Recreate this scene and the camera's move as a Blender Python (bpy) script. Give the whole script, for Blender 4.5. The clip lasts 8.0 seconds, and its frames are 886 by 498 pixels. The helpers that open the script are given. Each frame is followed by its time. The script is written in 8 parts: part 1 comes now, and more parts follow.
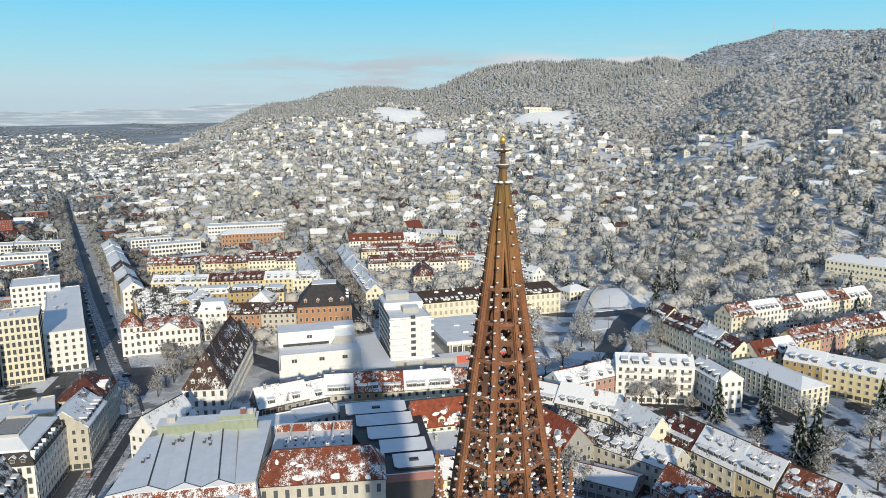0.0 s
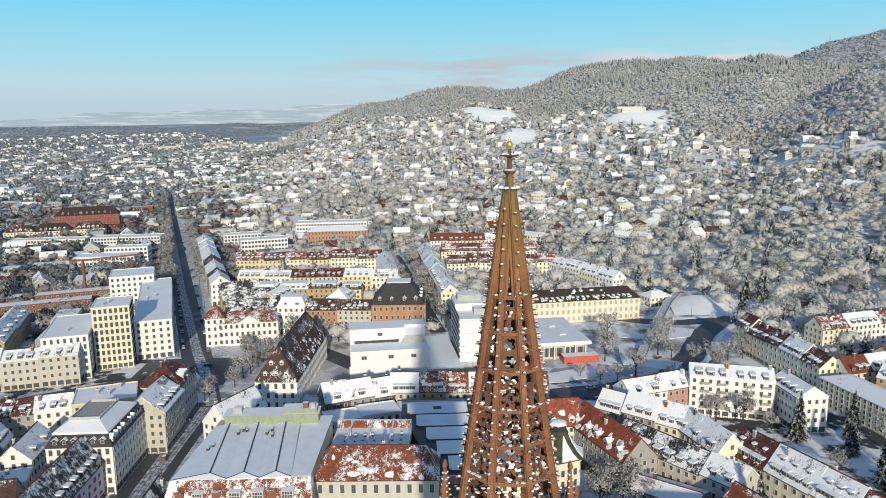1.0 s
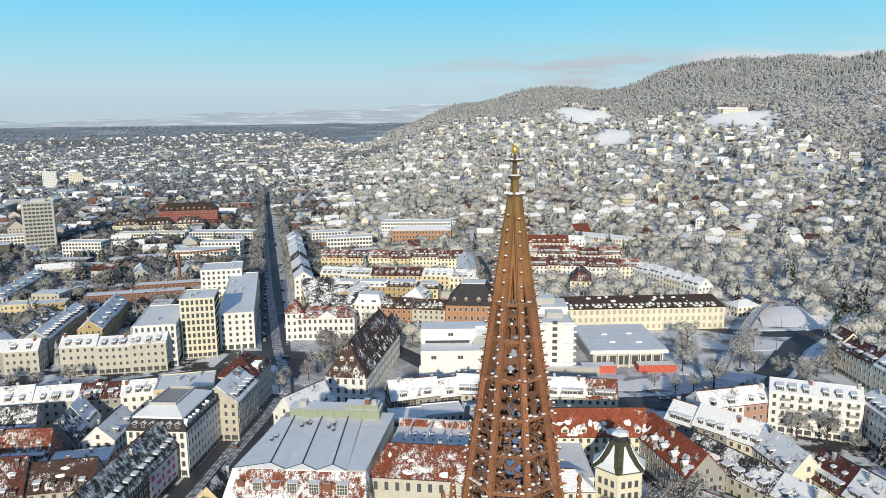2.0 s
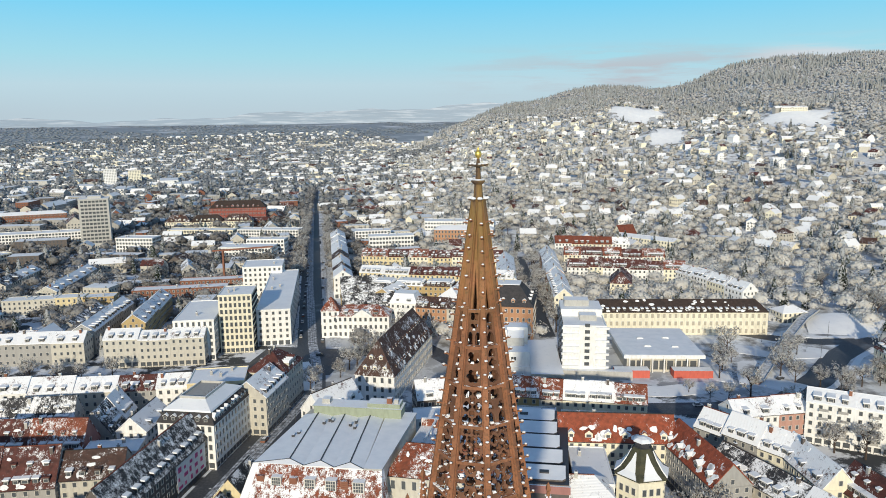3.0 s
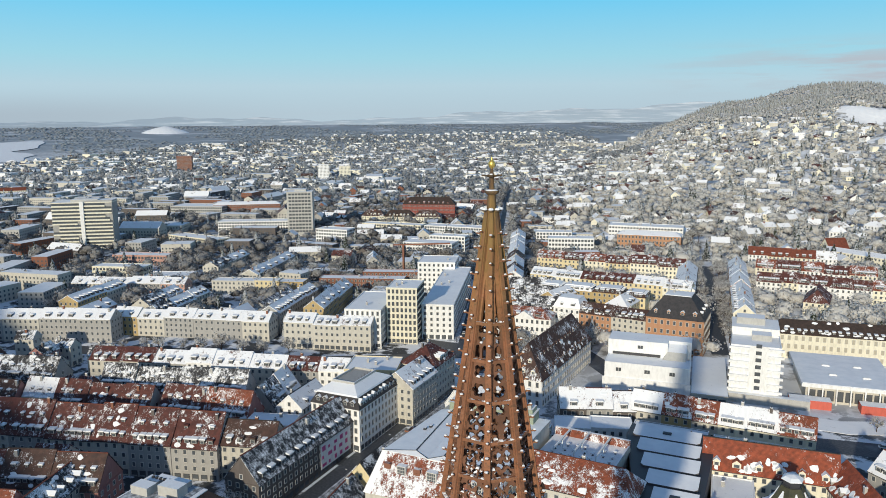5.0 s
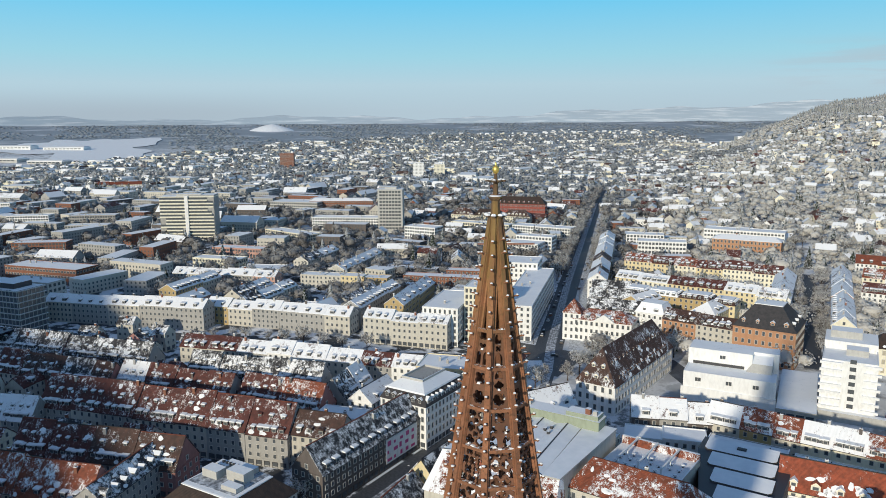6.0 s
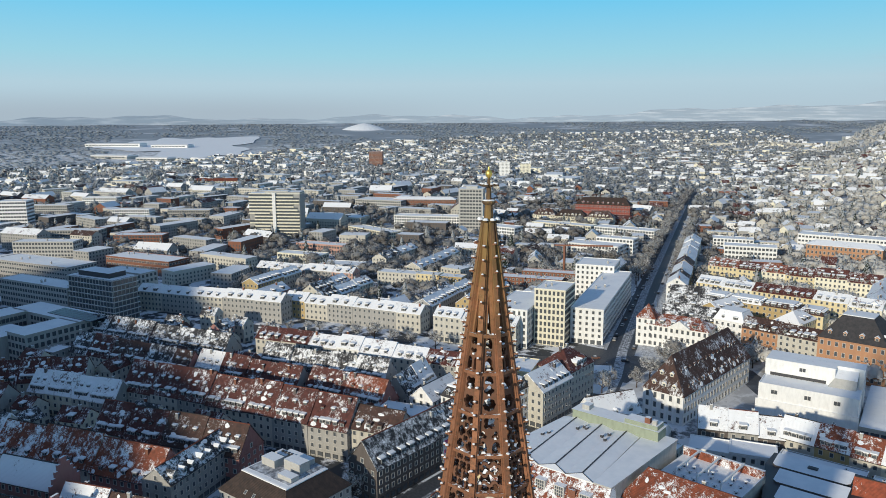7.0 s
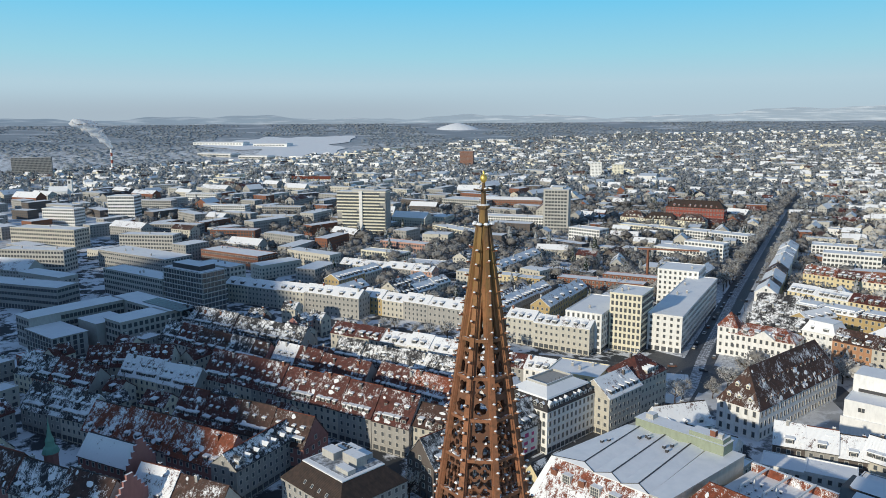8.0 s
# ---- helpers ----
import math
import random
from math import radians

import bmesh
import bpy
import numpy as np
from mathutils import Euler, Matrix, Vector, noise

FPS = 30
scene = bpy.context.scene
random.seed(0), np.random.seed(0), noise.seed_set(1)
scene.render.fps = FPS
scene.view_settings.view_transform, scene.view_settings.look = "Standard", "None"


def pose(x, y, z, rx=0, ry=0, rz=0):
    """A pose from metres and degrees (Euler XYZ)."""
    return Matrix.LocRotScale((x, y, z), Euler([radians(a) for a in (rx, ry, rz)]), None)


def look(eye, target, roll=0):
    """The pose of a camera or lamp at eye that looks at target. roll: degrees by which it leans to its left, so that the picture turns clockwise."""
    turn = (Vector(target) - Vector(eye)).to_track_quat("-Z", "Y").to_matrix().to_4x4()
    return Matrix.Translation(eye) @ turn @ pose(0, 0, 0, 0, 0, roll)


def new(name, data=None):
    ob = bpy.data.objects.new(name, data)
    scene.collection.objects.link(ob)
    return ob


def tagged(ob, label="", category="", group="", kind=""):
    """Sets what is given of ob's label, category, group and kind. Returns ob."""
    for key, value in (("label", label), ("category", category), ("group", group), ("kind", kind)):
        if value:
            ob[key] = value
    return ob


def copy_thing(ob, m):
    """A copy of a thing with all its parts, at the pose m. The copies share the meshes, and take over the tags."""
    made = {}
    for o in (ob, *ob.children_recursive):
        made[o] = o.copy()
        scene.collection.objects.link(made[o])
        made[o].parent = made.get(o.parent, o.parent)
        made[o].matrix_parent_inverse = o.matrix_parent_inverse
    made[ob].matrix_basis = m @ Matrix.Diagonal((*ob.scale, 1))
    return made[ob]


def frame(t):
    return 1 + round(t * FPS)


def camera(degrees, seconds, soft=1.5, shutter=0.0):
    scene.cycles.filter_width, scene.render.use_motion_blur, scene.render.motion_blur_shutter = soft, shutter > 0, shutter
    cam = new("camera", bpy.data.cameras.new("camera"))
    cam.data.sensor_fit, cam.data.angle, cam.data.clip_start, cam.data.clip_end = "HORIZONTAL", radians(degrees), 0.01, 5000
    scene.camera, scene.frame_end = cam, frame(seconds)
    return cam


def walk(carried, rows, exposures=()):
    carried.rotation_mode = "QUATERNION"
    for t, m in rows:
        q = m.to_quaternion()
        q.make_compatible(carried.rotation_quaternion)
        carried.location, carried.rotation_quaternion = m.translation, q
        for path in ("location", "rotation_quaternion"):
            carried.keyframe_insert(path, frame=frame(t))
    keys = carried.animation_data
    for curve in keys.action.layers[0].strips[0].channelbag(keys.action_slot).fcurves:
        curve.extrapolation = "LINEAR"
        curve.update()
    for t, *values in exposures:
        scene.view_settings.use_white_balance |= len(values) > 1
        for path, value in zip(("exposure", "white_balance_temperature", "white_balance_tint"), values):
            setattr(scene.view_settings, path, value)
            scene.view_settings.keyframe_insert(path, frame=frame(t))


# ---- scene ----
cam = camera(62.4, 8.0, soft=0.9)
PATH = [
    (0, (0.212, 0.862, 118.034), (0.545, 2.803, 117.684), -0.7),
    (0.5, (4.869, 0.939, 118.214), (5.082, 2.896, 117.864), -0.8),
    (1, (9.738, 1.016, 118.397), (9.823, 2.984, 118.049), -0.7),
    (1.5, (14.534, 1.156, 118.557), (14.496, 3.125, 118.211), -0.6),
    (2, (19.224, 1.481, 118.704), (19.056, 3.443, 118.36), -0.6),
    (2.2, (21.079, 1.705, 118.745), (20.861, 3.663, 118.401), -0.6),
    (3.3, (31.231, 3.522, 119.254), (30.918, 5.467, 118.909), -0.6),
    (3.5, (33.112, 3.961, 119.295), (32.795, 5.905, 118.952), -0.6),
    (4, (37.928, 5.329, 119.471), (37.448, 7.24, 119.128), -0.5),
    (4.5, (42.438, 6.986, 119.712), (41.778, 8.843, 119.369), -0.5),
    (5, (46.885, 9.067, 119.939), (46.057, 10.855, 119.597), -0.4),
    (6.5, (59.111, 16.463, 120.767), (57.957, 18.06, 120.421), -0.3),
    (7, (63.05, 19.385, 120.946), (61.796, 20.904, 120.6), -0.3),
    (7.5, (66.805, 22.543, 121.156), (65.46, 23.982, 120.81), -0.3),
    (8, (70.487, 25.825, 121.375), (69.049, 27.172, 121.029), -0.3),
]
walk(cam, [(t, look(eye, target, roll)) for t, eye, target, roll in PATH], exposures=[(0, -0.03, 6620, 10), (2, -0.03, 6600, 10), (3.5, -0.07, 6540, 10), (5, -0.13, 6440, 10), (6.5, -0.17, 6390, 10), (8, -0.19, 6370, 10)])

# ---- light: low winter sun from the -y side, clear sky ----
SUN_EL = 17.0
SUN_TURN = 1.2
world = bpy.data.worlds.new("winter_sky")
scene.world = world
world.use_nodes = True
wn = world.node_tree
wn.nodes.clear()
sky = wn.nodes.new("ShaderNodeTexSky")
sky.sky_type, sky.sun_disc = "NISHITA", False
sky.sun_elevation, sky.sun_rotation = radians(SUN_EL), radians(180 - SUN_TURN)
sky.altitude, sky.air_density, sky.dust_density, sky.ozone_density = 300, 1.0, 0.6, 1.6
tc = wn.nodes.new("ShaderNodeTexCoord")
lift = wn.nodes.new("ShaderNodeVectorMath")
lift.operation, lift.inputs[1].default_value = "MULTIPLY_ADD", (1, 1, 1.6)
lift.inputs[2].default_value = (0, 0, 0.16)
wn.links.new(tc.outputs["Generated"], lift.inputs[0])
wn.links.new(lift.outputs[0], sky.inputs["Vector"])
# clear cold blue above, passing through cyan into a band of pale winter haze round the horizon
split = wn.nodes.new("ShaderNodeSeparateXYZ")
wn.links.new(tc.outputs["Generated"], split.inputs[0])
low = wn.nodes.new("ShaderNodeMapRange")
low.inputs["From Min"].default_value, low.inputs["From Max"].default_value = 0.0, 0.2
wn.links.new(split.outputs[2], low.inputs["Value"])
band = wn.nodes.new("ShaderNodeValToRGB")
for i, (at, col) in enumerate(((0.06, (0.50, 0.63, 0.71)), (0.24, (0.51, 0.70, 0.79)), (0.42, (0.38, 0.72, 0.85)), (0.78, (0.18, 0.65, 0.95)))):
    e = band.color_ramp.elements[i] if i < 2 else band.color_ramp.elements.new(at)
    e.position, e.color = at, (*col, 1)
wn.links.new(low.outputs[0], band.inputs[0])
bright = wn.nodes.new("ShaderNodeVectorMath")
bright.operation = "SCALE"
bright.inputs["Scale"].default_value = 8.5
wn.links.new(band.outputs[0], bright.inputs[0])
rise = wn.nodes.new("ShaderNodeMapRange")
rise.interpolation_type = "SMOOTHSTEP"
rise.inputs["From Min"].default_value, rise.inputs["From Max"].default_value = 0.15, 0.3
wn.links.new(split.outputs[2], rise.inputs["Value"])
cold = wn.nodes.new("ShaderNodeMix")
cold.data_type, cold.blend_type = "RGBA", "MULTIPLY"
cold.inputs[0].default_value, cold.inputs[7].default_value = 1.0, (1.95, 1.98, 1.95, 1)
wn.links.new(sky.outputs[0], cold.inputs[6])
veil = wn.nodes.new("ShaderNodeMix")
veil.data_type = "RGBA"
wn.links.new(rise.outputs[0], veil.inputs[0])
wn.links.new(bright.outputs[0], veil.inputs[6])
wn.links.new(cold.outputs[2], veil.inputs[7])
# a few thin clouds low over the hills
stretch = wn.nodes.new("ShaderNodeVectorMath")
stretch.operation, stretch.inputs[1].default_value = "MULTIPLY", (5, 5, 46)
wn.links.new(tc.outputs["Generated"], stretch.inputs[0])
wisps = wn.nodes.new("ShaderNodeTexNoise")
wisps.inputs["Scale"].default_value, wisps.inputs["Detail"].default_value, wisps.inputs["Roughness"].default_value = 1.0, 6, 0.6
wn.links.new(stretch.outputs[0], wisps.inputs["Vector"])
thick = wn.nodes.new("ShaderNodeMapRange")
thick.inputs["From Min"].default_value, thick.inputs["From Max"].default_value = 0.46, 0.6
wn.links.new(wisps.outputs[0], thick.inputs["Value"])
belt_lo, belt_hi = wn.nodes.new("ShaderNodeMapRange"), wn.nodes.new("ShaderNodeMapRange")
belt_lo.inputs["From Min"].default_value, belt_lo.inputs["From Max"].default_value = 0.02, 0.05
belt_hi.inputs["From Min"].default_value, belt_hi.inputs["From Max"].default_value = 0.10, 0.065
side = wn.nodes.new("ShaderNodeVectorMath")
side.operation, side.inputs[1].default_value = "DOT_PRODUCT", (0.34, 0.94, 0)
wn.links.new(tc.outputs["Generated"], side.inputs[0])
over = wn.nodes.new("ShaderNodeMapRange")
over.inputs["From Min"].default_value, over.inputs["From Max"].default_value = 0.86, 0.96
wn.links.new(side.outputs["Value"], over.inputs["Value"])
cover = thick.outputs[0]
for n in (belt_lo, belt_hi, over):
    if n is not over:
        wn.links.new(split.outputs[2], n.inputs["Value"])
    mul = wn.nodes.new("ShaderNodeMath")
    mul.operation = "MULTIPLY"
    wn.links.new(cover, mul.inputs[0])
    wn.links.new(n.outputs[0], mul.inputs[1])
    cover = mul.outputs[0]
cloud = wn.nodes.new("ShaderNodeMix")
cloud.data_type = "RGBA"
wn.links.new(cover, cloud.inputs[0])
wn.links.new(veil.outputs[2], cloud.inputs[6])
cloud.inputs[7].default_value = (4.3, 4.7, 5.2, 1)


def sky_range(sock, a, b):
    n = wn.nodes.new("ShaderNodeMapRange")
    n.interpolation_type = "SMOOTHSTEP"
    n.inputs["From Min"].default_value, n.inputs["From Max"].default_value = a, b
    wn.links.new(sock, n.inputs["Value"])
    return n.outputs[0]


def sky_layer(under, masks, share, color):
    """Lay a veil of one colour over the sky where all masks meet."""
    fac = masks[0]
    for k in masks[1:] + [share]:
        n = wn.nodes.new("ShaderNodeMath")
        n.operation = "MULTIPLY"
        wn.links.new(fac, n.inputs[0])
        if isinstance(k, float):
            n.inputs[1].default_value = k
        else:
            wn.links.new(k, n.inputs[1])
        fac = n.outputs[0]
    n = wn.nodes.new("ShaderNodeMix")
    n.data_type = "RGBA"
    n.inputs[7].default_value = (*color, 1)
    wn.links.new(fac, n.inputs[0])
    wn.links.new(under, n.inputs[6])
    return n.outputs[2]


# a small bright cloud bank behind the mountain, and a blue-grey fog bank low over the plain
toward = wn.nodes.new("ShaderNodeVectorMath")
toward.operation, toward.inputs[1].default_value = "DOT_PRODUCT", (0.358, 0.934, 0)
wn.links.new(tc.outputs["Generated"], toward.inputs[0])
up_z, east = split.outputs[2], split.outputs[0]
air = sky_layer(cloud.outputs[2], [sky_range(toward.outputs["Value"], 0.985, 0.996), sky_range(up_z, 0.052, 0.066), sky_range(up_z, 0.1, 0.072), sky_range(wisps.outputs[0], 0.34, 0.58)], 0.9, (5.9, 6.2, 6.6))
air = sky_layer(air, [sky_range(east, -0.55, -0.85), sky_range(up_z, 0.045, 0.008)], 0.55, (3.4, 4.0, 4.6))
bg = wn.nodes.new("ShaderNodeBackground")
bg.inputs["Strength"].default_value = 0.12
wo = wn.nodes.new("ShaderNodeOutputWorld")
wn.links.new(air, bg.inputs["Color"])
wn.links.new(bg.outputs[0], wo.inputs["Surface"])

sun_data = bpy.data.lights.new("sun", "SUN")
sun_data.energy, sun_data.angle, sun_data.color = 3.7, radians(1.4), (1.0, 0.9, 0.7)
sun = new("sun", sun_data)
sun.matrix_world = look((300 * math.cos(radians(SUN_EL)) * math.sin(radians(SUN_TURN)), -300 * math.cos(radians(SUN_EL)) * math.cos(radians(SUN_TURN)), 300 * math.sin(radians(SUN_EL))), (0, 0, 0))


# ---- materials ----
def mat(name, color, rough=0.8, metal=0.0, build=None):
    m = bpy.data.materials.new(name)
    m.use_nodes = True
    nt = m.node_tree
    b = nt.nodes["Principled BSDF"]
    b.inputs["Base Color"].default_value = (*color, 1)
    b.inputs["Roughness"].default_value = rough
    b.inputs["Metallic"].default_value = metal
    if build:
        build(nt, b)
    return m


def nd(nt, kind, **kw):
    n = nt.nodes.new("ShaderNode" + kind)
    for k, v in kw.items():
        n.inputs[k.replace("_", " ")].default_value = v
    return n


def coords(nt, scale=(1, 1, 1), jitter=True):
    """Object coordinates in metres, shifted at random from object to object."""
    t = nd(nt, "TexCoord")
    mp = nd(nt, "Mapping")
    mp.inputs["Scale"].default_value = scale
    nt.links.new(t.outputs["Object"], mp.inputs["Vector"])
    if jitter:
        oi = nd(nt, "ObjectInfo")
        mul = nd(nt, "Math")
        mul.operation, mul.inputs[1].default_value = "MULTIPLY", 97.0
        nt.links.new(oi.outputs["Random"], mul.inputs[0])
        nt.links.new(mul.outputs[0], mp.inputs["Location"])
    return mp.outputs[0]


def noise_tex(nt, vec, scale, detail=4.0, rough=0.55):
    n = nd(nt, "TexNoise", Scale=scale, Detail=detail, Roughness=rough)
    nt.links.new(vec, n.inputs["Vector"])
    return n.outputs[0]


def ramp(nt, fac, a, b):
    r = nd(nt, "MapRange")
    r.inputs["From Min"].default_value, r.inputs["From Max"].default_value = a, b
    nt.links.new(fac, r.inputs["Value"])
    return r.outputs[0]


def math_node(nt, op, a, b):
    n = nd(nt, "Math")
    n.operation = op
    for i, v in enumerate((a, b)):
        if isinstance(v, (int, float)):
            n.inputs[i].default_value = v
        else:
            nt.links.new(v, n.inputs[i])
    return n.outputs[0]


def mix(nt, fac, a, b):
    n = nd(nt, "Mix")
    n.data_type = "RGBA"
    for sock, v in ((n.inputs[0], fac), (n.inputs[6], a), (n.inputs[7], b)):
        if isinstance(v, (int, float)):
            sock.default_value = v
        elif isinstance(v, tuple):
            sock.default_value = (*v, 1)
        else:
            nt.links.new(v, sock)
    return n.outputs[2]


def bump(nt, b, height, strength=0.4, dist=0.1):
    n = nd(nt, "Bump", Strength=strength, Distance=dist)
    nt.links.new(height, n.inputs["Height"])
    nt.links.new(n.outputs[0], b.inputs["Normal"])


SNOW = (0.93, 0.935, 0.95)


def snow_build(nt, b):
    v = coords(nt)
    big, fine = noise_tex(nt, v, 0.12), noise_tex(nt, v, 1.6, 6)
    drift = mix(nt, ramp(nt, big, 0.35, 0.7), (0.87, 0.885, 0.91), (0.95, 0.955, 0.96))
    worn = noise_tex(nt, v, 0.55, 7, 0.7)
    nt.links.new(mix(nt, ramp(nt, worn, 0.6, 0.74), drift, (0.62, 0.63, 0.65)), b.inputs["Base Color"])
    bump(nt, b, fine, 0.5, 0.14)


def stucco(name, color, dirt=0.2):
    dark = tuple(c * (1 - dirt) for c in color)

    def f(nt, b):
        v = coords(nt, (1, 1, 0.35))
        streak, fine = noise_tex(nt, v, 0.9, 5), noise_tex(nt, coords(nt), 8.0, 3)
        oi = nd(nt, "ObjectInfo")
        base = mix(nt, ramp(nt, streak, 0.42, 0.72), color, dark)
        pale = tuple(min(0.9, c * 1.12 + 0.02) for c in color)
        nt.links.new(mix(nt, math_node(nt, "MULTIPLY", oi.outputs["Random"], 0.4), base, pale), b.inputs["Base Color"])
        bump(nt, b, fine, 0.25, 0.02)
    return mat(name, color, 0.85, 0, f)


def tiles(name, color, snow, big=0.16, soft=0.05):
    """Roof tiles with snow left lying in patches; snow: the share of the roof that it covers."""
    dark = tuple(c * 0.6 for c in color)
    warm = (min(1, color[0] * 1.35), color[1] * 1.1, color[2])

    def f(nt, b):
        v = coords(nt)
        course = nd(nt, "TexWave", Scale=1.15, Distortion=0.4, Detail=1.0)
        course.bands_direction = "Z"
        nt.links.new(v, course.inputs["Vector"])
        stain = noise_tex(nt, v, 0.7, 5)
        tile = mix(nt, ramp(nt, stain, 0.35, 0.7), dark, mix(nt, course.outputs[1], color, warm))
        patch = noise_tex(nt, v, big, 7, 0.62)
        run = noise_tex(nt, coords(nt, (1.6, 1.6, 0.3)), 0.62, 8, 0.74)
        fine = noise_tex(nt, v, 3.2, 4, 0.65)
        both = math_node(nt, "ADD", math_node(nt, "MULTIPLY", patch, 0.4), math_node(nt, "ADD", math_node(nt, "MULTIPLY", run, 0.37), math_node(nt, "MULTIPLY", fine, 0.23)))
        cut = 0.5 + (0.5 - snow) * 0.36
        s = ramp(nt, both, cut - soft * 0.5, cut + soft * 0.5)
        nt.links.new(mix(nt, s, tile, SNOW), b.inputs["Base Color"])
        h = math_node(nt, "ADD", math_node(nt, "MULTIPLY", s, 2.0), course.outputs[1])
        bump(nt, b, h, 0.5, 0.06)
    return mat(name, color, 0.75, 0, f)


def metal_roof_build(nt, b):
    v = coords(nt)
    n = noise_tex(nt, v, 0.25, 5)
    nt.links.new(mix(nt, ramp(nt, n, 0.3, 0.62), (0.82, 0.84, 0.87), (0.93, 0.935, 0.95)), b.inputs["Base Color"])


def stone_build(color, snow_up=True):
    def f(nt, b):
        v = coords(nt, jitter=False)
        a, c = noise_tex(nt, v, 0.35, 6), noise_tex(nt, v, 3.0, 5)
        stone = mix(nt, ramp(nt, a, 0.3, 0.7), tuple(x * 0.5 for x in color), color)
        stone = mix(nt, ramp(nt, c, 0.5, 0.75), stone, (0.13, 0.075, 0.04))
        # yellow-green lichen and soot on the tip, in runs down the stone
        sz = nd(nt, "SeparateXYZ")
        nt.links.new(nd(nt, "TexCoord").outputs["Object"], sz.inputs[0])
        runs = noise_tex(nt, coords(nt, (1, 1, 0.22), jitter=False), 1.3, 5, 0.65)
        tip = math_node(nt, "MULTIPLY", ramp(nt, sz.outputs[2], 97.0, 108.0), ramp(nt, runs, 0.3, 0.58))
        stone = mix(nt, math_node(nt, "MULTIPLY", tip, 0.8), stone, (0.24, 0.16, 0.05))
        soot = math_node(nt, "MULTIPLY", ramp(nt, sz.outputs[2], 108.0, 111.5), ramp(nt, runs, 0.62, 0.42))
        stone = mix(nt, math_node(nt, "MULTIPLY", soot, 0.85), stone, (0.055, 0.045, 0.035))
        out = stone
        if snow_up:
            g = nd(nt, "NewGeometry")
            sp = nd(nt, "SeparateXYZ")
            nt.links.new(g.outputs["Normal"], sp.inputs[0])
            lie = math_node(nt, "ADD", sp.outputs[2], math_node(nt, "MULTIPLY", math_node(nt, "SUBTRACT", c, 0.5), 1.6))
            out = mix(nt, ramp(nt, lie, 1.02, 1.12), stone, SNOW)
        nt.links.new(out, b.inputs["Base Color"])
        bump(nt, b, c, 0.5, 0.05)
    return f


def frost_build(dark, pale, share, sharp=False):
    """Crowns: each clump takes its own shade between bare wood or needles and hoar frost, and lies whiter on top."""
    def f(nt, b):
        g = nd(nt, "NewGeometry")
        sp = nd(nt, "SeparateXYZ")
        nt.links.new(g.outputs["Normal"], sp.inputs[0])
        up = math_node(nt, "MULTIPLY", sp.outputs[2], 0.28)
        tree = ramp(nt, noise_tex(nt, nd(nt, "TexCoord").outputs["Object"], 0.085, 2.0), 0.3, 0.7)
        grain = ramp(nt, noise_tex(nt, nd(nt, "TexCoord").outputs["Object"], 0.75, 3.0, 0.7), 0.36, 0.64)
        v = math_node(nt, "ADD", math_node(nt, "MULTIPLY", g.outputs["Random Per Island"], 0.24), math_node(nt, "ADD", up, math_node(nt, "MULTIPLY", tree, 0.35)))
        v = math_node(nt, "ADD", v, math_node(nt, "MULTIPLY", grain, 0.4))
        oi = nd(nt, "ObjectInfo")
        v = math_node(nt, "ADD", v, math_node(nt, "MULTIPLY", math_node(nt, "SUBTRACT", oi.outputs["Random"], 0.5), 0.3))
        if sharp:
            # needles: distinct loads of snow on dark green boughs
            v = math_node(nt, "ADD", math_node(nt, "ADD", math_node(nt, "MULTIPLY", g.outputs["Random Per Island"], 0.35), math_node(nt, "MULTIPLY", grain, 0.65)), math_node(nt, "MULTIPLY", up, 0.5))
            col = mix(nt, ramp(nt, v, 1.0 - share - 0.06, 1.0 - share + 0.1), dark, pale)
        else:
            col = mix(nt, ramp(nt, v, 1.0 - share - 0.35, 1.0 - share + 0.35), dark, pale)
        nt.links.new(col, b.inputs["Base Color"])
        # light also seeps through the sprays of twigs
        tl, both = nd(nt, "BsdfTranslucent"), nd(nt, "MixShader")
        both.inputs[0].default_value = 0.45
        nt.links.new(col, tl.inputs["Color"])
        nt.links.new(b.outputs[0], both.inputs[1])
        nt.links.new(tl.outputs[0], both.inputs[2])
        nt.links.new(both.outputs[0], nt.nodes["Material Output"].inputs["Surface"])
    return f


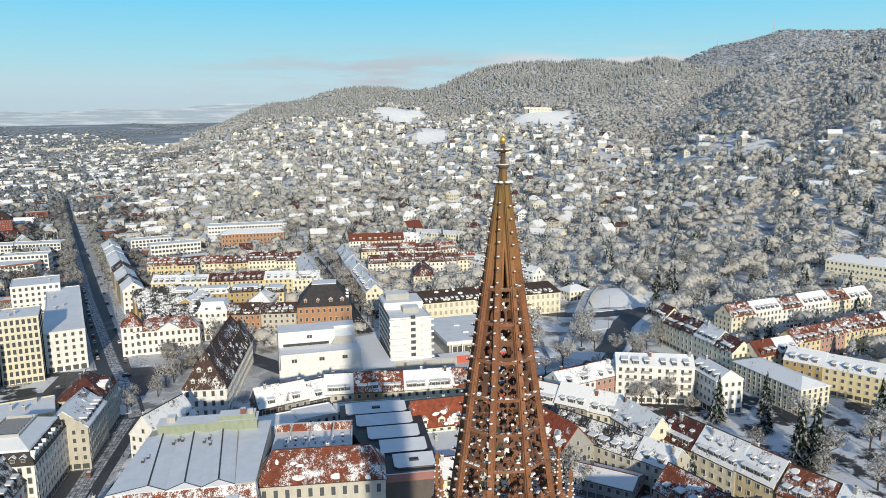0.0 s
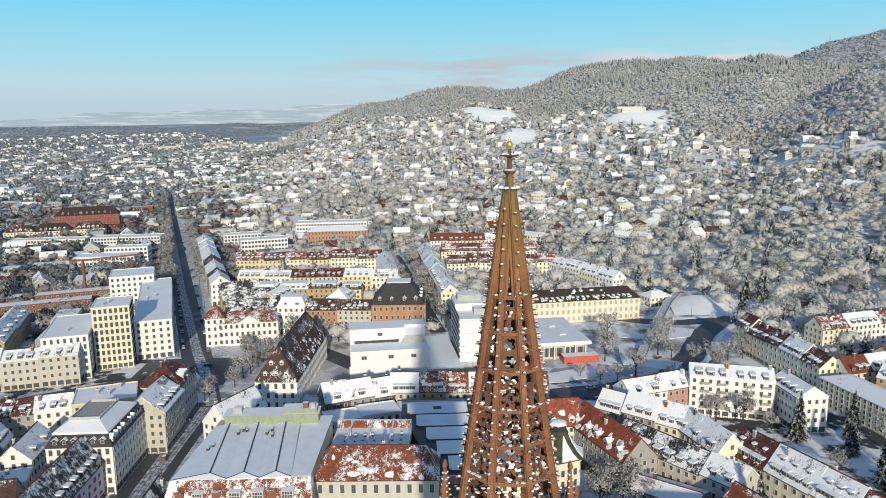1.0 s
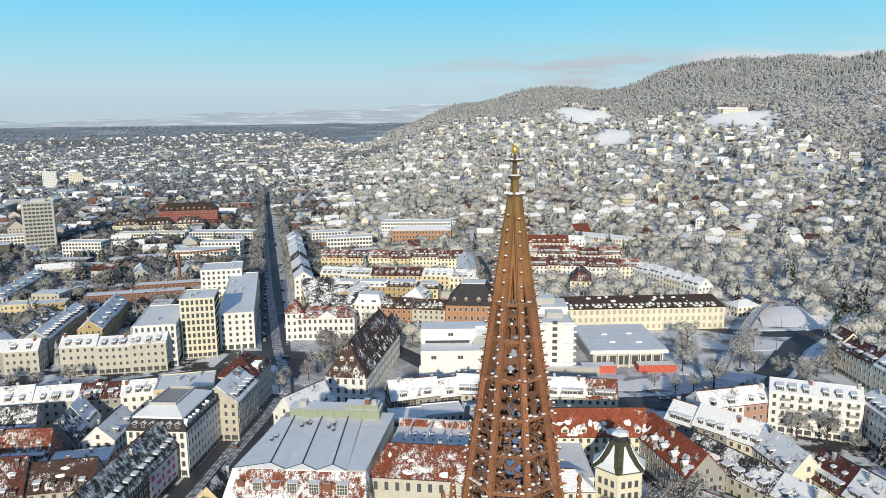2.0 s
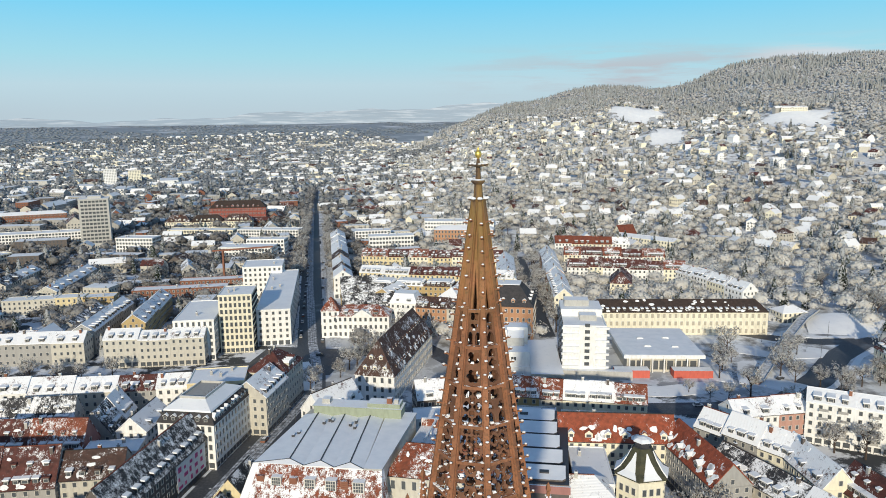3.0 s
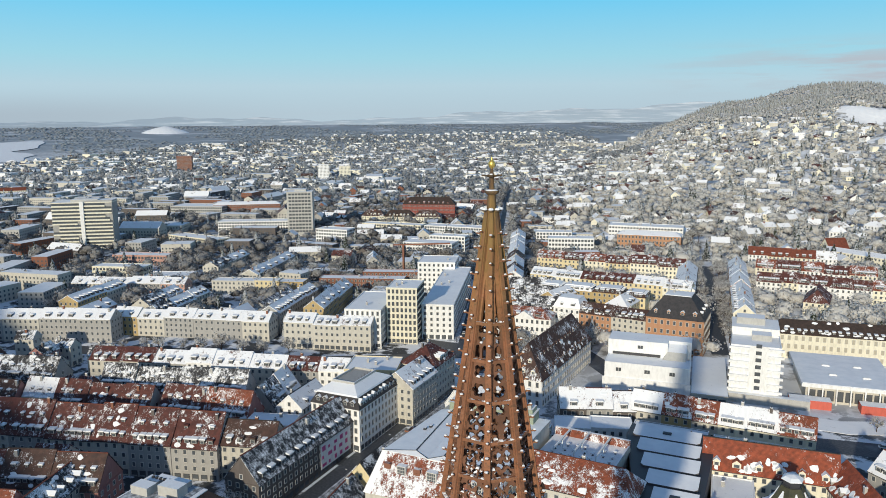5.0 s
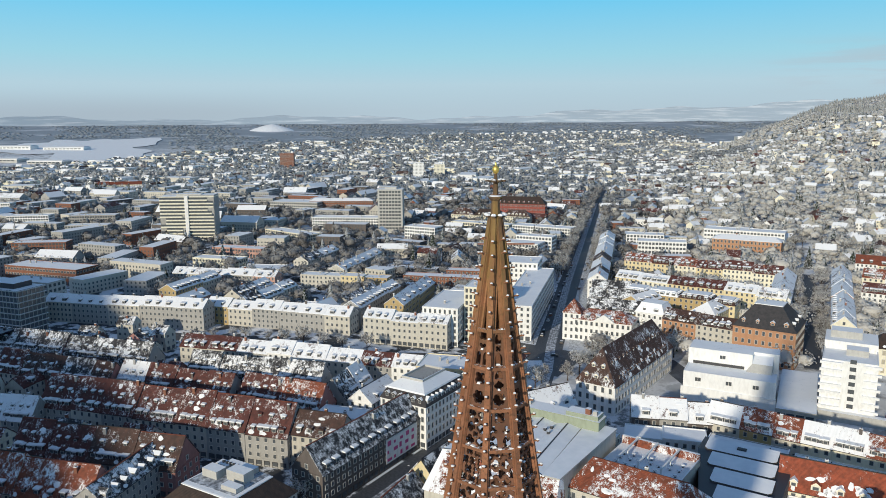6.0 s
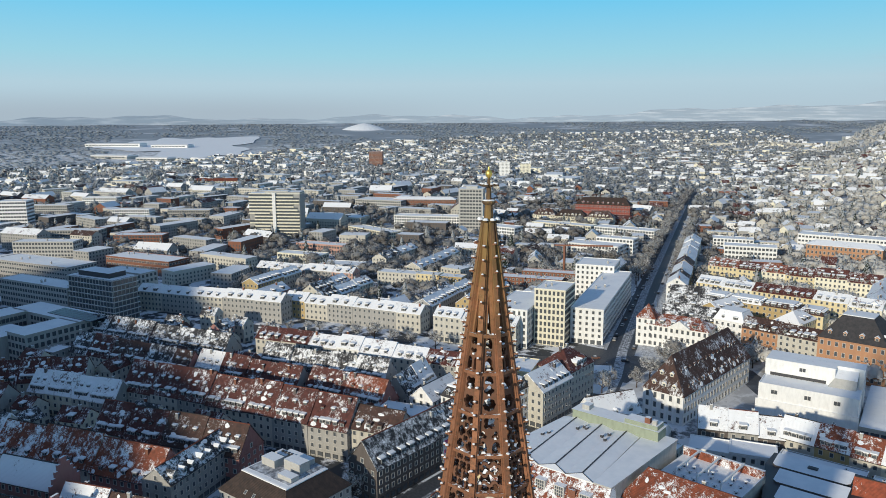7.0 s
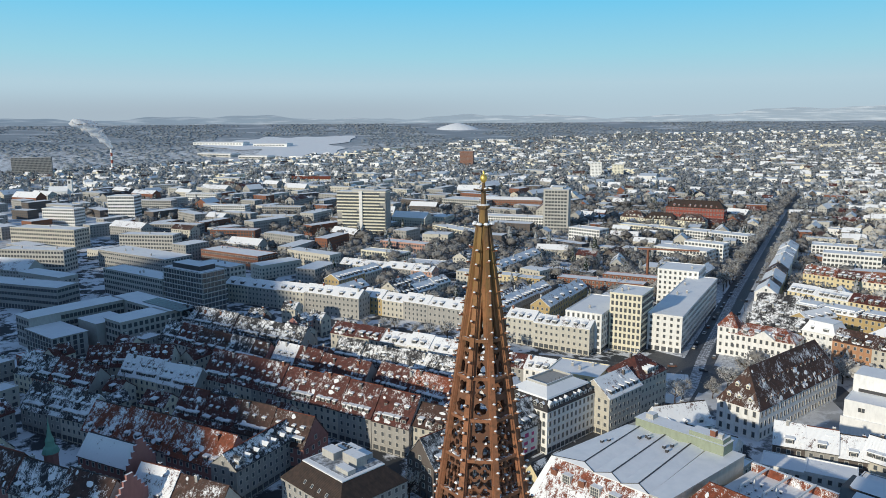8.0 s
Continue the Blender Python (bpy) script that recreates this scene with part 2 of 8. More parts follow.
def ground_build(nt, b):
    t = nd(nt, "TexCoord")
    v = t.outputs["Object"]
    a, c, e = noise_tex(nt, v, 0.006, 6), noise_tex(nt, v, 0.07, 7, 0.65), noise_tex(nt, v, 0.8, 4)
    g = mix(nt, ramp(nt, c, 0.46, 0.62), (0.86, 0.875, 0.90), (0.22, 0.215, 0.21))
    g = mix(nt, ramp(nt, a, 0.52, 0.66), g, (0.56, 0.58, 0.61))
    # streets and yards of the town are trodden and salted
    reach = nd(nt, "VectorMath")
    reach.operation = "LENGTH"
    nt.links.new(v, reach.inputs[0])
    town = math_node(nt, "ADD", reach.outputs["Value"], math_node(nt, "MULTIPLY", math_node(nt, "SUBTRACT", a, 0.5), 300.0))
    sp = nd(nt, "SeparateXYZ")
    nt.links.new(v, sp.inputs[0])
    town = math_node(nt, "SUBTRACT", town, math_node(nt, "MULTIPLY", ramp(nt, sp.outputs[0], -90.0, -220.0), 460.0))
    yard = mix(nt, ramp(nt, c, 0.46, 0.52), (0.05, 0.055, 0.062), (0.80, 0.82, 0.86))
    g = mix(nt, ramp(nt, town, 290.0, 380.0), yard, g)
    # fields and bare woods of the far plain lie in long thin strips, with distance haze in their blue-grey
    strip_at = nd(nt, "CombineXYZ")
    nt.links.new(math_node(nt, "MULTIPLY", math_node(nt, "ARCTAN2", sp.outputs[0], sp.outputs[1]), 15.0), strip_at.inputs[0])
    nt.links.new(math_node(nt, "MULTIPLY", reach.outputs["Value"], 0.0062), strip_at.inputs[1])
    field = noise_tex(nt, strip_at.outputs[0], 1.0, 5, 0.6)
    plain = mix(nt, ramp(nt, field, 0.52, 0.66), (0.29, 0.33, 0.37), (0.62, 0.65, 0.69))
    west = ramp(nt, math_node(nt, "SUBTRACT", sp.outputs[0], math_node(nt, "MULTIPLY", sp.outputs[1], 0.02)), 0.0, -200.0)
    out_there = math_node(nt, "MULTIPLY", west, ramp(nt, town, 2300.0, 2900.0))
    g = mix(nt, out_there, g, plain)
    nt.links.new(g, b.inputs["Base Color"])
    bump(nt, b, e, 0.4, 0.1)


def asphalt_build(nt, b):
    t = nd(nt, "TexCoord")
    v = t.outputs["Object"]
    a, c = noise_tex(nt, v, 0.06, 5), noise_tex(nt, v, 1.2, 5)
    g = mix(nt, ramp(nt, c, 0.4, 0.7), (0.05, 0.055, 0.065), (0.10, 0.105, 0.115))
    g = mix(nt, ramp(nt, a, 0.6, 0.72), g, (0.18, 0.195, 0.22))
    nt.links.new(g, b.inputs["Base Color"])
    b.inputs["Roughness"].default_value = 0.6


M = {}
M["snow"] = mat("snow", SNOW, 0.9, 0, snow_build)
M["ground"] = mat("snowy_ground", (0.7, 0.72, 0.75), 0.9, 0, ground_build)
def slush_build(nt, b):
    t = nd(nt, "TexCoord")
    c = noise_tex(nt, t.outputs["Object"], 0.5, 6, 0.65)
    nt.links.new(mix(nt, ramp(nt, c, 0.4, 0.62), (0.16, 0.17, 0.19), (0.66, 0.69, 0.74)), b.inputs["Base Color"])


M["slush"] = mat("trodden_snow", (0.4, 0.42, 0.45), 0.8, 0, slush_build)
M["trodden"] = mat("packed_snow", (0.6, 0.62, 0.65), 0.85, 0, lambda nt, b: nt.links.new(mix(nt, ramp(nt, noise_tex(nt, nd(nt, "TexCoord").outputs["Object"], 0.6, 6, 0.65), 0.35, 0.6), (0.24, 0.25, 0.27), (0.74, 0.76, 0.79)), b.inputs["Base Color"]))
M["coral"] = stucco("coral_red_render", (0.58, 0.13, 0.09))
M["asphalt"] = mat("asphalt", (0.05, 0.05, 0.05), 0.6, 0, asphalt_build)
for key, col in dict(cream=(0.82, 0.765, 0.61), white=(0.86, 0.855, 0.83), ochre=(0.50, 0.37, 0.18), yellow=(0.73, 0.62, 0.38), grey=(0.38, 0.37, 0.35), pink=(0.52, 0.30, 0.24),
                     orange=(0.47, 0.25, 0.14), brick=(0.24, 0.10, 0.06), dark=(0.13, 0.11, 0.10), stone=(0.57, 0.54, 0.47), green=(0.31, 0.35, 0.26), rose=(0.36, 0.17, 0.15),
                     concrete=(0.48, 0.47, 0.44), redpaint=(0.30, 0.075, 0.055)).items():
    M[key] = stucco(key + "_render", col)
M["tile_red"] = tiles("red_tiles_patchy_snow", (0.115, 0.038, 0.03), 0.36)
M["tile_bright"] = tiles("bright_red_tiles", (0.25, 0.072, 0.035), 0.42)
M["tile_front"] = tiles("red_tiles_snow_slipping_off", (0.25, 0.072, 0.035), 0.5, 0.2)
M["tile_brown"] = tiles("brown_tiles_patchy_snow", (0.085, 0.047, 0.037), 0.34)
M["tile_dark"] = tiles("dark_slates_patchy_snow", (0.04, 0.042, 0.048), 0.45)
M["tile_snowy"] = tiles("tiles_under_snow", (0.14, 0.065, 0.05), 0.66)
M["tile_white"] = tiles("tiles_deep_under_snow", (0.11, 0.075, 0.065), 0.76)
M["tile_clean"] = tiles("bright_red_tiles_snow_at_the_eaves", (0.34, 0.085, 0.04), 0.27)
M["sheet_green"] = tiles("weathered_green_brown_sheet", (0.075, 0.078, 0.045), 0.1)
M["tile_frosted"] = tiles("slates_dusted_with_snow", (0.04, 0.042, 0.048), 0.42, 0.42, 0.1)
M["banner_pink"] = stucco("pink_banner_cloth", (0.55, 0.10, 0.25), 0.1)
M["slate"] = tiles("bare_slate", (0.055, 0.055, 0.06), 0.06)
M["tile_bare"] = tiles("bare_red_tiles", (0.22, 0.065, 0.035), 0.12)
M["tile_umber"] = tiles("bare_brown_tiles", (0.062, 0.043, 0.034), 0.14)
M["metal_roof"] = mat("snowy_sheet_metal", (0.7, 0.72, 0.75), 0.55, 0.0, metal_roof_build)
M["sandstone"] = mat("red_sandstone", (0.34, 0.13, 0.055), 0.9, 0, stone_build((0.39, 0.168, 0.085)))
# weathered panel stone, darkened further with the shade of its recess
M["panel_stone"] = mat("shaded_weathered_sandstone", (0.2, 0.1, 0.06), 0.92, 0, stone_build((0.24, 0.112, 0.066)))
M["gold"] = mat("gilded_copper", (0.95, 0.66, 0.16), 0.42, 0.85)
M["glass"] = mat("window_glass", (0.1, 0.11, 0.12), 0.12)
M["curtained_glass"] = mat("window_glass_before_pale_curtains", (0.46, 0.42, 0.33), 0.2)
M["frame"] = mat("window_frame_paint", (0.62, 0.60, 0.55), 0.6)
M["darkmetal"] = mat("dark_sheet_metal", (0.05, 0.05, 0.055), 0.5)
M["solar"] = mat("solar_glass", (0.015, 0.022, 0.045), 0.2)
M["copper"] = mat("green_copper", (0.14, 0.30, 0.24), 0.6)
M["bark"] = mat("bark", (0.07, 0.05, 0.04), 0.95)
M["frost"] = mat("frosted_twigs", (0.4, 0.4, 0.4), 0.95, 0, frost_build((0.22, 0.195, 0.165), (0.80, 0.785, 0.76), 0.52))
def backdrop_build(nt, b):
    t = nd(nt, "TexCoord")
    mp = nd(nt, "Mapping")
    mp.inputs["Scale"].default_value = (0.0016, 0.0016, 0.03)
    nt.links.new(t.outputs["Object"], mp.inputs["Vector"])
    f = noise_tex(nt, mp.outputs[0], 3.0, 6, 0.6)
    # pale blues hold the distance haze, and a faint glow lifts them further
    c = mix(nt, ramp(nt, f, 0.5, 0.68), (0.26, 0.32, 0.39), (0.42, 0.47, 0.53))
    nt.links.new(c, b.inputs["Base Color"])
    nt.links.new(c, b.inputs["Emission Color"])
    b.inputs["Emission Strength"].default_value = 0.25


def steam_build(nt, b):
    clear, both = nd(nt, "BsdfTransparent"), nd(nt, "MixShader")
    both.inputs[0].default_value = 0.72
    glow = nd(nt, "BsdfTranslucent")
    glow.inputs["Color"].default_value = (0.97, 0.97, 0.98, 1)
    milky = nd(nt, "MixShader")
    nt.links.new(b.outputs[0], milky.inputs[1])
    nt.links.new(glow.outputs[0], milky.inputs[2])
    nt.links.new(clear.outputs[0], both.inputs[1])
    nt.links.new(milky.outputs[0], both.inputs[2])
    nt.links.new(both.outputs[0], nt.nodes["Material Output"].inputs["Surface"])


M["steam"] = mat("thin_steam", (0.97, 0.97, 0.98), 1.0, 0, steam_build)
M["backdrop"] = mat("hazed_distant_hills", (0.4, 0.45, 0.55), 1.0, 0, backdrop_build)
M["needles"] = mat("snowy_needles", (0.04, 0.06, 0.03), 0.9, 0, frost_build((0.022, 0.04, 0.016), (0.78, 0.8, 0.83), 0.36, True))
M["woods"] = mat("frosted_woods", (0.3, 0.3, 0.3), 0.95, 0, frost_build((0.47, 0.45, 0.43), (0.86, 0.855, 0.85), 0.58))
M["woods_garden"] = mat("frosted_garden_trees", (0.3, 0.3, 0.3), 0.95, 0, frost_build((0.42, 0.385, 0.335), (0.86, 0.84, 0.80), 0.60))
M["woods_bare"] = mat("bare_town_trees", (0.2, 0.19, 0.18), 0.95, 0, frost_build((0.10, 0.088, 0.08), (0.50, 0.49, 0.48), 0.40))
# far copy of the bare town trees, bluer and paler with distance haze
M["woods_outer"] = mat("hazed_trees_of_the_outer_quarters", (0.2, 0.2, 0.2), 0.95, 0, frost_build((0.22, 0.235, 0.25), (0.56, 0.58, 0.60), 0.5))
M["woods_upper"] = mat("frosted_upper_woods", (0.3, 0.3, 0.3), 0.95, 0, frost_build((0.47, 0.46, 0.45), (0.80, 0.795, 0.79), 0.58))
# distance haze is put into the bluish greys of mountain and plain woods
M["woods_mid"] = mat("hazed_mountain_woods", (0.3, 0.3, 0.3), 0.95, 0, frost_build((0.32, 0.33, 0.35), (0.64, 0.66, 0.70), 0.55))
M["woods_far"] = mat("hazed_far_woods", (0.3, 0.3, 0.3), 0.95, 0, frost_build((0.29, 0.33, 0.375), (0.44, 0.485, 0.53), 0.5))
# snowy conifers far off: distance haze is put into their pale needle tone
M["woods_crest"] = mat("hazed_snowy_crest_conifers", (0.2, 0.22, 0.2), 0.95, 0, frost_build((0.29, 0.31, 0.29), (0.78, 0.79, 0.79), 0.56))
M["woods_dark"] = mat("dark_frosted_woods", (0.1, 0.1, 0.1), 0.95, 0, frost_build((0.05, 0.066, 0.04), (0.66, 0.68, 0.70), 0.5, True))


# ---- mesh tools ----
class Mesh:
    """Collects vertices, faces and materials for one mesh."""

    def __init__(self, *mats):
        self.v, self.f, self.m, self.mats = [], [], [], list(mats)

    def slot(self, key):
        if key not in self.mats:
            self.mats.append(key)
        return self.mats.index(key)

    def face(self, pts, key):
        n = len(self.v)
        self.v += [tuple(p) for p in pts]
        self.f.append(tuple(range(n, n + len(pts))))
        self.m.append(self.slot(key))

    def solid(self, bottom, top, key, cap=None):
        """A closed prism between two rings of corners (bottom counter-clockwise from above)."""
        n, k = len(self.v), len(bottom)
        self.v += [tuple(p) for p in bottom] + [tuple(p) for p in top]
        s, c = self.slot(key), self.slot(cap or key)
        for i in range(k):
            j = (i + 1) % k
            self.f.append((n + i, n + j, n + k + j, n + k + i))
            self.m.append(s)
        self.f.append(tuple(range(n + k, n + 2 * k)))
        self.m.append(c)
        self.f.append(tuple(range(n + k - 1, n - 1, -1)))
        self.m.append(s)

    def loft(self, rings, key, cap=None, floor=True):
        """One closed skin through rings of equally many corners."""
        n, k, s = len(self.v), len(rings[0]), self.slot(key)
        for r in rings:
            self.v += [tuple(p) for p in r]
        for j in range(len(rings) - 1):
            for i in range(k):
                q = (i + 1) % k
                self.f.append((n + j * k + i, n + j * k + q, n + (j + 1) * k + q, n + (j + 1) * k + i))
                self.m.append(s)
        self.f.append(tuple(n + (len(rings) - 1) * k + i for i in range(k)))
        self.m.append(self.slot(cap or key))
        if floor:
            self.f.append(tuple(range(n + k - 1, n - 1, -1)))
            self.m.append(s)

    def box(self, x0, x1, y0, y1, z0, z1, key, cap=None):
        ring = [(x0, y0), (x1, y0), (x1, y1), (x0, y1)]
        self.solid([(*p, z0) for p in ring], [(*p, z1) for p in ring], key, cap)

    def bar(self, a, b, w, d, key, side=None):
        """A straight bar of section w x d from a to b; d lies along the vector side."""
        a, b = Vector(a), Vector(b)
        along = (b - a).normalized()
        s = (side if side is not None else Vector((0, 0, 1)))
        s = s - along * s.dot(along)
        if s.length < 1e-4:
            s = Vector((1, 0, 0)) - along * along.x
        s.normalize()
        t = along.cross(s)
        ring = [(-1, -1), (1, -1), (1, 1), (-1, 1)]
        lo = [a + t * (w / 2 * p) + s * (d / 2 * q) for p, q in ring]
        hi = [b + t * (w / 2 * p) + s * (d / 2 * q) for p, q in ring]
        self.solid(lo, hi, key)

    def turned(self, profile, n, key, cx=0, cy=0, phase=0.0):
        """A body turned round a vertical axis from a profile of (radius, z)."""
        n0, s = len(self.v), self.slot(key)
        for r, z in profile:
            for i in range(n):
                a = phase + 2 * math.pi * i / n
                self.v.append((cx + r * math.cos(a), cy + r * math.sin(a), z))
        for j in range(len(profile) - 1):
            for i in range(n):
                k = (i + 1) % n
                self.f.append((n0 + j * n + i, n0 + j * n + k, n0 + (j + 1) * n + k, n0 + (j + 1) * n + i))
                self.m.append(s)
        self.f.append(tuple(n0 + (len(profile) - 1) * n + i for i in range(n)))
        self.m.append(s)
        self.f.append(tuple(n0 + i for i in range(n - 1, -1, -1)))
        self.m.append(s)

    def data(self, name, smooth=False):
        me = bpy.data.meshes.new(name)
        me.from_pydata([tuple(p) for p in self.v], [], self.f)
        for k in self.mats:
            me.materials.append(M[k])
        me.polygons.foreach_set("material_index", self.m)
        if smooth:
            me.polygons.foreach_set("use_smooth", [True] * len(self.f))
        me.update()
        return me


def part(name, mesh, parent=None, label="", at=None):
    ob = new(name, mesh.data(name) if isinstance(mesh, Mesh) else mesh)
    if parent:
        ob.parent = parent
    if at is not None:
        ob.matrix_basis = at
    return tagged(ob, label)


def thing(name, x, y, z=0, rot=0, label="", category="", group="", kind=""):
    ob = new(name)
    ob.empty_display_size = 0.5
    ob.matrix_basis = pose(x, y, z, 0, 0, rot)
    return tagged(ob, label, category, group, kind)


# ---- terrain: flat town, hills rising on the +x +y side, low hills on the horizon ----
AZ2 = (-14, -10, -6.8, -3.5, 0, 3.4, 6.9, 10.4, 13.9, 17.4, 20, 23.4, 25.8, 32, 50, 80, 110)
H2 = (0, 40, 100, 158, 197, 216, 210, 230, 283, 305, 310, 287, 298, 245, 240, 200, 0)
AZ3 = (15, 22, 25.8, 28.6, 31.3, 34, 36.5, 40.8, 60, 90, 120)
H3 = (130, 290, 352, 422, 462, 506, 508, 470, 500, 360, 0)
AZ1 = (12, 19, 23.4, 27.4, 31.3, 35, 40.8, 60, 90, 120)
H1 = (0, 36, 88, 136, 192, 235, 265, 300, 200, 0)
AZF = (-180, -100, -85, -60, -40, -25, -12, 0, 20, 180)
HF = (60, 60, 104, 106, 108, 110, 114, 120, 120, 60)


STEEP = ((6.3, 1840, 1.7, 56, 25), (8.9, 1530, 1.2, 48, 19), (17.6, 1540, 2.1, 42, 16))
# profile of the added hill, set by where its shade should end
SHADE_HILL_Y = -260
SHADE_HILL_X = (-1000, -700, -600, -470, -400, -345, -318, -300, -240, -190, -162, -145, -132, -100, -60, 0, 80)
SHADE_HILL_Z = (0, 55, 128, 178, 190, 181, 162, 153, 153, 150, 142, 131, 112, 89, 53, 20, 0)


def wob(x, y):
    return (np.sin(x * 0.0071 + 1.3) * np.cos(y * 0.0063 + 0.4) + 0.6 * np.sin(x * 0.017 + y * 0.011) + 0.4 * np.sin(y * 0.023 - x * 0.014)) / 2


def height(x, y):
    x, y = np.asarray(x, float), np.asarray(y, float)
    d, az = np.hypot(x, y), np.degrees(np.arctan2(x, y))

    def ridge(azs, hs, s, top, p, fall):
        h = np.interp(az, azs, hs, left=hs[0] if azs[0] < -170 else 0, right=hs[-1] if azs[-1] > 170 else 0)
        rise = np.clip((d - s) / (top - s), 0, 1) ** p
        return h * np.where(d < top, rise, np.clip(1 - ((d - top) / fall) ** 2, 0, 1))
    z = np.maximum(ridge(AZ1, H1, 520, 1700, 1.25, 1800), ridge(AZ2, H2, 640, 2600, 1.35, 2200))
    z = np.maximum(z, ridge(AZ3, H3, 1500, 4000, 1.2, 2500))
    z = np.maximum(z, ridge(AZF, HF, 2500, 4850, 1.25, 3000))
    # spurs and gullies run down the hillsides; the plain stays nearly even
    spur = np.sin(np.radians(az) * 37 + 1.7 * np.sin(d / 430)) + 0.6 * np.sin(np.radians(az) * 71 + 2.3 * np.sin(d / 310 + 1))
    z = z + np.clip(z / 90, 0, 1) * (wob(x, y) * 13 + spur * 6) * np.clip((az + 16) / 10, 0.12, 1)
    # the open meadows lie on steeper slopes
    for a0, d0, wa, wd, up in STEEP:
        f = np.clip((d - d0 + wd) / (2 * wd), 0, 1)
        z = z + up * np.exp(-((az - a0) / (1.5 * wa)) ** 4) * f * f * (3 - 2 * f) * np.clip(1 - (d - d0 - wd) / 420, 0, 1)
    # an unseen hill added behind the viewer, shaped to keep the low sun off the old town
    crest = np.interp(x, SHADE_HILL_X, SHADE_HILL_Z, left=0, right=0)
    side = np.where(y > SHADE_HILL_Y, np.clip((20 - y) / (20 - SHADE_HILL_Y), 0, 1), np.clip((y + 760) / (760 + SHADE_HILL_Y), 0, 1))
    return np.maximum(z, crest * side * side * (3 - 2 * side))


def build_ground():
    az = np.concatenate([np.arange(-90, 50, 0.6), np.arange(50, 180, 5.0), np.arange(180, 270, 1.0)])
    rad = np.concatenate([np.linspace(60, 600, 28), np.geomspace(640, 4900, 78)])
    A, R = np.meshgrid(np.radians(az), rad, indexing="ij")
    X, Y = R * np.sin(A), R * np.cos(A)
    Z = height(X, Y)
    n, k = Z.shape
    verts = [(0.0, 0.0, 0.0)] + list(zip(X.ravel().tolist(), Y.ravel().tolist(), Z.ravel().tolist()))
    faces = []
    for i in range(n):
        j = (i + 1) % n
        faces.append((0, 1 + j * k, 1 + i * k))
        for r in range(k - 1):
            faces.append((1 + i * k + r, 1 + j * k + r, 1 + j * k + r + 1, 1 + i * k + r + 1))
    me = bpy.data.meshes.new("ground")
    me.from_pydata(verts, [], faces)
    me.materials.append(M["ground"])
    me.polygons.foreach_set("use_smooth", [True] * len(faces))
    me.update()
    return tagged(new("ground", me), "snow-covered ground of the town rising to wooded hills", "ground", kind="structure")


build_ground()


def horizon_hills():
    """Low hills on the horizon; distance haze is put into their pale, faintly glowing colour."""
    az = np.arange(-100, 14, 0.5)
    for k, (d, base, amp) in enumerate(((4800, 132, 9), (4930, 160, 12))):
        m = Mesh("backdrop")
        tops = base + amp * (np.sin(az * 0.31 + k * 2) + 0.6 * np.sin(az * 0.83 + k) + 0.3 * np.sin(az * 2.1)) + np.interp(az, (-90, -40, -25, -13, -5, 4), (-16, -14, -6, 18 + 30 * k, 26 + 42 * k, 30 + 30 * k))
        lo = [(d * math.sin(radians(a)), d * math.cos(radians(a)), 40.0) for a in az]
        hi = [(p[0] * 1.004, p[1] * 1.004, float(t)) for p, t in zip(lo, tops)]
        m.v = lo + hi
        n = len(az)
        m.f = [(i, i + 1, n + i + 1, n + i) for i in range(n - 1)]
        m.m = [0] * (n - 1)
        tagged(new("backdrop", m.data("backdrop")), "snowy hills on the far horizon with pale blue haze in their colour", "hills", kind="structure")


horizon_hills()


# ---- the openwork spire of the minster ----
SX, SY = 20.24, 78.46
PHASE = radians(17)
cache = {}


def spire_r(z):
    """Radius to the corners of the octagon at height z."""
    return 0.5 + 0.1475 * (111.2 - z) + 0.0009 * max(0, 100 - z) ** 1.5


def corner(k, z, off=0.0):
    a = PHASE + k * math.pi / 4
    return Vector(((spire_r(z) + off) * math.cos(a), (spire_r(z) + off) * math.sin(a), z))


def foil(n, cx, cy, r, turn=0.0):
    """Opening of n lobes round a point: distance field, negative inside."""
    def f(x, y):
        d = np.hypot(x - cx, y - cy) - 0.3 * r
        for i in range(n):
            a = turn + 2 * math.pi * i / n
            d = np.minimum(d, np.hypot(x - cx - 0.56 * r * math.cos(a), y - cy - 0.56 * r * math.sin(a)) - (0.43 if n < 5 else 0.3) * r)
        return d
    f.sill = (cx, cy - 0.86 * r, 0.5 * r)
    return f


def lancet(cx, y0, w, h):
    """Pointed opening standing on its sill."""
    ys = y0 + h - 0.87 * w

    def f(x, y):
        head = np.maximum(np.hypot(x - cx + w / 2, np.maximum(y - ys, 0)) - w, np.hypot(x - cx - w / 2, np.maximum(y - ys, 0)) - w)
        return np.maximum(head, y0 - y)
    f.sill = (cx, y0 + 0.05, 0.42 * w)
    return f


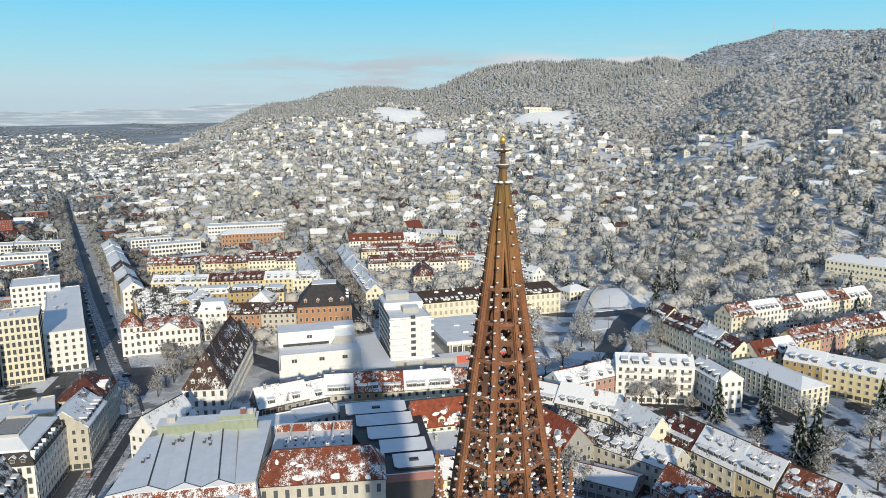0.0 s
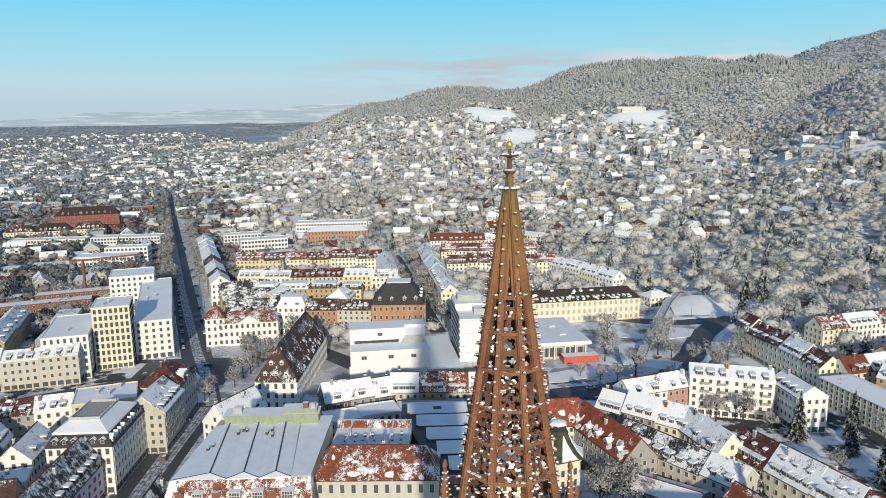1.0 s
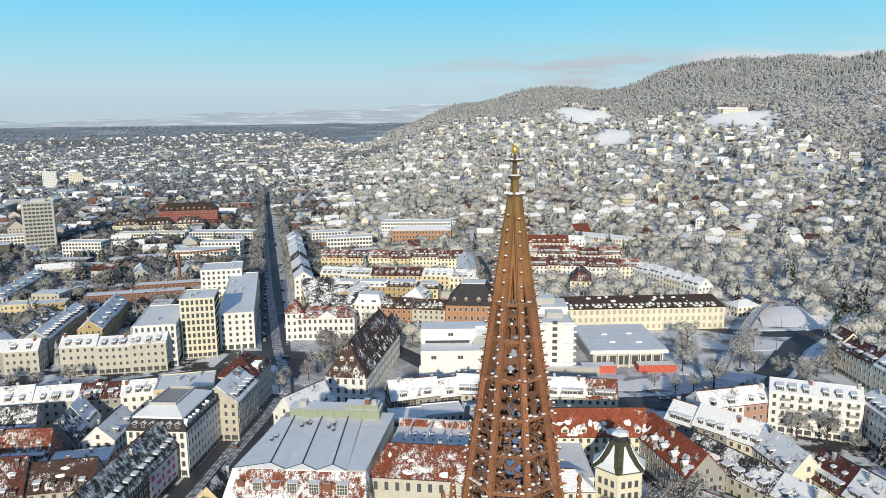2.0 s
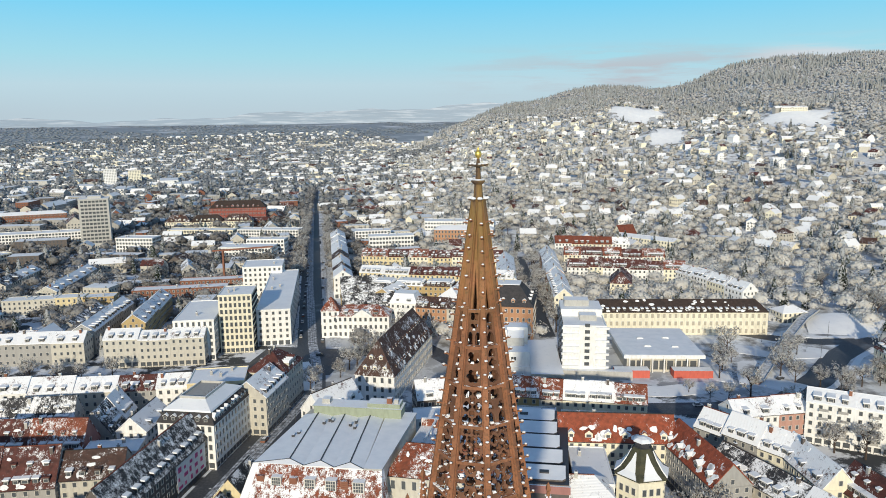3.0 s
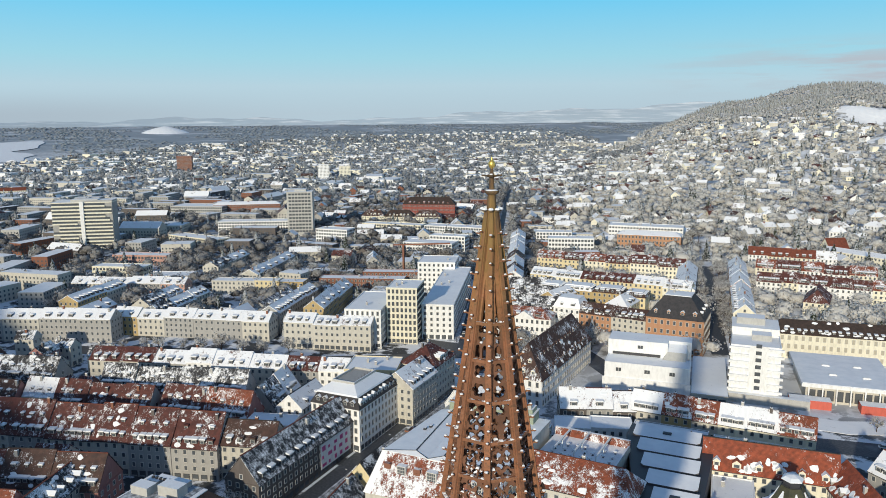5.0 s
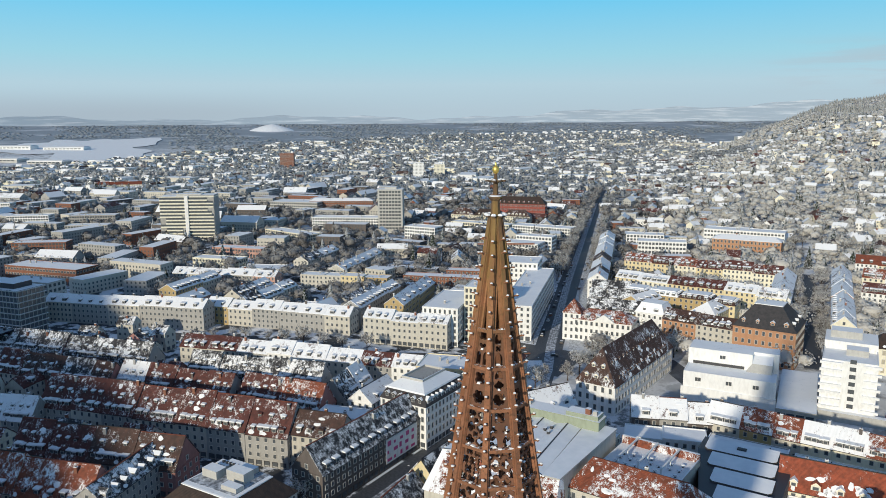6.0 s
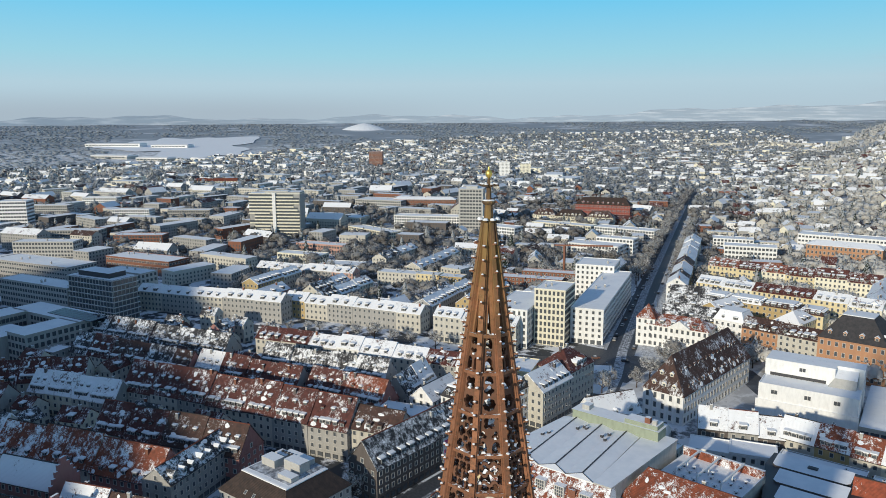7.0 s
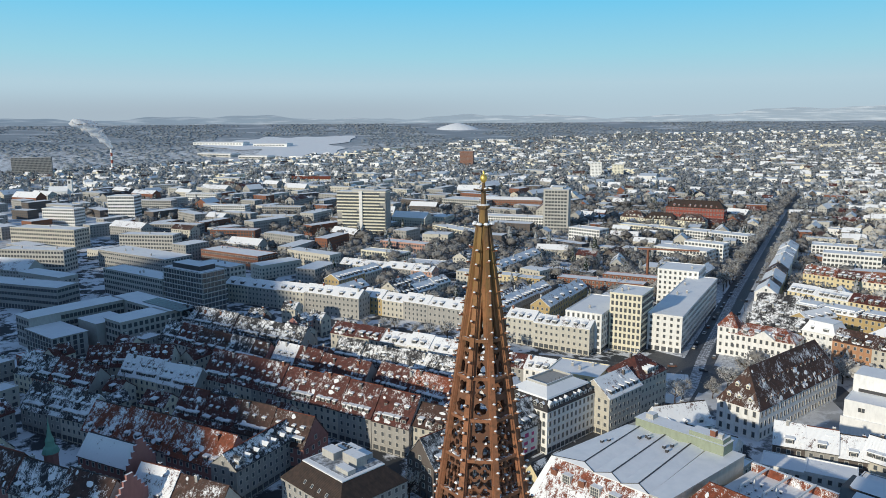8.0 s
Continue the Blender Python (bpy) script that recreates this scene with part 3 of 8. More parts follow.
def openings(j, style, half, H):
    """The pierced shapes of one panel, in metres from the middle of its foot. j counts the tiers from below."""
    out = []

    def quad(u, v, r, n=4, turn=math.pi / 4):
        out.append(foil(n, u * half(v * H), v * H, r, turn))
    if j == 6:
        if style:
            quad(0, 0.84, half(0.84 * H) * 0.62)
            quad(0, 0.56, half(0.56 * H) * 0.5, 3, -math.pi / 2)
            for q in (-0.42, 0.42):
                out.append(lancet(q * half(0.2 * H), 0.06 * H, half(0.2 * H) * 0.58, 0.36 * H))
        else:
            out.append(lancet(0, 0.64 * H, half(0.7 * H) * 0.8, 0.3 * H))
            quad(0, 0.52, half(0.5 * H) * 0.4)
            out.append(lancet(0, 0.07 * H, half(0.2 * H) * 0.9, 0.35 * H))
    elif j == 5:
        if style:
            quad(0, 0.73, half(0.73 * H) * 0.68)
            quad(0, 0.27, half(0.27 * H) * 0.74, 6, 0)
        else:
            out.append(lancet(0, 0.74 * H, half(0.8 * H) * 0.85, 0.22 * H))
            quad(0, 0.58, half(0.58 * H) * 0.5, 4, 0)
            quad(0, 0.25, half(0.25 * H) * 0.68, 8, 0)
            for q in (-0.78, 0.78):
                quad(q, 0.5, half(0.5 * H) * 0.17, 3)
    elif j == 4:
        if style:
            for v in (0.84, 0.5, 0.16):
                for q in (-0.46, 0.46):
                    quad(q, v, half(v * H) * 0.42, 4, 0)
            for v in (0.67, 0.33):
                quad(0, v, half(v * H) * 0.27)
        else:
            quad(0, 0.8, half(0.8 * H) * 0.52)
            for q in (-0.48, 0.48):
                quad(q, 0.5, half(0.5 * H) * 0.34, 3, math.pi / 2)
                out.append(lancet(q * half(0.2 * H), 0.05 * H, half(0.2 * H) * 0.6, 0.32 * H))
                quad(q * 1.5, 0.92, half(0.92 * H) * 0.17, 3)
    elif j in (1, 3):
        # net of quatrefoils in offset rows
        n = 3 if j == 3 else 4
        for i in range(n + 1):
            v = 0.12 + 0.76 * i / n
            for q in ((-0.62, 0, 0.62) if (i + style) % 2 else (-0.33, 0.33)):
                quad(q, v, half(v * H) * 0.33, 4, math.pi / 4 if style else 0)
        for i in range(n):
            v = 0.12 + 0.76 * (i + 0.5) / n
            for q in (-0.84, 0.84):
                quad(q, v, half(v * H) * 0.15, 3)
    else:
        # star of curved bars with quatrefoils in its fields
        quad(0, 0.5, half(0.5 * H) * 0.38, 6 if style else 4, 0)
        for i in range(6):
            a = math.pi / 6 + i * math.pi / 3
            v = 0.5 + 0.34 * math.sin(a)
            quad(0.66 * math.cos(a), v, half(v * H) * 0.34, 4, a)
        for q in (-0.82, 0.82):
            for v in (0.12, 0.88) if style else (0.1, 0.5, 0.9):
                quad(q, v, half(v * H) * 0.17, 3)
    return out


def tracery(j, z0, z1, style, load, seed):
    """One pierced stone panel between two ribs and two belts, with snow lying in its openings; load: the share of sills with snow."""
    m = Mesh("panel_stone", "snow")
    a0, b0, a1, b1 = corner(0, z0, -0.16), corner(1, z0, -0.16), corner(0, z1, -0.16), corner(1, z1, -0.16)
    base = (a0 + b0) / 2
    up = (a1 + b1) / 2 - base
    H = up.length
    up.normalize()
    right = (b0 - a0).normalized()
    normal = right.cross(up)
    wb, wt = (b0 - a0).length / 2, (b1 - a1).length / 2

    def half(y):
        return wb + (wt - wb) * y / H

    def P(x, y, d=0.0):
        return base + right * float(x) + up * float(y) + normal * d
    holes = openings(j, style, half, H)
    nx, ny, deep = max(12, int(wb * 2 / 0.14)), int(H / 0.14), 0.34
    Y = np.linspace(0, H, ny + 1)[:, None] * np.ones((1, nx + 1))
    X = np.linspace(-1, 1, nx + 1)[None, :] * half(Y)
    F = np.min([f(X, Y) for f in holes], axis=0)
    F[:, 0] = F[:, -1] = F[0] = F[-1] = np.maximum(F[:, 0].max(), 0.3)
    for r in range(ny):
        for c in range(nx):
            q = [(X[i, k], Y[i, k], F[i, k]) for i, k in ((r, c), (r, c + 1), (r + 1, c + 1), (r + 1, c))]
            if max(v[2] for v in q) <= 0:
                continue
            ring, cut = [], []
            for v, w in zip(q, q[1:] + q[:1]):
                if v[2] > 0:
                    ring.append(v[:2])
                if (v[2] > 0) != (w[2] > 0):
                    t = v[2] / (v[2] - w[2])
                    p = (v[0] + (w[0] - v[0]) * t, v[1] + (w[1] - v[1]) * t)
                    ring.append(p)
                    cut.append((p, v[2] > 0))
            m.face([P(*p) for p in ring], "panel_stone")
            m.face([P(*p, -deep) for p in reversed(ring)], "panel_stone")
            if len(cut) == 2:
                p, t = (cut[0][0], cut[1][0]) if cut[0][1] else (cut[1][0], cut[0][0])
                m.face([P(*p), P(*p, -deep), P(*t, -deep), P(*t)], "panel_stone")
    rnd = random.Random(seed)
    for f in holes:
        if rnd.random() < load:
            cx, cy, w = f.sill
            u0, u1, t = cx - w * rnd.uniform(0.2, 0.9), cx + w * rnd.uniform(0.2, 0.9), rnd.uniform(0.1, 0.24)
            lo = [P(u0, cy, 0.1), P(u1, cy, 0.1), P(u1, cy, -0.3), P(u0, cy, -0.3)]
            g = w * 0.25
            m.solid(lo, [P(u0 + g, cy + t, 0.04), P(u1 - g, cy + t, 0.04), P(u1 - g, cy + t, -0.25), P(u0 + g, cy + t, -0.25)], "snow")
    # raised moulding round the field
    for x0, y0, x1, y1 in ((-half(0) * 0.99, 0.12, -half(H) * 0.99, H - 0.12), (half(0) * 0.99, 0.12, half(H) * 0.99, H - 0.12)):
        m.bar(P(x0, y0, 0.06), P(x1, y1, 0.06), 0.2, 0.22, "sandstone", normal)
    return m.data("tracery_panel")


def build_spire():
    rnd = random.Random(4)
    sp = thing("church_spire", SX, SY, 0, 0, "red sandstone openwork gothic spire dusted with snow", "spire")
    levels = [71.6, 75.7, 79.7, 83.7, 87.5, 91.6, 95.8, 99.6]
    # eight ribs
    for k in range(8):
        m = Mesh("sandstone")
        zs = np.linspace(70.5, 111.0, 12)
        for z0, z1 in zip(zs, zs[1:]):
            a, b = corner(k, z0), corner(k, z1 + 0.01)
            out = Vector((a.x, a.y, 0)).normalized()
            w = 0.4 + 0.26 * (111 - z0) / 40
            m.bar(a, b, min(w, spire_r(z1) * 0.8), w * 0.95, "sandstone", out)
            t = out.cross(Vector((0, 0, 1)))
            for s in (-1, 1):
                m.bar(a + t * s * w * 0.5 - out * 0.1, b + t * s * w * 0.5 - out * 0.1, 0.16, 0.3, "sandstone", out)
        part("rib", m, sp)
    # crockets, each with its cap of snow
    buds = []
    for v in range(3):
        m = Mesh("sandstone", "snow")
        m.bar((-0.1, 0, -0.15), (0.42, 0, 0.06), 0.2, 0.2, "sandstone")
        m.turned([(0.12, -0.1), (0.24, 0.0), (0.22, 0.14), (0.1, 0.2)], 6, "sandstone", 0.5, 0)
        w = (0.2, 0.24, 0.17)[v]
        m.turned([(w * 0.9, 0.13), (w * 1.1, 0.19), (w * 0.85, 0.27), (w * 0.35, 0.32)], 7, "snow", 0.5, 0.02)
        buds.append(m.data("crocket"))
    z = 72.2
    while z < 109.5:
        for k in range(8):
            zz = z + 0.25 * (k % 2) + rnd.uniform(-0.1, 0.1)
            p = corner(k, zz, 0.25)
            s = 0.66 + 0.26 * (111 - zz) / 40
            a = math.degrees(PHASE) + 45 * k
            part("crocket", buds[rnd.randrange(3)], sp, at=pose(p.x, p.y, p.z, 0, 0, a + rnd.uniform(-12, 12)) @ Matrix.Scale(s, 4))
        z += 1.4
    # belts with snow lying on them
    for z0 in levels:
        for k in range(8):
            m = Mesh("sandstone", "snow")
            a, b = corner(k, z0, -0.08), corner(k + 1, z0, -0.08)
            out = ((a + b) / 2)
            out.z = 0
            m.bar(a, b, 0.34, 0.5, "sandstone", out.normalized())
            n = 5
            for i in range(n):
                if rnd.random() < 0.24:
                    f0, f1 = (i + rnd.uniform(0, 0.4)) / n, (i + rnd.uniform(0.6, 0.9)) / n
                    o = out.normalized() * 0.06
                    m.bar(a.lerp(b, f0) + o + Vector((0, 0, 0.24)), a.lerp(b, f1) + o + Vector((0, 0, 0.22)), 0.12, 0.3, "snow", out.normalized())
            part("belt", m, sp)
    # the weather side, away from the sun, holds more snow
    for j, (z0, z1) in enumerate(zip(levels, levels[1:])):
        for k in range(8):
            a = math.degrees(PHASE) + 45 * k + 22.5
            load = 0.6 if 80 < a % 360 < 235 else 0.3
            key = ("panel", j, k % 2, load, k % 3)
            if key not in cache:
                cache[key] = tracery(j, z0, z1, k % 2, load, 10 * j + k)
            part("tracery_panel", cache[key], sp, at=Matrix.Rotation(k * math.pi / 4, 4, "Z"))
    # narrow slits below the closed tip
    for k in range(8):
        m = Mesh("sandstone")
        z0, z1, z2 = 99.6, 104.2, 111.0
        for f0, f1 in ((0.02, 0.34), (0.66, 0.98)):
            q = [corner(k, z0, -0.12).lerp(corner(k + 1, z0, -0.12), f) for f in (f0, f1)]
            r = [corner(k, z1, -0.12).lerp(corner(k + 1, z1, -0.12), f) for f in (f0, min(f1, 0.5) if f0 < 0.5 else f1)]
            if f0 < 0.5:
                r[1] = corner(k, z1, -0.12).lerp(corner(k + 1, z1, -0.12), 0.5)
            else:
                r[0] = corner(k, z1, -0.12).lerp(corner(k + 1, z1, -0.12), 0.5)
            inn = (q[0] + q[1]) * -1
            inn.z = 0
            inn = inn.normalized() * 0.25
            m.solid([q[0], q[1], q[1] + inn, q[0] + inn], [r[0], r[1], r[1] + inn, r[0] + inn], "sandstone")
        a, b = corner(k, z1, -0.12), corner(k + 1, z1, -0.12)
        c, e = corner(k, z2, -0.12), corner(k + 1, z2, -0.12)
        inn = Vector((-(a.x + b.x), -(a.y + b.y), 0)).normalized() * 0.1
        m.solid([a, b, b + inn, a + inn], [c, e, e + inn * 0.5, c + inn * 0.5], "sandstone")
        part("slit_panel", m, sp)
    # finial: leaf ring, shaft, two flower plates, gilded knob
    m = Mesh("sandstone")
    m.turned([(0.55, 110.6), (0.5, 111.4), (0.42, 112.6), (0.62, 112.75), (0.75, 112.9), (0.72, 113.05), (0.3, 113.1), (0.24, 114.35), (0.38, 114.5), (0.2, 114.8), (0.14, 115.3)], 8, "sandstone", phase=PHASE)
    fin = part("finial", m, sp)
    for i in range(8):
        a = PHASE + i * math.pi / 4
        m = Mesh("sandstone", "snow")
        m.bar((0.4, 0, 110.9), (1.0, 0, 111.1), 0.3, 0.22, "sandstone")
        m.turned([(0.26, 111.14), (0.3, 111.2), (0.18, 111.36)], 6, "snow", 0.92, 0)
        part("leaf", m, fin, at=Matrix.Rotation(a, 4, "Z"))
    for i in range(8):
        a = PHASE + i * math.pi / 4
        m = Mesh("sandstone", "snow")
        ln = 1.02 if i % 2 == 0 else 0.85
        m.bar((0.2, 0, 114.5), (ln, 0, 114.62), 0.42, 0.16, "sandstone")
        m.turned([(0.17, 114.7), (0.19, 114.74), (0.1, 114.82)], 7, "snow", ln - 0.22, 0)
        part("petal", m, fin, at=Matrix.Rotation(a, 4, "Z"))
    m = Mesh("snow")
    m.turned([(0.66, 113.05), (0.58, 113.13), (0.36, 113.17)], 10, "snow")
    part("snow_cap", m, fin, "snow on the ring of the finial")
    m = Mesh("gold")
    m.turned([(0.08, 115.1), (0.1, 115.3), (0.24, 115.4), (0.33, 115.58), (0.35, 115.75), (0.31, 115.93), (0.2, 116.08), (0.08, 116.14), (0.13, 116.26), (0.05, 116.42), (0.02, 116.5)], 14, "gold")
    part("knob", m.data("knob", True), sp, "gilded knob on the tip")
    # tower below with its ring of pinnacles
    tw = thing("church_tower", SX, SY, 0, 0, "red sandstone gothic church tower below the spire", "tower")
    m = Mesh("sandstone")
    m.box(-7, 7, -7, 7, 0, 40, "sandstone")
    part("shaft", m, tw)
    m = Mesh("sandstone")
    m.turned([(7.4, 40), (7.2, 69), (7.9, 69.6), (7.9, 70.6), (6.6, 70.7)], 8, "sandstone", phase=PHASE)
    part("octagon", m, tw)
    for k in range(8):
        a = PHASE + k * math.pi / 4
        m = Mesh("sandstone", "snow")
        m.box(-0.8, 0.8, -0.8, 0.8, 60, 72.5, "sandstone")
        m.turned([(0.95, 72.5), (0.95, 72.9), (0.6, 73.0), (0.2, 77.6), (0.35, 77.8), (0.3, 78.2), (0.05, 78.7)], 4, "sandstone", phase=math.pi / 4)
        for zz in np.arange(73.2, 77.5, 0.75):
            r = 0.75 - 0.12 * (zz - 73)
            for q in range(4):
                b = q * math.pi / 2 + math.pi / 4
                m.turned([(0.13, zz), (0.16, zz + 0.07), (0.07, zz + 0.16)], 5, "snow", r * math.cos(b), r * math.sin(b))
        part("pinnacle", m, tw, at=pose(8.0 * math.cos(a), 8.0 * math.sin(a), 0, 0, 0, math.degrees(a)))


build_spire()


# ---- buildings ----
VIEW = Vector((38, 8, 0))
FOOT = []


def free(x, y, margin):
    """Which of the points lie clear of every building and road."""
    x, y = np.asarray(x, float), np.asarray(y, float)
    ok = np.ones(x.shape, bool)
    for cx, cy, c, s, l, w in FOOT:
        u, v = (x - cx) * c + (y - cy) * s, -(x - cx) * s + (y - cy) * c
        ok &= (np.abs(u) > l + margin) | (np.abs(v) > w + margin)
    return ok


def window_faces(m, P, w, h, kind="plain", far=False):
    """A window as one piece: frame standing proud, pane set back. P maps (across, out, up) to space."""
    fr = "darkmetal" if kind == "dark" else "frame"
    t = 0.13
    o = [(-w / 2 - t, -t), (w / 2 + t, -t), (w / 2 + t, h + t), (-w / 2 - t, h + t)]
    q = [(-w / 2, 0), (w / 2, 0), (w / 2, h), (-w / 2, h)]
    n = len(m.v)
    rings = ((o, 0.02), (q, 0.1)) if far else ((o, -0.05), (o, 0.12), (q, 0.12), (q, 0.03))
    for ring, d in rings:
        m.v += [tuple(P(x, d, z)) for x, z in ring]
    s, g = m.slot(fr), m.slot("curtained_glass" if kind == "pale" else "glass")
    for r in range(len(rings) - 1):
        for i in range(4):
            j = (i + 1) % 4
            m.f.append((n + r * 4 + i, n + r * 4 + j, n + r * 4 + 4 + j, n + r * 4 + 4 + i))
            m.m.append(s)
    k = n + 4 * len(rings) - 4
    m.f.append((k, k + 1, k + 2, k + 3))
    m.m.append(g)


def window_mesh(w, h, kind="plain"):
    key = (round(w, 2), round(h, 2), kind)
    if key not in cache:
        m = Mesh()
        window_faces(m, lambda x, d, z: (x, -d, z), w, h, kind)
        cache[key] = m.data("window")
    return cache[key]


def dormer_mesh(w, h, slope, style, wallk, roofk):
    """Origin at the middle of the front's foot, +y into the roof."""
    key = ("dormer", round(w, 2), round(h, 2), round(slope, 2), style, wallk, roofk)
    if key not in cache:
        m = Mesh(wallk, roofk, "glass", "frame")
        deep = h / slope + 0.3
        m.solid([(-w / 2, 0, 0), (w / 2, 0, 0), (w / 2, 0.2, 0), (-w / 2, 0.2, 0)], [(-w / 2, 0, h), (w / 2, 0, h), (w / 2, deep, h), (-w / 2, deep, h)], wallk)
        m.box(-w * 0.36, w * 0.36, -0.06, 0.02, h * 0.18, h * 0.86, "frame")
        m.face([(-w * 0.3, -0.08, h * 0.24), (w * 0.3, -0.08, h * 0.24), (w * 0.3, -0.08, h * 0.8), (-w * 0.3, -0.08, h * 0.8)], "glass")
        o = 0.18
        if style == "gable":
            g = w * 0.42
            deep2 = (h + g) / slope + 0.2
            for s in (-1, 1):
                a = [(s * (w / 2 + o), -o, h - 0.1), (0, -o, h + g), (0, deep2, h + g), (s * (w / 2 + o), deep, h - 0.1)]
                b = [(p[0], p[1], p[2] + 0.2) for p in a]
                m.solid(a, b, roofk)
            m.face([(-w / 2, 0, h), (w / 2, 0, h), (0, 0, h + g)], wallk)
        else:
            m.solid([(-w / 2 - o, -o, h), (w / 2 + o, -o, h), (w / 2 + o, deep + 0.5, h + 0.1), (-w / 2 - o, deep + 0.5, h + 0.1)],
                    [(-w / 2 - o * 0.7, -o * 0.7, h + 0.4), (w / 2 + o * 0.7, -o * 0.7, h + 0.4), (w / 2 + o, deep + 0.9, h + 0.6), (-w / 2 - o, deep + 0.9, h + 0.6)], roofk)
        cache[key] = m.data("dormer")
    return cache[key]


def chimney_mesh(k):
    key = ("chimney", k)
    if key not in cache:
        m = Mesh(k, "snow", "darkmetal")
        m.box(-0.5, 0.5, -0.4, 0.4, -2.5, 1.5, k)
        m.box(-0.58, 0.58, -0.48, 0.48, 1.5, 1.66, k)
        m.box(-0.54, 0.54, -0.44, 0.44, 1.66, 1.82, "snow")
        m.box(-0.2, 0.2, -0.15, 0.15, 1.82, 2.1, "darkmetal")
        cache[key] = m.data("chimney")
    return cache[key]


def seen(n, p):
    return n.dot(VIEW - p) > 0.06 * (VIEW - p).length


def building(label, cx, cy, rot, L, W, eave, ridge=None, roof="gable", wall="cream", tile="tile_red", storeys=None, win=(1.1, 1.5, 2.7), dorm=0, dorm_style="shed", dorm_row2=0,
             dorm_snow="snow", chim=1, shop=True, base=0.0, name="house", category="house", group="", inset=2.2, hip=None, wkind="plain", blank=(), single=True, dorm_size=None):
    """A house with its long axis at rot degrees from x: walls, roof, windows, dormers, chimneys."""
    rnd = random.Random(int(cx * 7 + cy * 13))
    ob = thing(name, cx, cy, base, rot, label, category, group)
    l, w = L / 2, W / 2
    FOOT.append((cx, cy, math.cos(radians(rot)), math.sin(radians(rot)), l, w))
    storeys = storeys or max(1, round(eave / 3.3))
    fh = eave / storeys
    ridge = ridge or eave + W * 0.42
    m = Mesh(wall)

    def ring(g, z):
        return [(-l - g, -w - g, z), (l + g, -w - g, z), (l + g, w + g, z), (-l - g, w + g, z)]
    skin = [ring(0.06, -3), ring(0.06, 0.7), ring(0, 0.7)]
    if fh < eave - 3 and shop:
        skin += [ring(0, fh - 0.12), ring(0.08, fh - 0.12), ring(0.08, fh + 0.12), ring(0, fh + 0.12)]
    skin += [ring(0, eave - 0.5), ring(0.14, eave - 0.4), ring(0.14, eave - 0.1), ring(0, eave - 0.1), ring(0, eave)]
    if roof == "gable":
        skin.append([(-l, -0.02, ridge - 0.12), (l, -0.02, ridge - 0.12), (l, 0.02, ridge - 0.12), (-l, 0.02, ridge - 0.12)])
    m.loft(skin, wall)
    part("wall", m, ob)
    # roof
    o, t = 0.35, 0.3
    m = Mesh(tile)
    slope = (ridge - eave) / w
    if roof == "gable":
        e, hx = eave - o * slope * 0.6, l + 0.15
        prof = [(-w - o, e), (0, ridge), (w + o, e), (w + o, e + t), (0.25, ridge + t - 0.1), (0, ridge + t + 0.12), (-0.25, ridge + t - 0.1), (-w - o, e + t)]
        m.loft([[(hx, y, z) for y, z in prof[::-1]], [(-hx, y, z) for y, z in prof[::-1]]], tile)
    elif roof == "hip":
        e, hx = eave - 0.2, max(0.2, l - (hip or w * 0.9))
        m.loft([ring(0, e), ring(o, e), ring(o, e + t), [(-hx, -0.08, ridge + t), (hx, -0.08, ridge + t), (hx, 0.08, ridge + t), (-hx, 0.08, ridge + t)]], tile)
    elif roof == "mansard":
        a, b = inset, ridge - eave
        m.loft([ring(0, eave), ring(0.25, eave), ring(0.25, eave + 0.2), ring(-a, ridge), ring(-a + 0.2, ridge), ring(-a + 0.2, ridge + 0.3), ring(-a - 0.3, ridge + 0.4)], tile, "snow")
        for i in range(12, 24):
            m.m[i] = m.slot("snow") if i >= 16 else m.m[i]
        slope = b / a
    else:
        m = Mesh(wall)
        m.loft([ring(0.0, eave), ring(0.1, eave), ring(0.1, eave + 0.55), ring(-0.3, eave + 0.6), ring(-0.35, eave + 0.25)], wall, "metal_roof" if tile == "metal_roof" else "snow")
        for i in range(8, 12):
            m.m[i] = m.slot("snow")
    # slabs of snow that cling to the tiles
    if roof in ("gable", "hip") and single and tile in ("tile_red", "tile_brown", "tile_dark", "tile_bright", "tile_snowy", "tile_umber", "tile_clean") and (Vector((cx, cy, 0)) - VIEW).length < 430:
        def plane(y):
            return ridge + t - 0.1 + (eave - 0.1 - ridge + (0 if roof == "hip" else 0.1 - o * slope * 0.6)) * (y - 0.2) / (w + o - 0.2)
        reach = l - 1.2 if roof == "gable" else max(0.5, l - (hip or w * 0.9))
        for s in (-1, 1):
            if not seen(Matrix.Rotation(radians(rot), 3, "Z") @ Vector((0, s, 0)), Vector((cx, cy, 0))):
                continue
            for i in range(int(reach * rnd.uniform(0.5, 1.1) * (2 if tile == "tile_clean" else 1))):
                u, v, a, b = rnd.uniform(-reach, reach), w * rnd.choice((rnd.uniform(0.1, 0.95), rnd.uniform(0.82, 0.98))), rnd.uniform(0.5, 1.9), rnd.uniform(0.3, 0.9)
                if tile == "tile_clean":
                    v, b = w * rnd.uniform(0.55, 0.98), b * 1.5
                lower, upper = [], []
                for k in range(7):
                    q, r = 2 * math.pi * k / 7, rnd.uniform(0.65, 1.15)
                    x, y = u + a * r * math.cos(q), min(w + 0.3, max(0.15, v + b * r * math.sin(q)))
                    lower.append((x, s * y, plane(y) - 0.1))
                    upper.append((u + (x - u) * 0.8, s * (v + (y - v) * 0.8), plane(v + (y - v) * 0.8) + 0.26))
                m.solid(lower if s < 0 else lower[::-1], upper if s < 0 else upper[::-1], "snow")
    part("roof", m, ob)
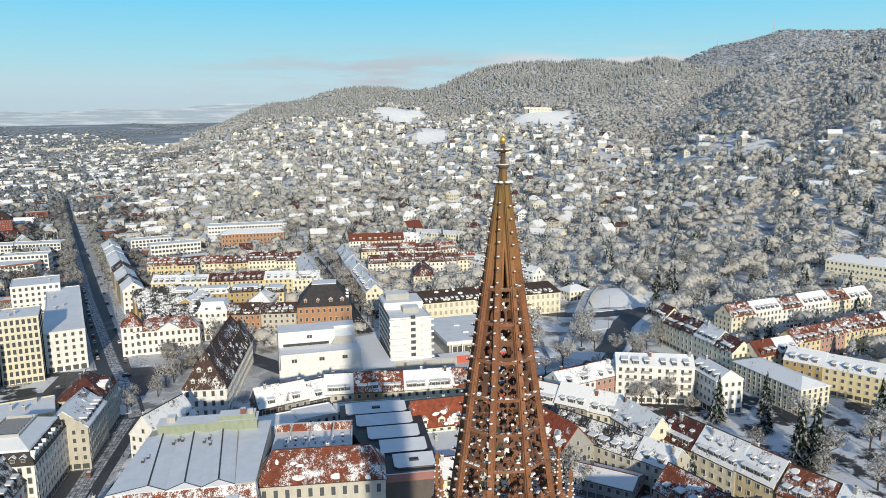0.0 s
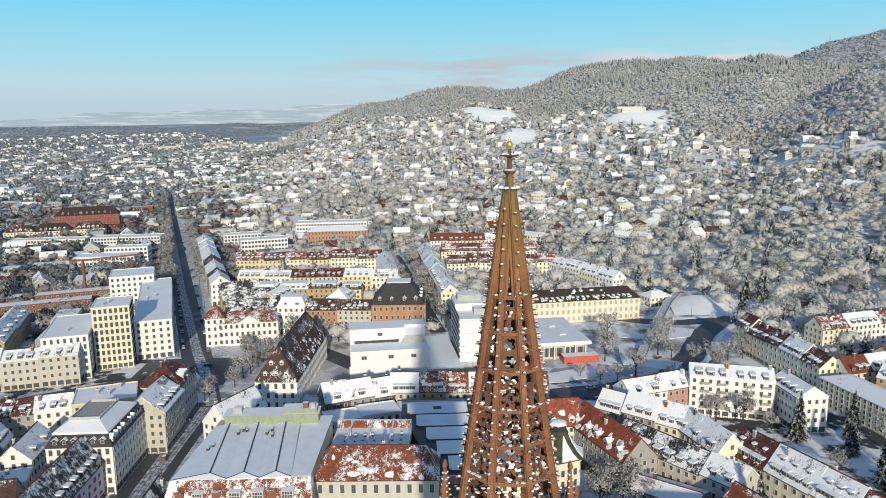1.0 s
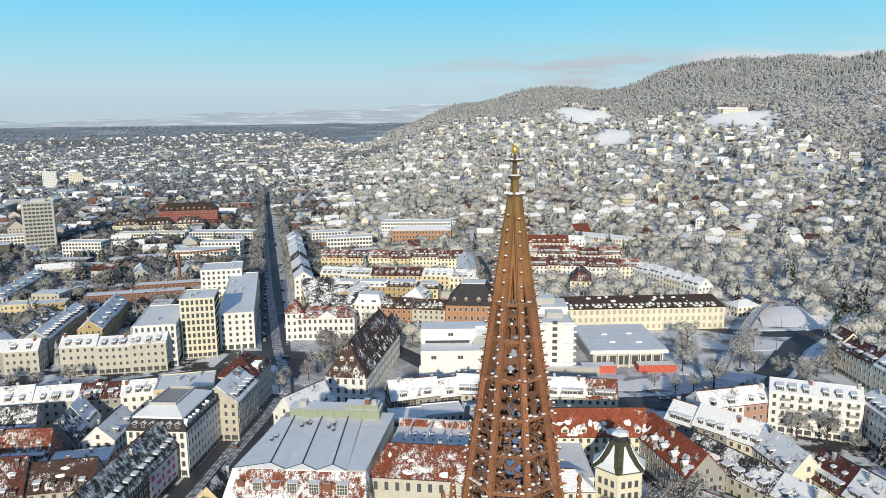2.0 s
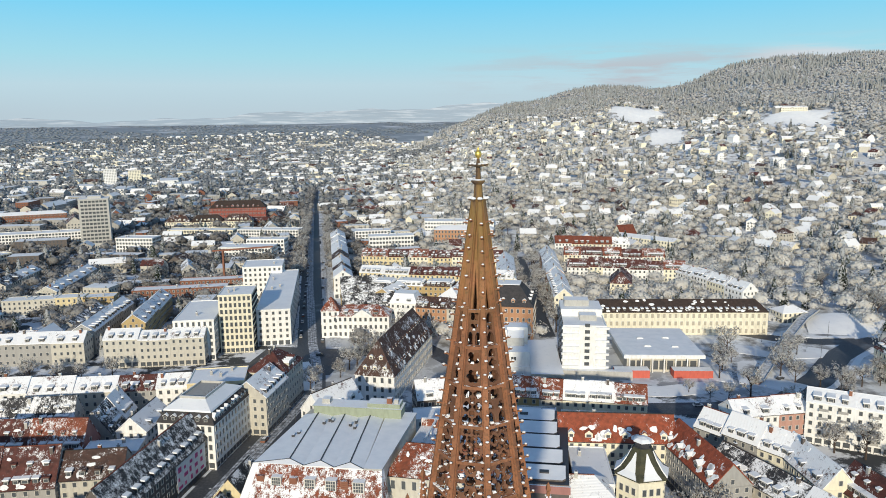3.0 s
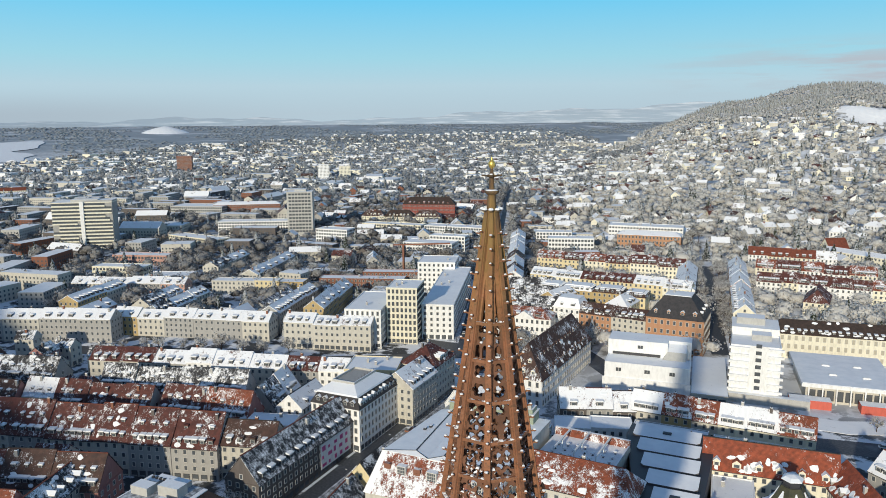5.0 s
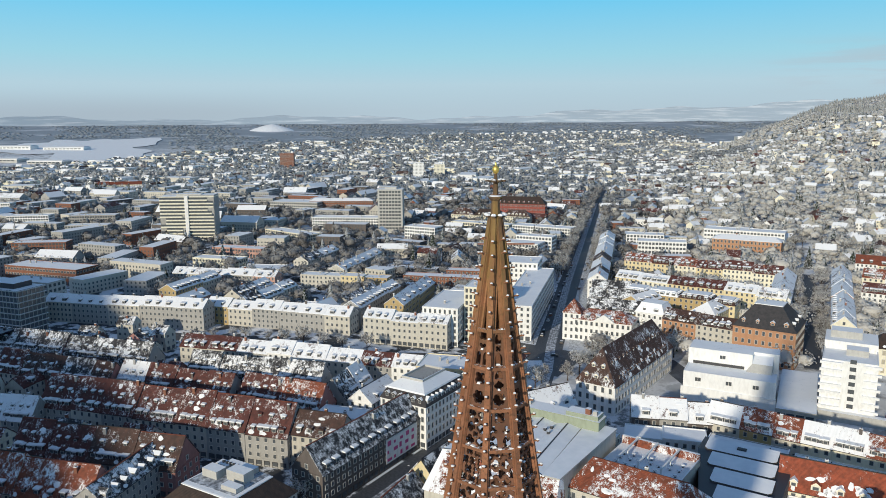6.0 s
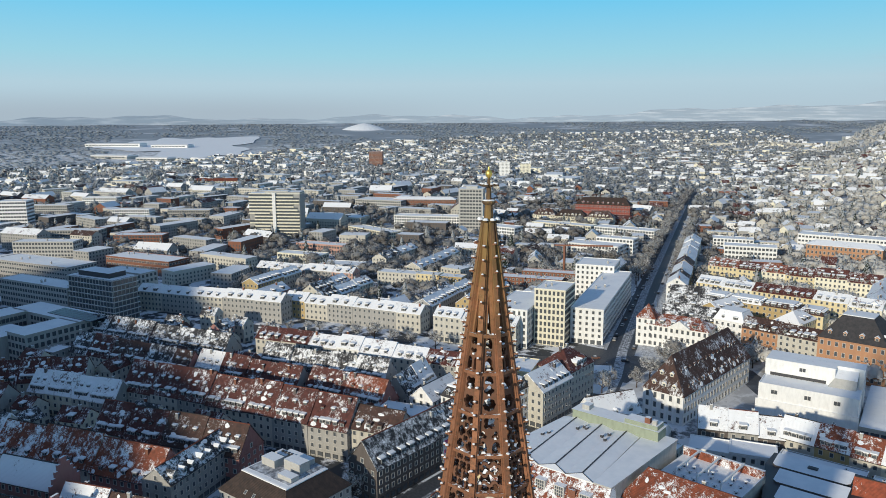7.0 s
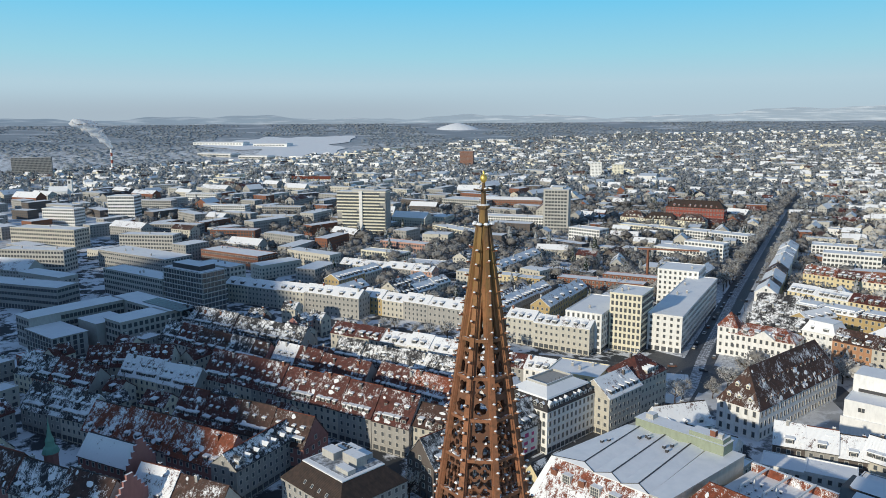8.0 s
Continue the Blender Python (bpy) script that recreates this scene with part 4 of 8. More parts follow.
    # dark gutter along the eaves in view, and ridge tiles blown free of snow
    if roof in ("gable", "hip") and single and (Vector((cx, cy, 0)) - VIEW).length < 285:
        s = -1 if seen(Matrix.Rotation(radians(rot), 3, "Z") @ Vector((0, -1, 0)), Vector((cx, cy, 0))) else 1
        y0, z0 = s * (w + o + 0.06), (eave - o * slope * 0.6 if roof == "gable" else eave - 0.2)
        m = Mesh("darkmetal")
        m.box(-l - 0.1, l + 0.1, min(y0, y0 + s * 0.16), max(y0, y0 + s * 0.16), z0 + 0.06, z0 + 0.22, "darkmetal")
        part("gutter", m, ob)
        rl = l if roof == "gable" else max(0.2, l - (hip or w * 0.9))
        if rnd.random() < 0.7 and rl > 2:
            m = Mesh("tile_umber")
            m.box(-rl, rl, -0.2, 0.2, ridge + t - 0.02, ridge + t + 0.2, rnd.choice(("tile_umber", "slate", "tile_bare")))
            part("ridge_tiles", m, ob)
    m4 = Matrix.Rotation(radians(rot), 3, "Z")
    here = Vector((cx, cy, 0))
    # windows: single parts on the near houses, joined where they are only specks
    near, far = single and (here - VIEW).length < 268, Mesh()
    for s, (nx, ny), length, dist in (("s", (0, -1), L, w), ("n", (0, 1), L, w), ("e", (1, 0), W, l), ("w", (-1, 0), W, l)):
        nrm = m4 @ Vector((nx, ny, 0))
        if s in blank or not seen(nrm, here + nrm * dist):
            continue
        n = int((length - 0.8) / win[2])
        if n < 1:
            continue
        ang = math.degrees(math.atan2(nx, -ny))
        turn = Matrix.Rotation(radians(ang), 4, "Z")
        extra = 1 if roof == "gable" and s in "ew" and ridge - eave > 4 else 0
        for f in range(storeys + extra):
            nn = n if f < storeys else max(1, n // 2 - 1)
            for i in range(nn):
                px = (i - (nn - 1) / 2) * (length - 0.6) / n
                if f == 0 and shop:
                    ww, hh, zz = min(win[2] * 0.72, 2.2), fh * 0.66, 0.25
                else:
                    ww, hh, zz = win[0], win[1], f * fh + (fh - win[1]) * 0.55
                kd, at = "dark" if f == 0 and shop else wkind, turn @ pose(px, -dist - 0.02, zz)
                if near:
                    part("window", window_mesh(ww, hh, kd), ob, at=at)
                else:
                    window_faces(far, lambda u, v, z: at @ Vector((u, -v, z)), ww, hh, kd, (here - VIEW).length > 400)
    if far.f:
        tagged(part("glazing", far, ob), kind="stuff")
    # dormers
    if dorm and roof in ("gable", "hip", "mansard"):
        run = L if roof != "hip" else L - w
        for s, deg in ((-1, 0), (1, 180)):
            nrm = m4 @ Vector((0, s, 0))
            if not seen(nrm, here):
                continue
            for row, cnt in ((0, dorm), (1, dorm_row2)):
                for i in range(cnt):
                    x = (i - (cnt - 1) / 2) * (run - 2.5) / max(1, cnt) + rnd.uniform(-0.3, 0.3)
                    f = 0.1 if row == 0 else 0.5
                    dw, dh = (rnd.choice(((1.5, 1.5), (1.95, 1.7), (1.95, 1.7), (2.6, 1.7))) if row == 0 else rnd.choice(((1.1, 1.1), (1.5, 1.1)))) if dorm_size is None else dorm_size
                    bare = dorm_snow == "snow" and dorm_size is None and rnd.random() < 0.12
                    if roof == "mansard":
                        yy, zz = w + 0.1 - inset * 0.18, eave + (ridge - eave) * 0.18
                        dh = min(1.6, (ridge - eave) * 0.55)
                    else:
                        yy, zz = w * (1 - f), eave + (ridge - eave) * f + 0.2
                    part("dormer", dormer_mesh(dw, dh, max(slope, 0.4), dorm_style, wall if dorm_style == "gable" else "darkmetal", tile if bare else dorm_snow), ob,
                         at=Matrix.Rotation(radians(deg), 4, "Z") @ pose(x * (1 if deg == 0 else -1), -yy, zz))
        if roof == "mansard":
            for s, deg in ((-1, -90), (1, 90)):
                nrm = m4 @ Vector((s, 0, 0))
                cnt = max(1, int(dorm * W / L))
                if seen(nrm, here):
                    for i in range(cnt):
                        x = (i - (cnt - 1) / 2) * (W - 3) / cnt
                        part("dormer", dormer_mesh(1.7, min(1.6, (ridge - eave) * 0.55), slope, dorm_style, "darkmetal", dorm_snow), ob,
                             at=Matrix.Rotation(radians(deg), 4, "Z") @ pose(x, -(l + 0.1 - inset * 0.18), eave + (ridge - eave) * 0.18))
    for i in range(chim):
        x = rnd.uniform(-0.42, 0.42) * L
        if roof in ("gable", "hip"):
            if roof == "hip":
                x *= 0.4
            y = rnd.choice((-1, 1)) * w * rnd.uniform(0.08, 0.3)
            part("chimney", chimney_mesh(rnd.choice(("brick", "dark", "grey", "concrete"))), ob, at=pose(x, y, ridge - abs(y) * slope + 0.4))
        else:
            part("chimney", chimney_mesh("grey"), ob, at=pose(x * 0.8, rnd.uniform(-0.3, 0.3) * W, (ridge if roof == "mansard" else eave) + 0.2))
    return ob


def row(label, x0, y0, x1, y1, W, eave, ridge, walls, roofs, unit=14, side=0, seed=1, **kw):
    """A street front of joined houses from one end to the other, each with its own height, paint and roof."""
    rnd = random.Random(seed)
    total = math.dist((x0, y0), (x1, y1))
    rot = math.degrees(math.atan2(y1 - y0, x1 - x0))
    n = max(1, round(total / unit))
    cuts = [0] + sorted((i + rnd.uniform(-0.18, 0.18)) / n for i in range(1, n)) + [1]
    for a, b in zip(cuts, cuts[1:]):
        f = (a + b) / 2
        ln = (b - a) * total
        k = dict(kw)
        if "dorm" in k:
            k["dorm"] = max(1, round(k["dorm"] * ln / unit))
        if k.get("dorm_row2"):
            k["dorm_row2"] = max(1, round(k["dorm_row2"] * ln / unit))
        dz = rnd.uniform(-0.7, 0.7)
        building(label, x0 + (x1 - x0) * f, y0 + (y1 - y0) * f, rot, ln - 0.02, W + rnd.uniform(-0.3, 0.3), eave + dz, ridge + dz + rnd.uniform(-0.4, 0.4), wall=rnd.choice(walls), tile=rnd.choice(roofs), **k)


# ---- streets ----
def strip(name, pts, width, z, key, label, category, kind="structure", thick=0.1):
    """A road or pavement along a line of points."""
    m = Mesh(key)
    P = [Vector((x, y, 0)) for x, y in pts]
    for a, b in zip(P, P[1:]):
        d = (b - a).normalized()
        FOOT.append(((a.x + b.x) / 2, (a.y + b.y) / 2, d.x, d.y, (b - a).length / 2, width / 2))
    left, right = [], []
    for i, p in enumerate(P):
        d = (P[min(i + 1, len(P) - 1)] - P[max(i - 1, 0)]).normalized()
        n = Vector((-d.y, d.x, 0)) * (width / 2)
        left.append(p + n)
        right.append(p - n)
    for i in range(len(P) - 1):
        ring = [right[i], right[i + 1], left[i + 1], left[i]]
        m.solid([(v.x, v.y, -0.3) for v in ring], [(v.x, v.y, z) for v in ring], key)
    return tagged(new(name, m.data(name)), label, category, kind=kind)


strip("road", [(-80.5, 100), (-80.5, 262)], 17.5, 0.04, "asphalt", "wet dark shopping street between tall houses", "road")
strip("road", [(-80, 100), (-80, 250), (-80, 300), (-100, 362), (-152, 513), (-250, 802), (-330, 1040), (-400, 1250)], 15, 0.05, "asphalt", "wet dark asphalt street cleared of snow", "road")
strip("road", [(-330, 262), (-258, 280), (-180, 299), (-122, 330), (-98, 350), (-40, 372), (10, 312), (60, 300), (97, 306), (128, 320), (150, 350), (168, 382), (187, 406), (223, 430), (330, 462)], 13, 0.055, "asphalt",
      "wet dark asphalt ring road between snowy verges", "road")
strip("road", [(24, 400), (20, 430), (5, 562), (-23, 781)], 9, 0.05, "asphalt", "narrow wet side street between trees", "road")
strip("road", [(150, 345), (156, 325), (160, 300), (165, 270)], 9, 0.06, "asphalt", "wet asphalt side road", "road")
strip("road", [(190, 412), (168, 408), (146, 412), (118, 428), (92, 436)], 11, 0.06, "asphalt", "wet asphalt road under the footbridge", "road")
strip("verge", [(100, 347), (121, 343), (137, 332)], 15, 0.16, "snow", "snowy verge crossed by a trodden path", "verge")
strip("verge", [(56, 322), (76, 322), (98, 331)], 13, 0.15, "snow", "snowy garden terrace before the pavilion", "verge")
strip("footpath", [(110, 336), (112, 350), (116, 366)], 2.2, 0.19, "slush", "dark trodden path across the snow", "path")
strip("verge", [(122, 388), (140, 380), (158, 384), (164, 396)], 10, 0.16, "snow", "snowy verge between two roads", "verge")
strip("pavement", [(137, 322), (152, 338), (162, 352), (180, 384), (196, 402)], 3, 0.16, "snow", "snowy pavement along the curved road", "pavement")
strip("pavement", [(88, 452), (118, 437), (147, 421), (168, 417), (188, 419), (222, 440)], 4, 0.16, "snow", "snowy pavement at the foot of the bank", "pavement")


def snow_bank():
    """Snow-covered slope between the road and the park."""
    m = Mesh("snow")
    n, k = 14, 6
    for j in range(k + 1):
        for i in range(n + 1):
            u, v = i / n, j / k
            x, y = 168 + 46 * u + 6 * v, 424 - 6 * u + 30 * v + 1.2 * math.sin(5 * u)
            m.v.append((x, y, 5.0 * math.sin(v * math.pi / 2) * math.sin(math.pi * (0.12 + 0.76 * u)) + 0.25 * math.sin(9 * u + 4 * v) * v))
    for j in range(k):
        for i in range(n):
            m.f.append((j * (n + 1) + i, j * (n + 1) + i + 1, (j + 1) * (n + 1) + i + 1, (j + 1) * (n + 1) + i))
            m.m.append(0)
    tagged(new("snow_bank", m.data("snow_bank", True)), "smooth snow-covered bank at the edge of the park", "bank", kind="structure")


snow_bank()
for off in (-12.5, 12.5):
    strip("pavement", [(-100 + off, 366), (-152 + off, 513), (-250 + off, 802)], 6, 0.17, "trodden", "trodden snowy pavement along the main street", "pavement")
strip("tram_track", [(-76.5, 300), (-86, 330), (-102, 370), (-153, 513), (-251, 802), (-331, 1040)], 5.0, 0.09, "slush", "tram tracks in trodden snow along the street", "tram track")
for off in (-1.9, -0.5, 0.5, 1.9):
    strip("rail", [(-101.5 + off, 370), (-152.5 + off, 513), (-250.5 + off, 802)], 0.16, 0.11, "darkmetal", "dark tram rail in the street", "rail")
strip("pavement", [(-101, 338), (-93, 325), (-86, 302)], 15, 0.16, "snow", "snowy traffic island with trodden paths", "pavement")
strip("road", [(-124, 344), (-78, 344)], 40, 0.045, "asphalt", "wide wet road junction between snowy corners", "road")
strip("pavement", [(-136, 352), (-150, 348), (-196, 334)], 5, 0.17, "trodden", "trodden snowy pavement before the offices", "pavement")
strip("tram_track", [(-80, 100), (-80, 250), (-79, 298)], 6, 0.09, "slush", "tram tracks in the narrow shopping street", "tram track")
for off in (-2.1, -0.7, 0.7, 2.1):
    strip("rail", [(-80 + off, 100), (-80 + off, 250), (-79 + off, 298)], 0.16, 0.11, "darkmetal", "dark tram rail in the street", "rail")
strip("pavement", [(-72, 205), (-72, 250), (-71, 292)], 2.4, 0.16, "trodden", "trodden snowy pavement beside the store", "pavement")
strip("footpath", [(-104, 330), (-92, 322), (-90, 300)], 2.2, 0.19, "slush", "dark trodden path across the snow", "path")


def footbridge():
    """Footbridge that ramps up over the ring road to the park: slab, parapets and round piers."""
    ob = thing("footbridge", 0, 0, 0, 0, "pale concrete footbridge with trodden snow on its deck", "bridge")
    line = [(120, 340, 0.4), (130, 360, 2.0), (142, 384, 4.2), (155, 409, 5.4), (168, 435, 5.6), (182, 458, 5.2)]
    deck, m1, m2 = Mesh("concrete", "trodden"), Mesh("concrete", "snow"), Mesh("concrete", "snow")
    for a, b in zip(line, line[1:]):
        a, b = Vector(a), Vector(b)
        n = Vector((a.y - b.y, b.x - a.x, 0)).normalized() * 2.4
        k = Vector((0, 0, 1))
        deck.solid([a - n - k * 0.5, b - n - k * 0.5, b + n - k * 0.5, a + n - k * 0.5], [a - n, b - n, b + n, a + n], "concrete", "trodden")
        for mm, s in ((m1, -1), (m2, 1)):
            p, q = n * s, n * s * 1.07
            lo = [a + p, b + p, b + q, a + q] if s < 0 else [a + q, b + q, b + p, a + p]
            mm.solid(lo, [v + k * 0.8 for v in lo], "concrete", "snow")
    part("deck", deck, ob)
    part("parapet", m1, ob)
    part("parapet", m2, ob)
    for x, y, z in line[2:5]:
        m = Mesh("concrete")
        m.turned([(0.6, -0.5), (0.6, z - 0.5)], 10, "concrete", x, y)
        part("pier", m, ob)


footbridge()

# ---- the shopping block before the spire ----
W1 = ("stone", "grey", "rose", "stone", "cream", "grey")
W2 = ("cream", "yellow", "white", "pink", "stone")
OLD = ("tile_red", "tile_brown", "tile_red", "tile_dark", "tile_snowy")


def store():
    """Department store: ridged snowy metal roof, green plant house, tiled front slope with large dormer windows."""
    ob = thing("department_store", -36, 209, 0, 0, "department store with ridged snowy metal roof and tiled front slope", "shop")
    m = Mesh("stone")
    body = [(-23.5, -26.5), (17.5, -25), (18.4, 23), (-18.4, 23)]
    m.solid([(*p, -2) for p in body], [(*p, 12) for p in body], "stone")
    body = [(-21.4, -18.4), (16.2, -17), (18.2, 23), (-18.3, 23)]
    m.solid([(*p, 12) for p in body], [(*p, 21.8) for p in body], "stone")
    part("wall", m, ob)
    # low ridges with hipped front ends; each ridge is a dark sheet-metal seam
    front, back = (-21.6, -6.6, 2.4, 11.2), (-18.6, -9.2, -0.2, 8.5)
    for k, (rf, rb) in enumerate(((-11.3, -13.8), (-2.0, -4.6), (6.8, 4.1))):
        a, b, c, e = (front[k], -18.9), (front[k + 1], -18.6), (back[k + 1], 17), (back[k], 17)
        p, q = (rf, -16.6, 22.95), (rb, 17, 23.05)
        m = Mesh("metal_roof", "white")
        lo = [(*v, 21.75) for v in (a, b, c, e)]
        hi = [(*v, 22.15) for v in (a, b, c, e)]
        m.face([lo[3], lo[2], lo[1], lo[0]], "white")
        for u in range(4):
            w = (u + 1) % 4
            m.face([lo[u], lo[w], hi[w], hi[u]], "white")
        m.face([hi[0], hi[1], p], "metal_roof")
        m.face([hi[1], hi[2], q, p], "metal_roof")
        m.face([hi[3], hi[0], p, q], "metal_roof")
        m.face([hi[2], hi[3], q], "white")
        part("roof_ridge", m, ob, "snowy sheet-metal roof with a low ridge")
        m = Mesh("darkmetal")
        m.bar(Vector(p) + Vector((0, 0, 0.05)), Vector(q) + Vector((0, 0, 0.05)), 0.42, 0.12, "darkmetal")
        for corner_at in (hi[0], hi[1]):
            m.bar(Vector(p) + Vector((0, 0, 0.03)), Vector(corner_at) + Vector((0, 0, 0.06)), 0.2, 0.1, "darkmetal")
        part("ridge_seam", m, ob, "dark ridge seam free of snow")
    m = Mesh("metal_roof", "concrete")
    slab = [(11.25, -18.6), (16.6, -18.4), (18.6, 23), (8.6, 23)]
    m.solid([(*p, 21.8) for p in slab], [(*p, 22.3) for p in slab], "concrete", "metal_roof")
    part("side_roof", m, ob, "flat snowy side roof")
    # tiled front slope and the snowed-in hip beside it
    m = Mesh("tile_front")
    m.solid([(-21.6, -26.9, 11.8), (17.9, -25.4, 11.8), (17.9, -16, 11.8), (-21.6, -16, 11.8)], [(-20.0, -18.9, 22), (16.5, -18.3, 22), (16.5, -16, 22), (-20.0, -16, 22)], "tile_front")
    part("front_slope", m, ob, "red tiled front slope half under snow")
    m = Mesh("snow")
    m.solid([(-24, -27, 11.8), (-21.5, -27.1, 11.8), (-21.5, -16, 11.8), (-21.8, -16, 11.8)], [(-21.7, -18.9, 22.02), (-19.9, -19.0, 22.02), (-19.9, -16, 22.02), (-21.5, -16, 22.02)], "snow")
    part("hip", m, ob, "hip of the front slope deep under snow")
    for x, wide in ((-13.5, 1.5), (-3.6, 1.6), (2.6, 1.6), (10.6, 1.7)):
        m = Mesh("frame", "glass", "snow")
        m.box(-wide, wide, -0.5, 3.0, 0, 3.3, "frame", "snow")
        n = 4
        for u in range(n):
            for v in range(3):
                w = (2 * wide - 0.5) / n
                cx, cz = -wide + 0.25 + w * (u + 0.5), 0.3 + v * 0.98
                m.face([(cx - w * 0.4, -0.53, cz), (cx + w * 0.4, -0.53, cz), (cx + w * 0.4, -0.53, cz + 0.82), (cx - w * 0.4, -0.53, cz + 0.82)], "glass")
        part("dormer", m, ob, "wide white roof window with small panes", at=pose(x, -21.9, 16.6))
    for x in (-18.4, -8.6, 6.4):
        m = Mesh("brick", "frame")
        m.box(-1.1, 1.1, -0.35, 2.5, 0, 2.9, "brick", "tile_front")
        for v in range(4):
            m.box(-0.8, 0.8, -0.42, -0.35, 0.4 + v * 0.6, 0.55 + v * 0.6, "brick")
        part("dormer", m, ob, "shuttered brick-red roof window", at=pose(x, -21.6, 16.8))
    m = Mesh("green", "snow")
    m.box(-15.5, 14.5, 17, 23, 20, 25.4, "green", "snow")
    m.box(-15.8, 14.8, 16.7, 23.3, 25.4, 25.6, "green", "snow")
    m.box(3, 14, 17.5, 22.5, 25.6, 27.0, "green", "snow")
    m.box(-13, -10.4, 19, 22, 25.6, 27.2, "concrete", "snow")
    m.box(9.5, 11.2, 18, 19.6, 27.0, 28.8, "brick", "snow")
    m.box(12, 13.4, 18, 19.4, 27.0, 28.4, "concrete", "snow")
    part("plant_house", m, ob, "pale green plant room behind the roof")
    for x, y in ((-9.6, 10), (-8.4, 12.5), (-7.2, 11.6), (-0.6, 9.4), (0.6, 12), (1.4, 7.6), (-16, -1), (-15, 1.2)):
        m = Mesh("darkmetal")
        m.box(-0.4, 0.4, -0.55, 0.55, 22.1, 23.2, "darkmetal", "snow")
        part("vent", m, ob, at=pose(x, y, 0))
    for i in range(12):
        part("window", window_mesh(2.0, 2.6, "dark"), ob, at=pose(-19.2 - 0.112 * (22 - 3.4 * i), 22 - i * 3.4, 6.5, 0, 0, -96.2))
    return ob


store()
FOOT += [(-38, 207, 1, 0, 23, 28), (-4.5, 223.5, 1, 0, 13, 11), (20, 228, 1, 0, 14, 28), (0, 333, 1, 0, 21, 30), (41, 361, 1, 0, 12, 28), (77, 369, 1, 0, 22, 30), (-350, 162, 1, 0, 36, 40), (-382, 227, 1, 0, 22, 12), (-556, 497, 0.87, 0.5, 27, 12), (-424, 660, 0.87, 0.5, 15, 12)]
building("narrow house with ochre gable and snowy slate roof", -66, 198, 90, 15, 11, 9.5, 16, "gable", "yellow", "tile_dark", 3, chim=1)
building("old house with dark roof edged in snow", -66, 178, 96, 19, 11.5, 7.5, 13.5, "gable", "stone", "tile_frosted", 2, chim=1)
# red-roofed old hall with a chapel-like front
building("old stone hall with red tiled hipped roof in patchy snow", -1.5, 204.6, -3, 36, 16, 17, 23.6, "hip", "stone", "tile_bright", 3, (1.2, 2.6, 3.2), chim=1, shop=False, name="hall", category="hall", hip=4)


def terrace():
    ob = thing("roof_terrace", -4.5, 223.5, 0, -4, "snowy roof terrace with pergola beams above a building", "roof terrace")
    m = Mesh("stone")
    m.box(-12.5, 12.5, -10.5, 10.5, -2, 17, "stone", "snow")
    m.box(-12.5, 12.5, 9.5, 10.5, 17, 19.6, "tile_bright", "snow")
    m.box(12.1, 12.5, -10.5, 10.5, 17, 18.1, "concrete", "snow")
    m.box(-12.5, 12.5, -10.5, -10.1, 17, 18.1, "concrete", "snow")
    part("wall", m, ob)
    for x in (-7, -0.5, 6.5):
        m = Mesh("white")
        m.bar((x, -7, 20), (x, 9.5, 20), 0.45, 0.5, "white")
        for y in (-7, 1):
            m.box(x - 0.2, x + 0.2, y - 0.2, y + 0.2, 17, 20, "white")
        part("pergola_beam", m, ob, "white pergola beam with snow")
    return ob


terrace()
rt = random.Random(8)


def terrace_table(x, y):
    ob = thing("table", x, y, 17, rt.uniform(0, 90), "small outdoor table under a pad of snow", "table", "tables on the terrace")
    m = Mesh("darkmetal", "snow")
    m.box(-0.55, 0.55, -0.55, 0.55, 0.7, 0.76, "darkmetal")
    m.box(-0.06, 0.06, -0.06, 0.06, 0.05, 0.7, "darkmetal")
    m.box(-0.3, 0.3, -0.3, 0.3, 0.0, 0.05, "darkmetal")
    part("top", m, ob)
    m = Mesh("snow")
    m.turned([(0.62, 0.76), (0.6, 0.9), (0.3, 1.0)], 8, "snow")
    part("snow_pad", m, ob)


for gx in range(7):
    for gy in range(4):
        if rt.random() < 0.85:
            terrace_table(-13 + gx * 3.0 + rt.uniform(-0.4, 0.4), 216 + gy * 3.4 + rt.uniform(-0.4, 0.4))


def saw_hall():
    ob = thing("market_hall", 0, 0, 0, 0, "hall with five stepped snowy roof slabs", "hall")
    m = Mesh("dark")
    ring = [(16, 201), (33, 201), (33, 256), (5, 256), (5, 246)]
    # dark top under the slabs puts shade into the gaps between them
    m.solid([(*p, -2) for p in ring], [(*p, 15.7) for p in ring], "dark", "darkmetal")
    m.box(15.6, 33.4, 200.4, 201.2, 13, 15.4, "rose", "snow")
    part("wall", m, ob)
    for i in range(5):
        f = i / 4
        x0, x1, y = 7 + 12.5 * f, 28.5 + 3.5 * f, 249.5 - 43 * f
        m = Mesh("metal_roof", "dark")
        c = 1.0
        m.solid([(x0 + c, y - 3.7, 15.6), (x1 - c, y - 3.7, 15.6), (x1, y - 2.7, 15.6), (x1, y + 3.7, 15.6), (x0, y + 3.7, 15.6), (x0, y - 2.7, 15.6)],
                [(x0 + c, y - 3.7, 16.2), (x1 - c, y - 3.7, 16.2), (x1, y - 2.7, 16.3), (x1, y + 3.7, 17.2), (x0, y + 3.7, 17.2), (x0, y - 2.7, 16.3)], "dark", "metal_roof")
        sl = part("roof_slab", m, ob, "snow-covered tilted roof slab")
        if i in (0, 4):
            m = Mesh("darkmetal")
            m.box(-1.4, 1.4, -0.8, 0.8, 0, 0.5, "darkmetal")
            part("vent", m, sl, at=pose(x0 * 0.5 + x1 * 0.5, y, 16.5))
    return ob


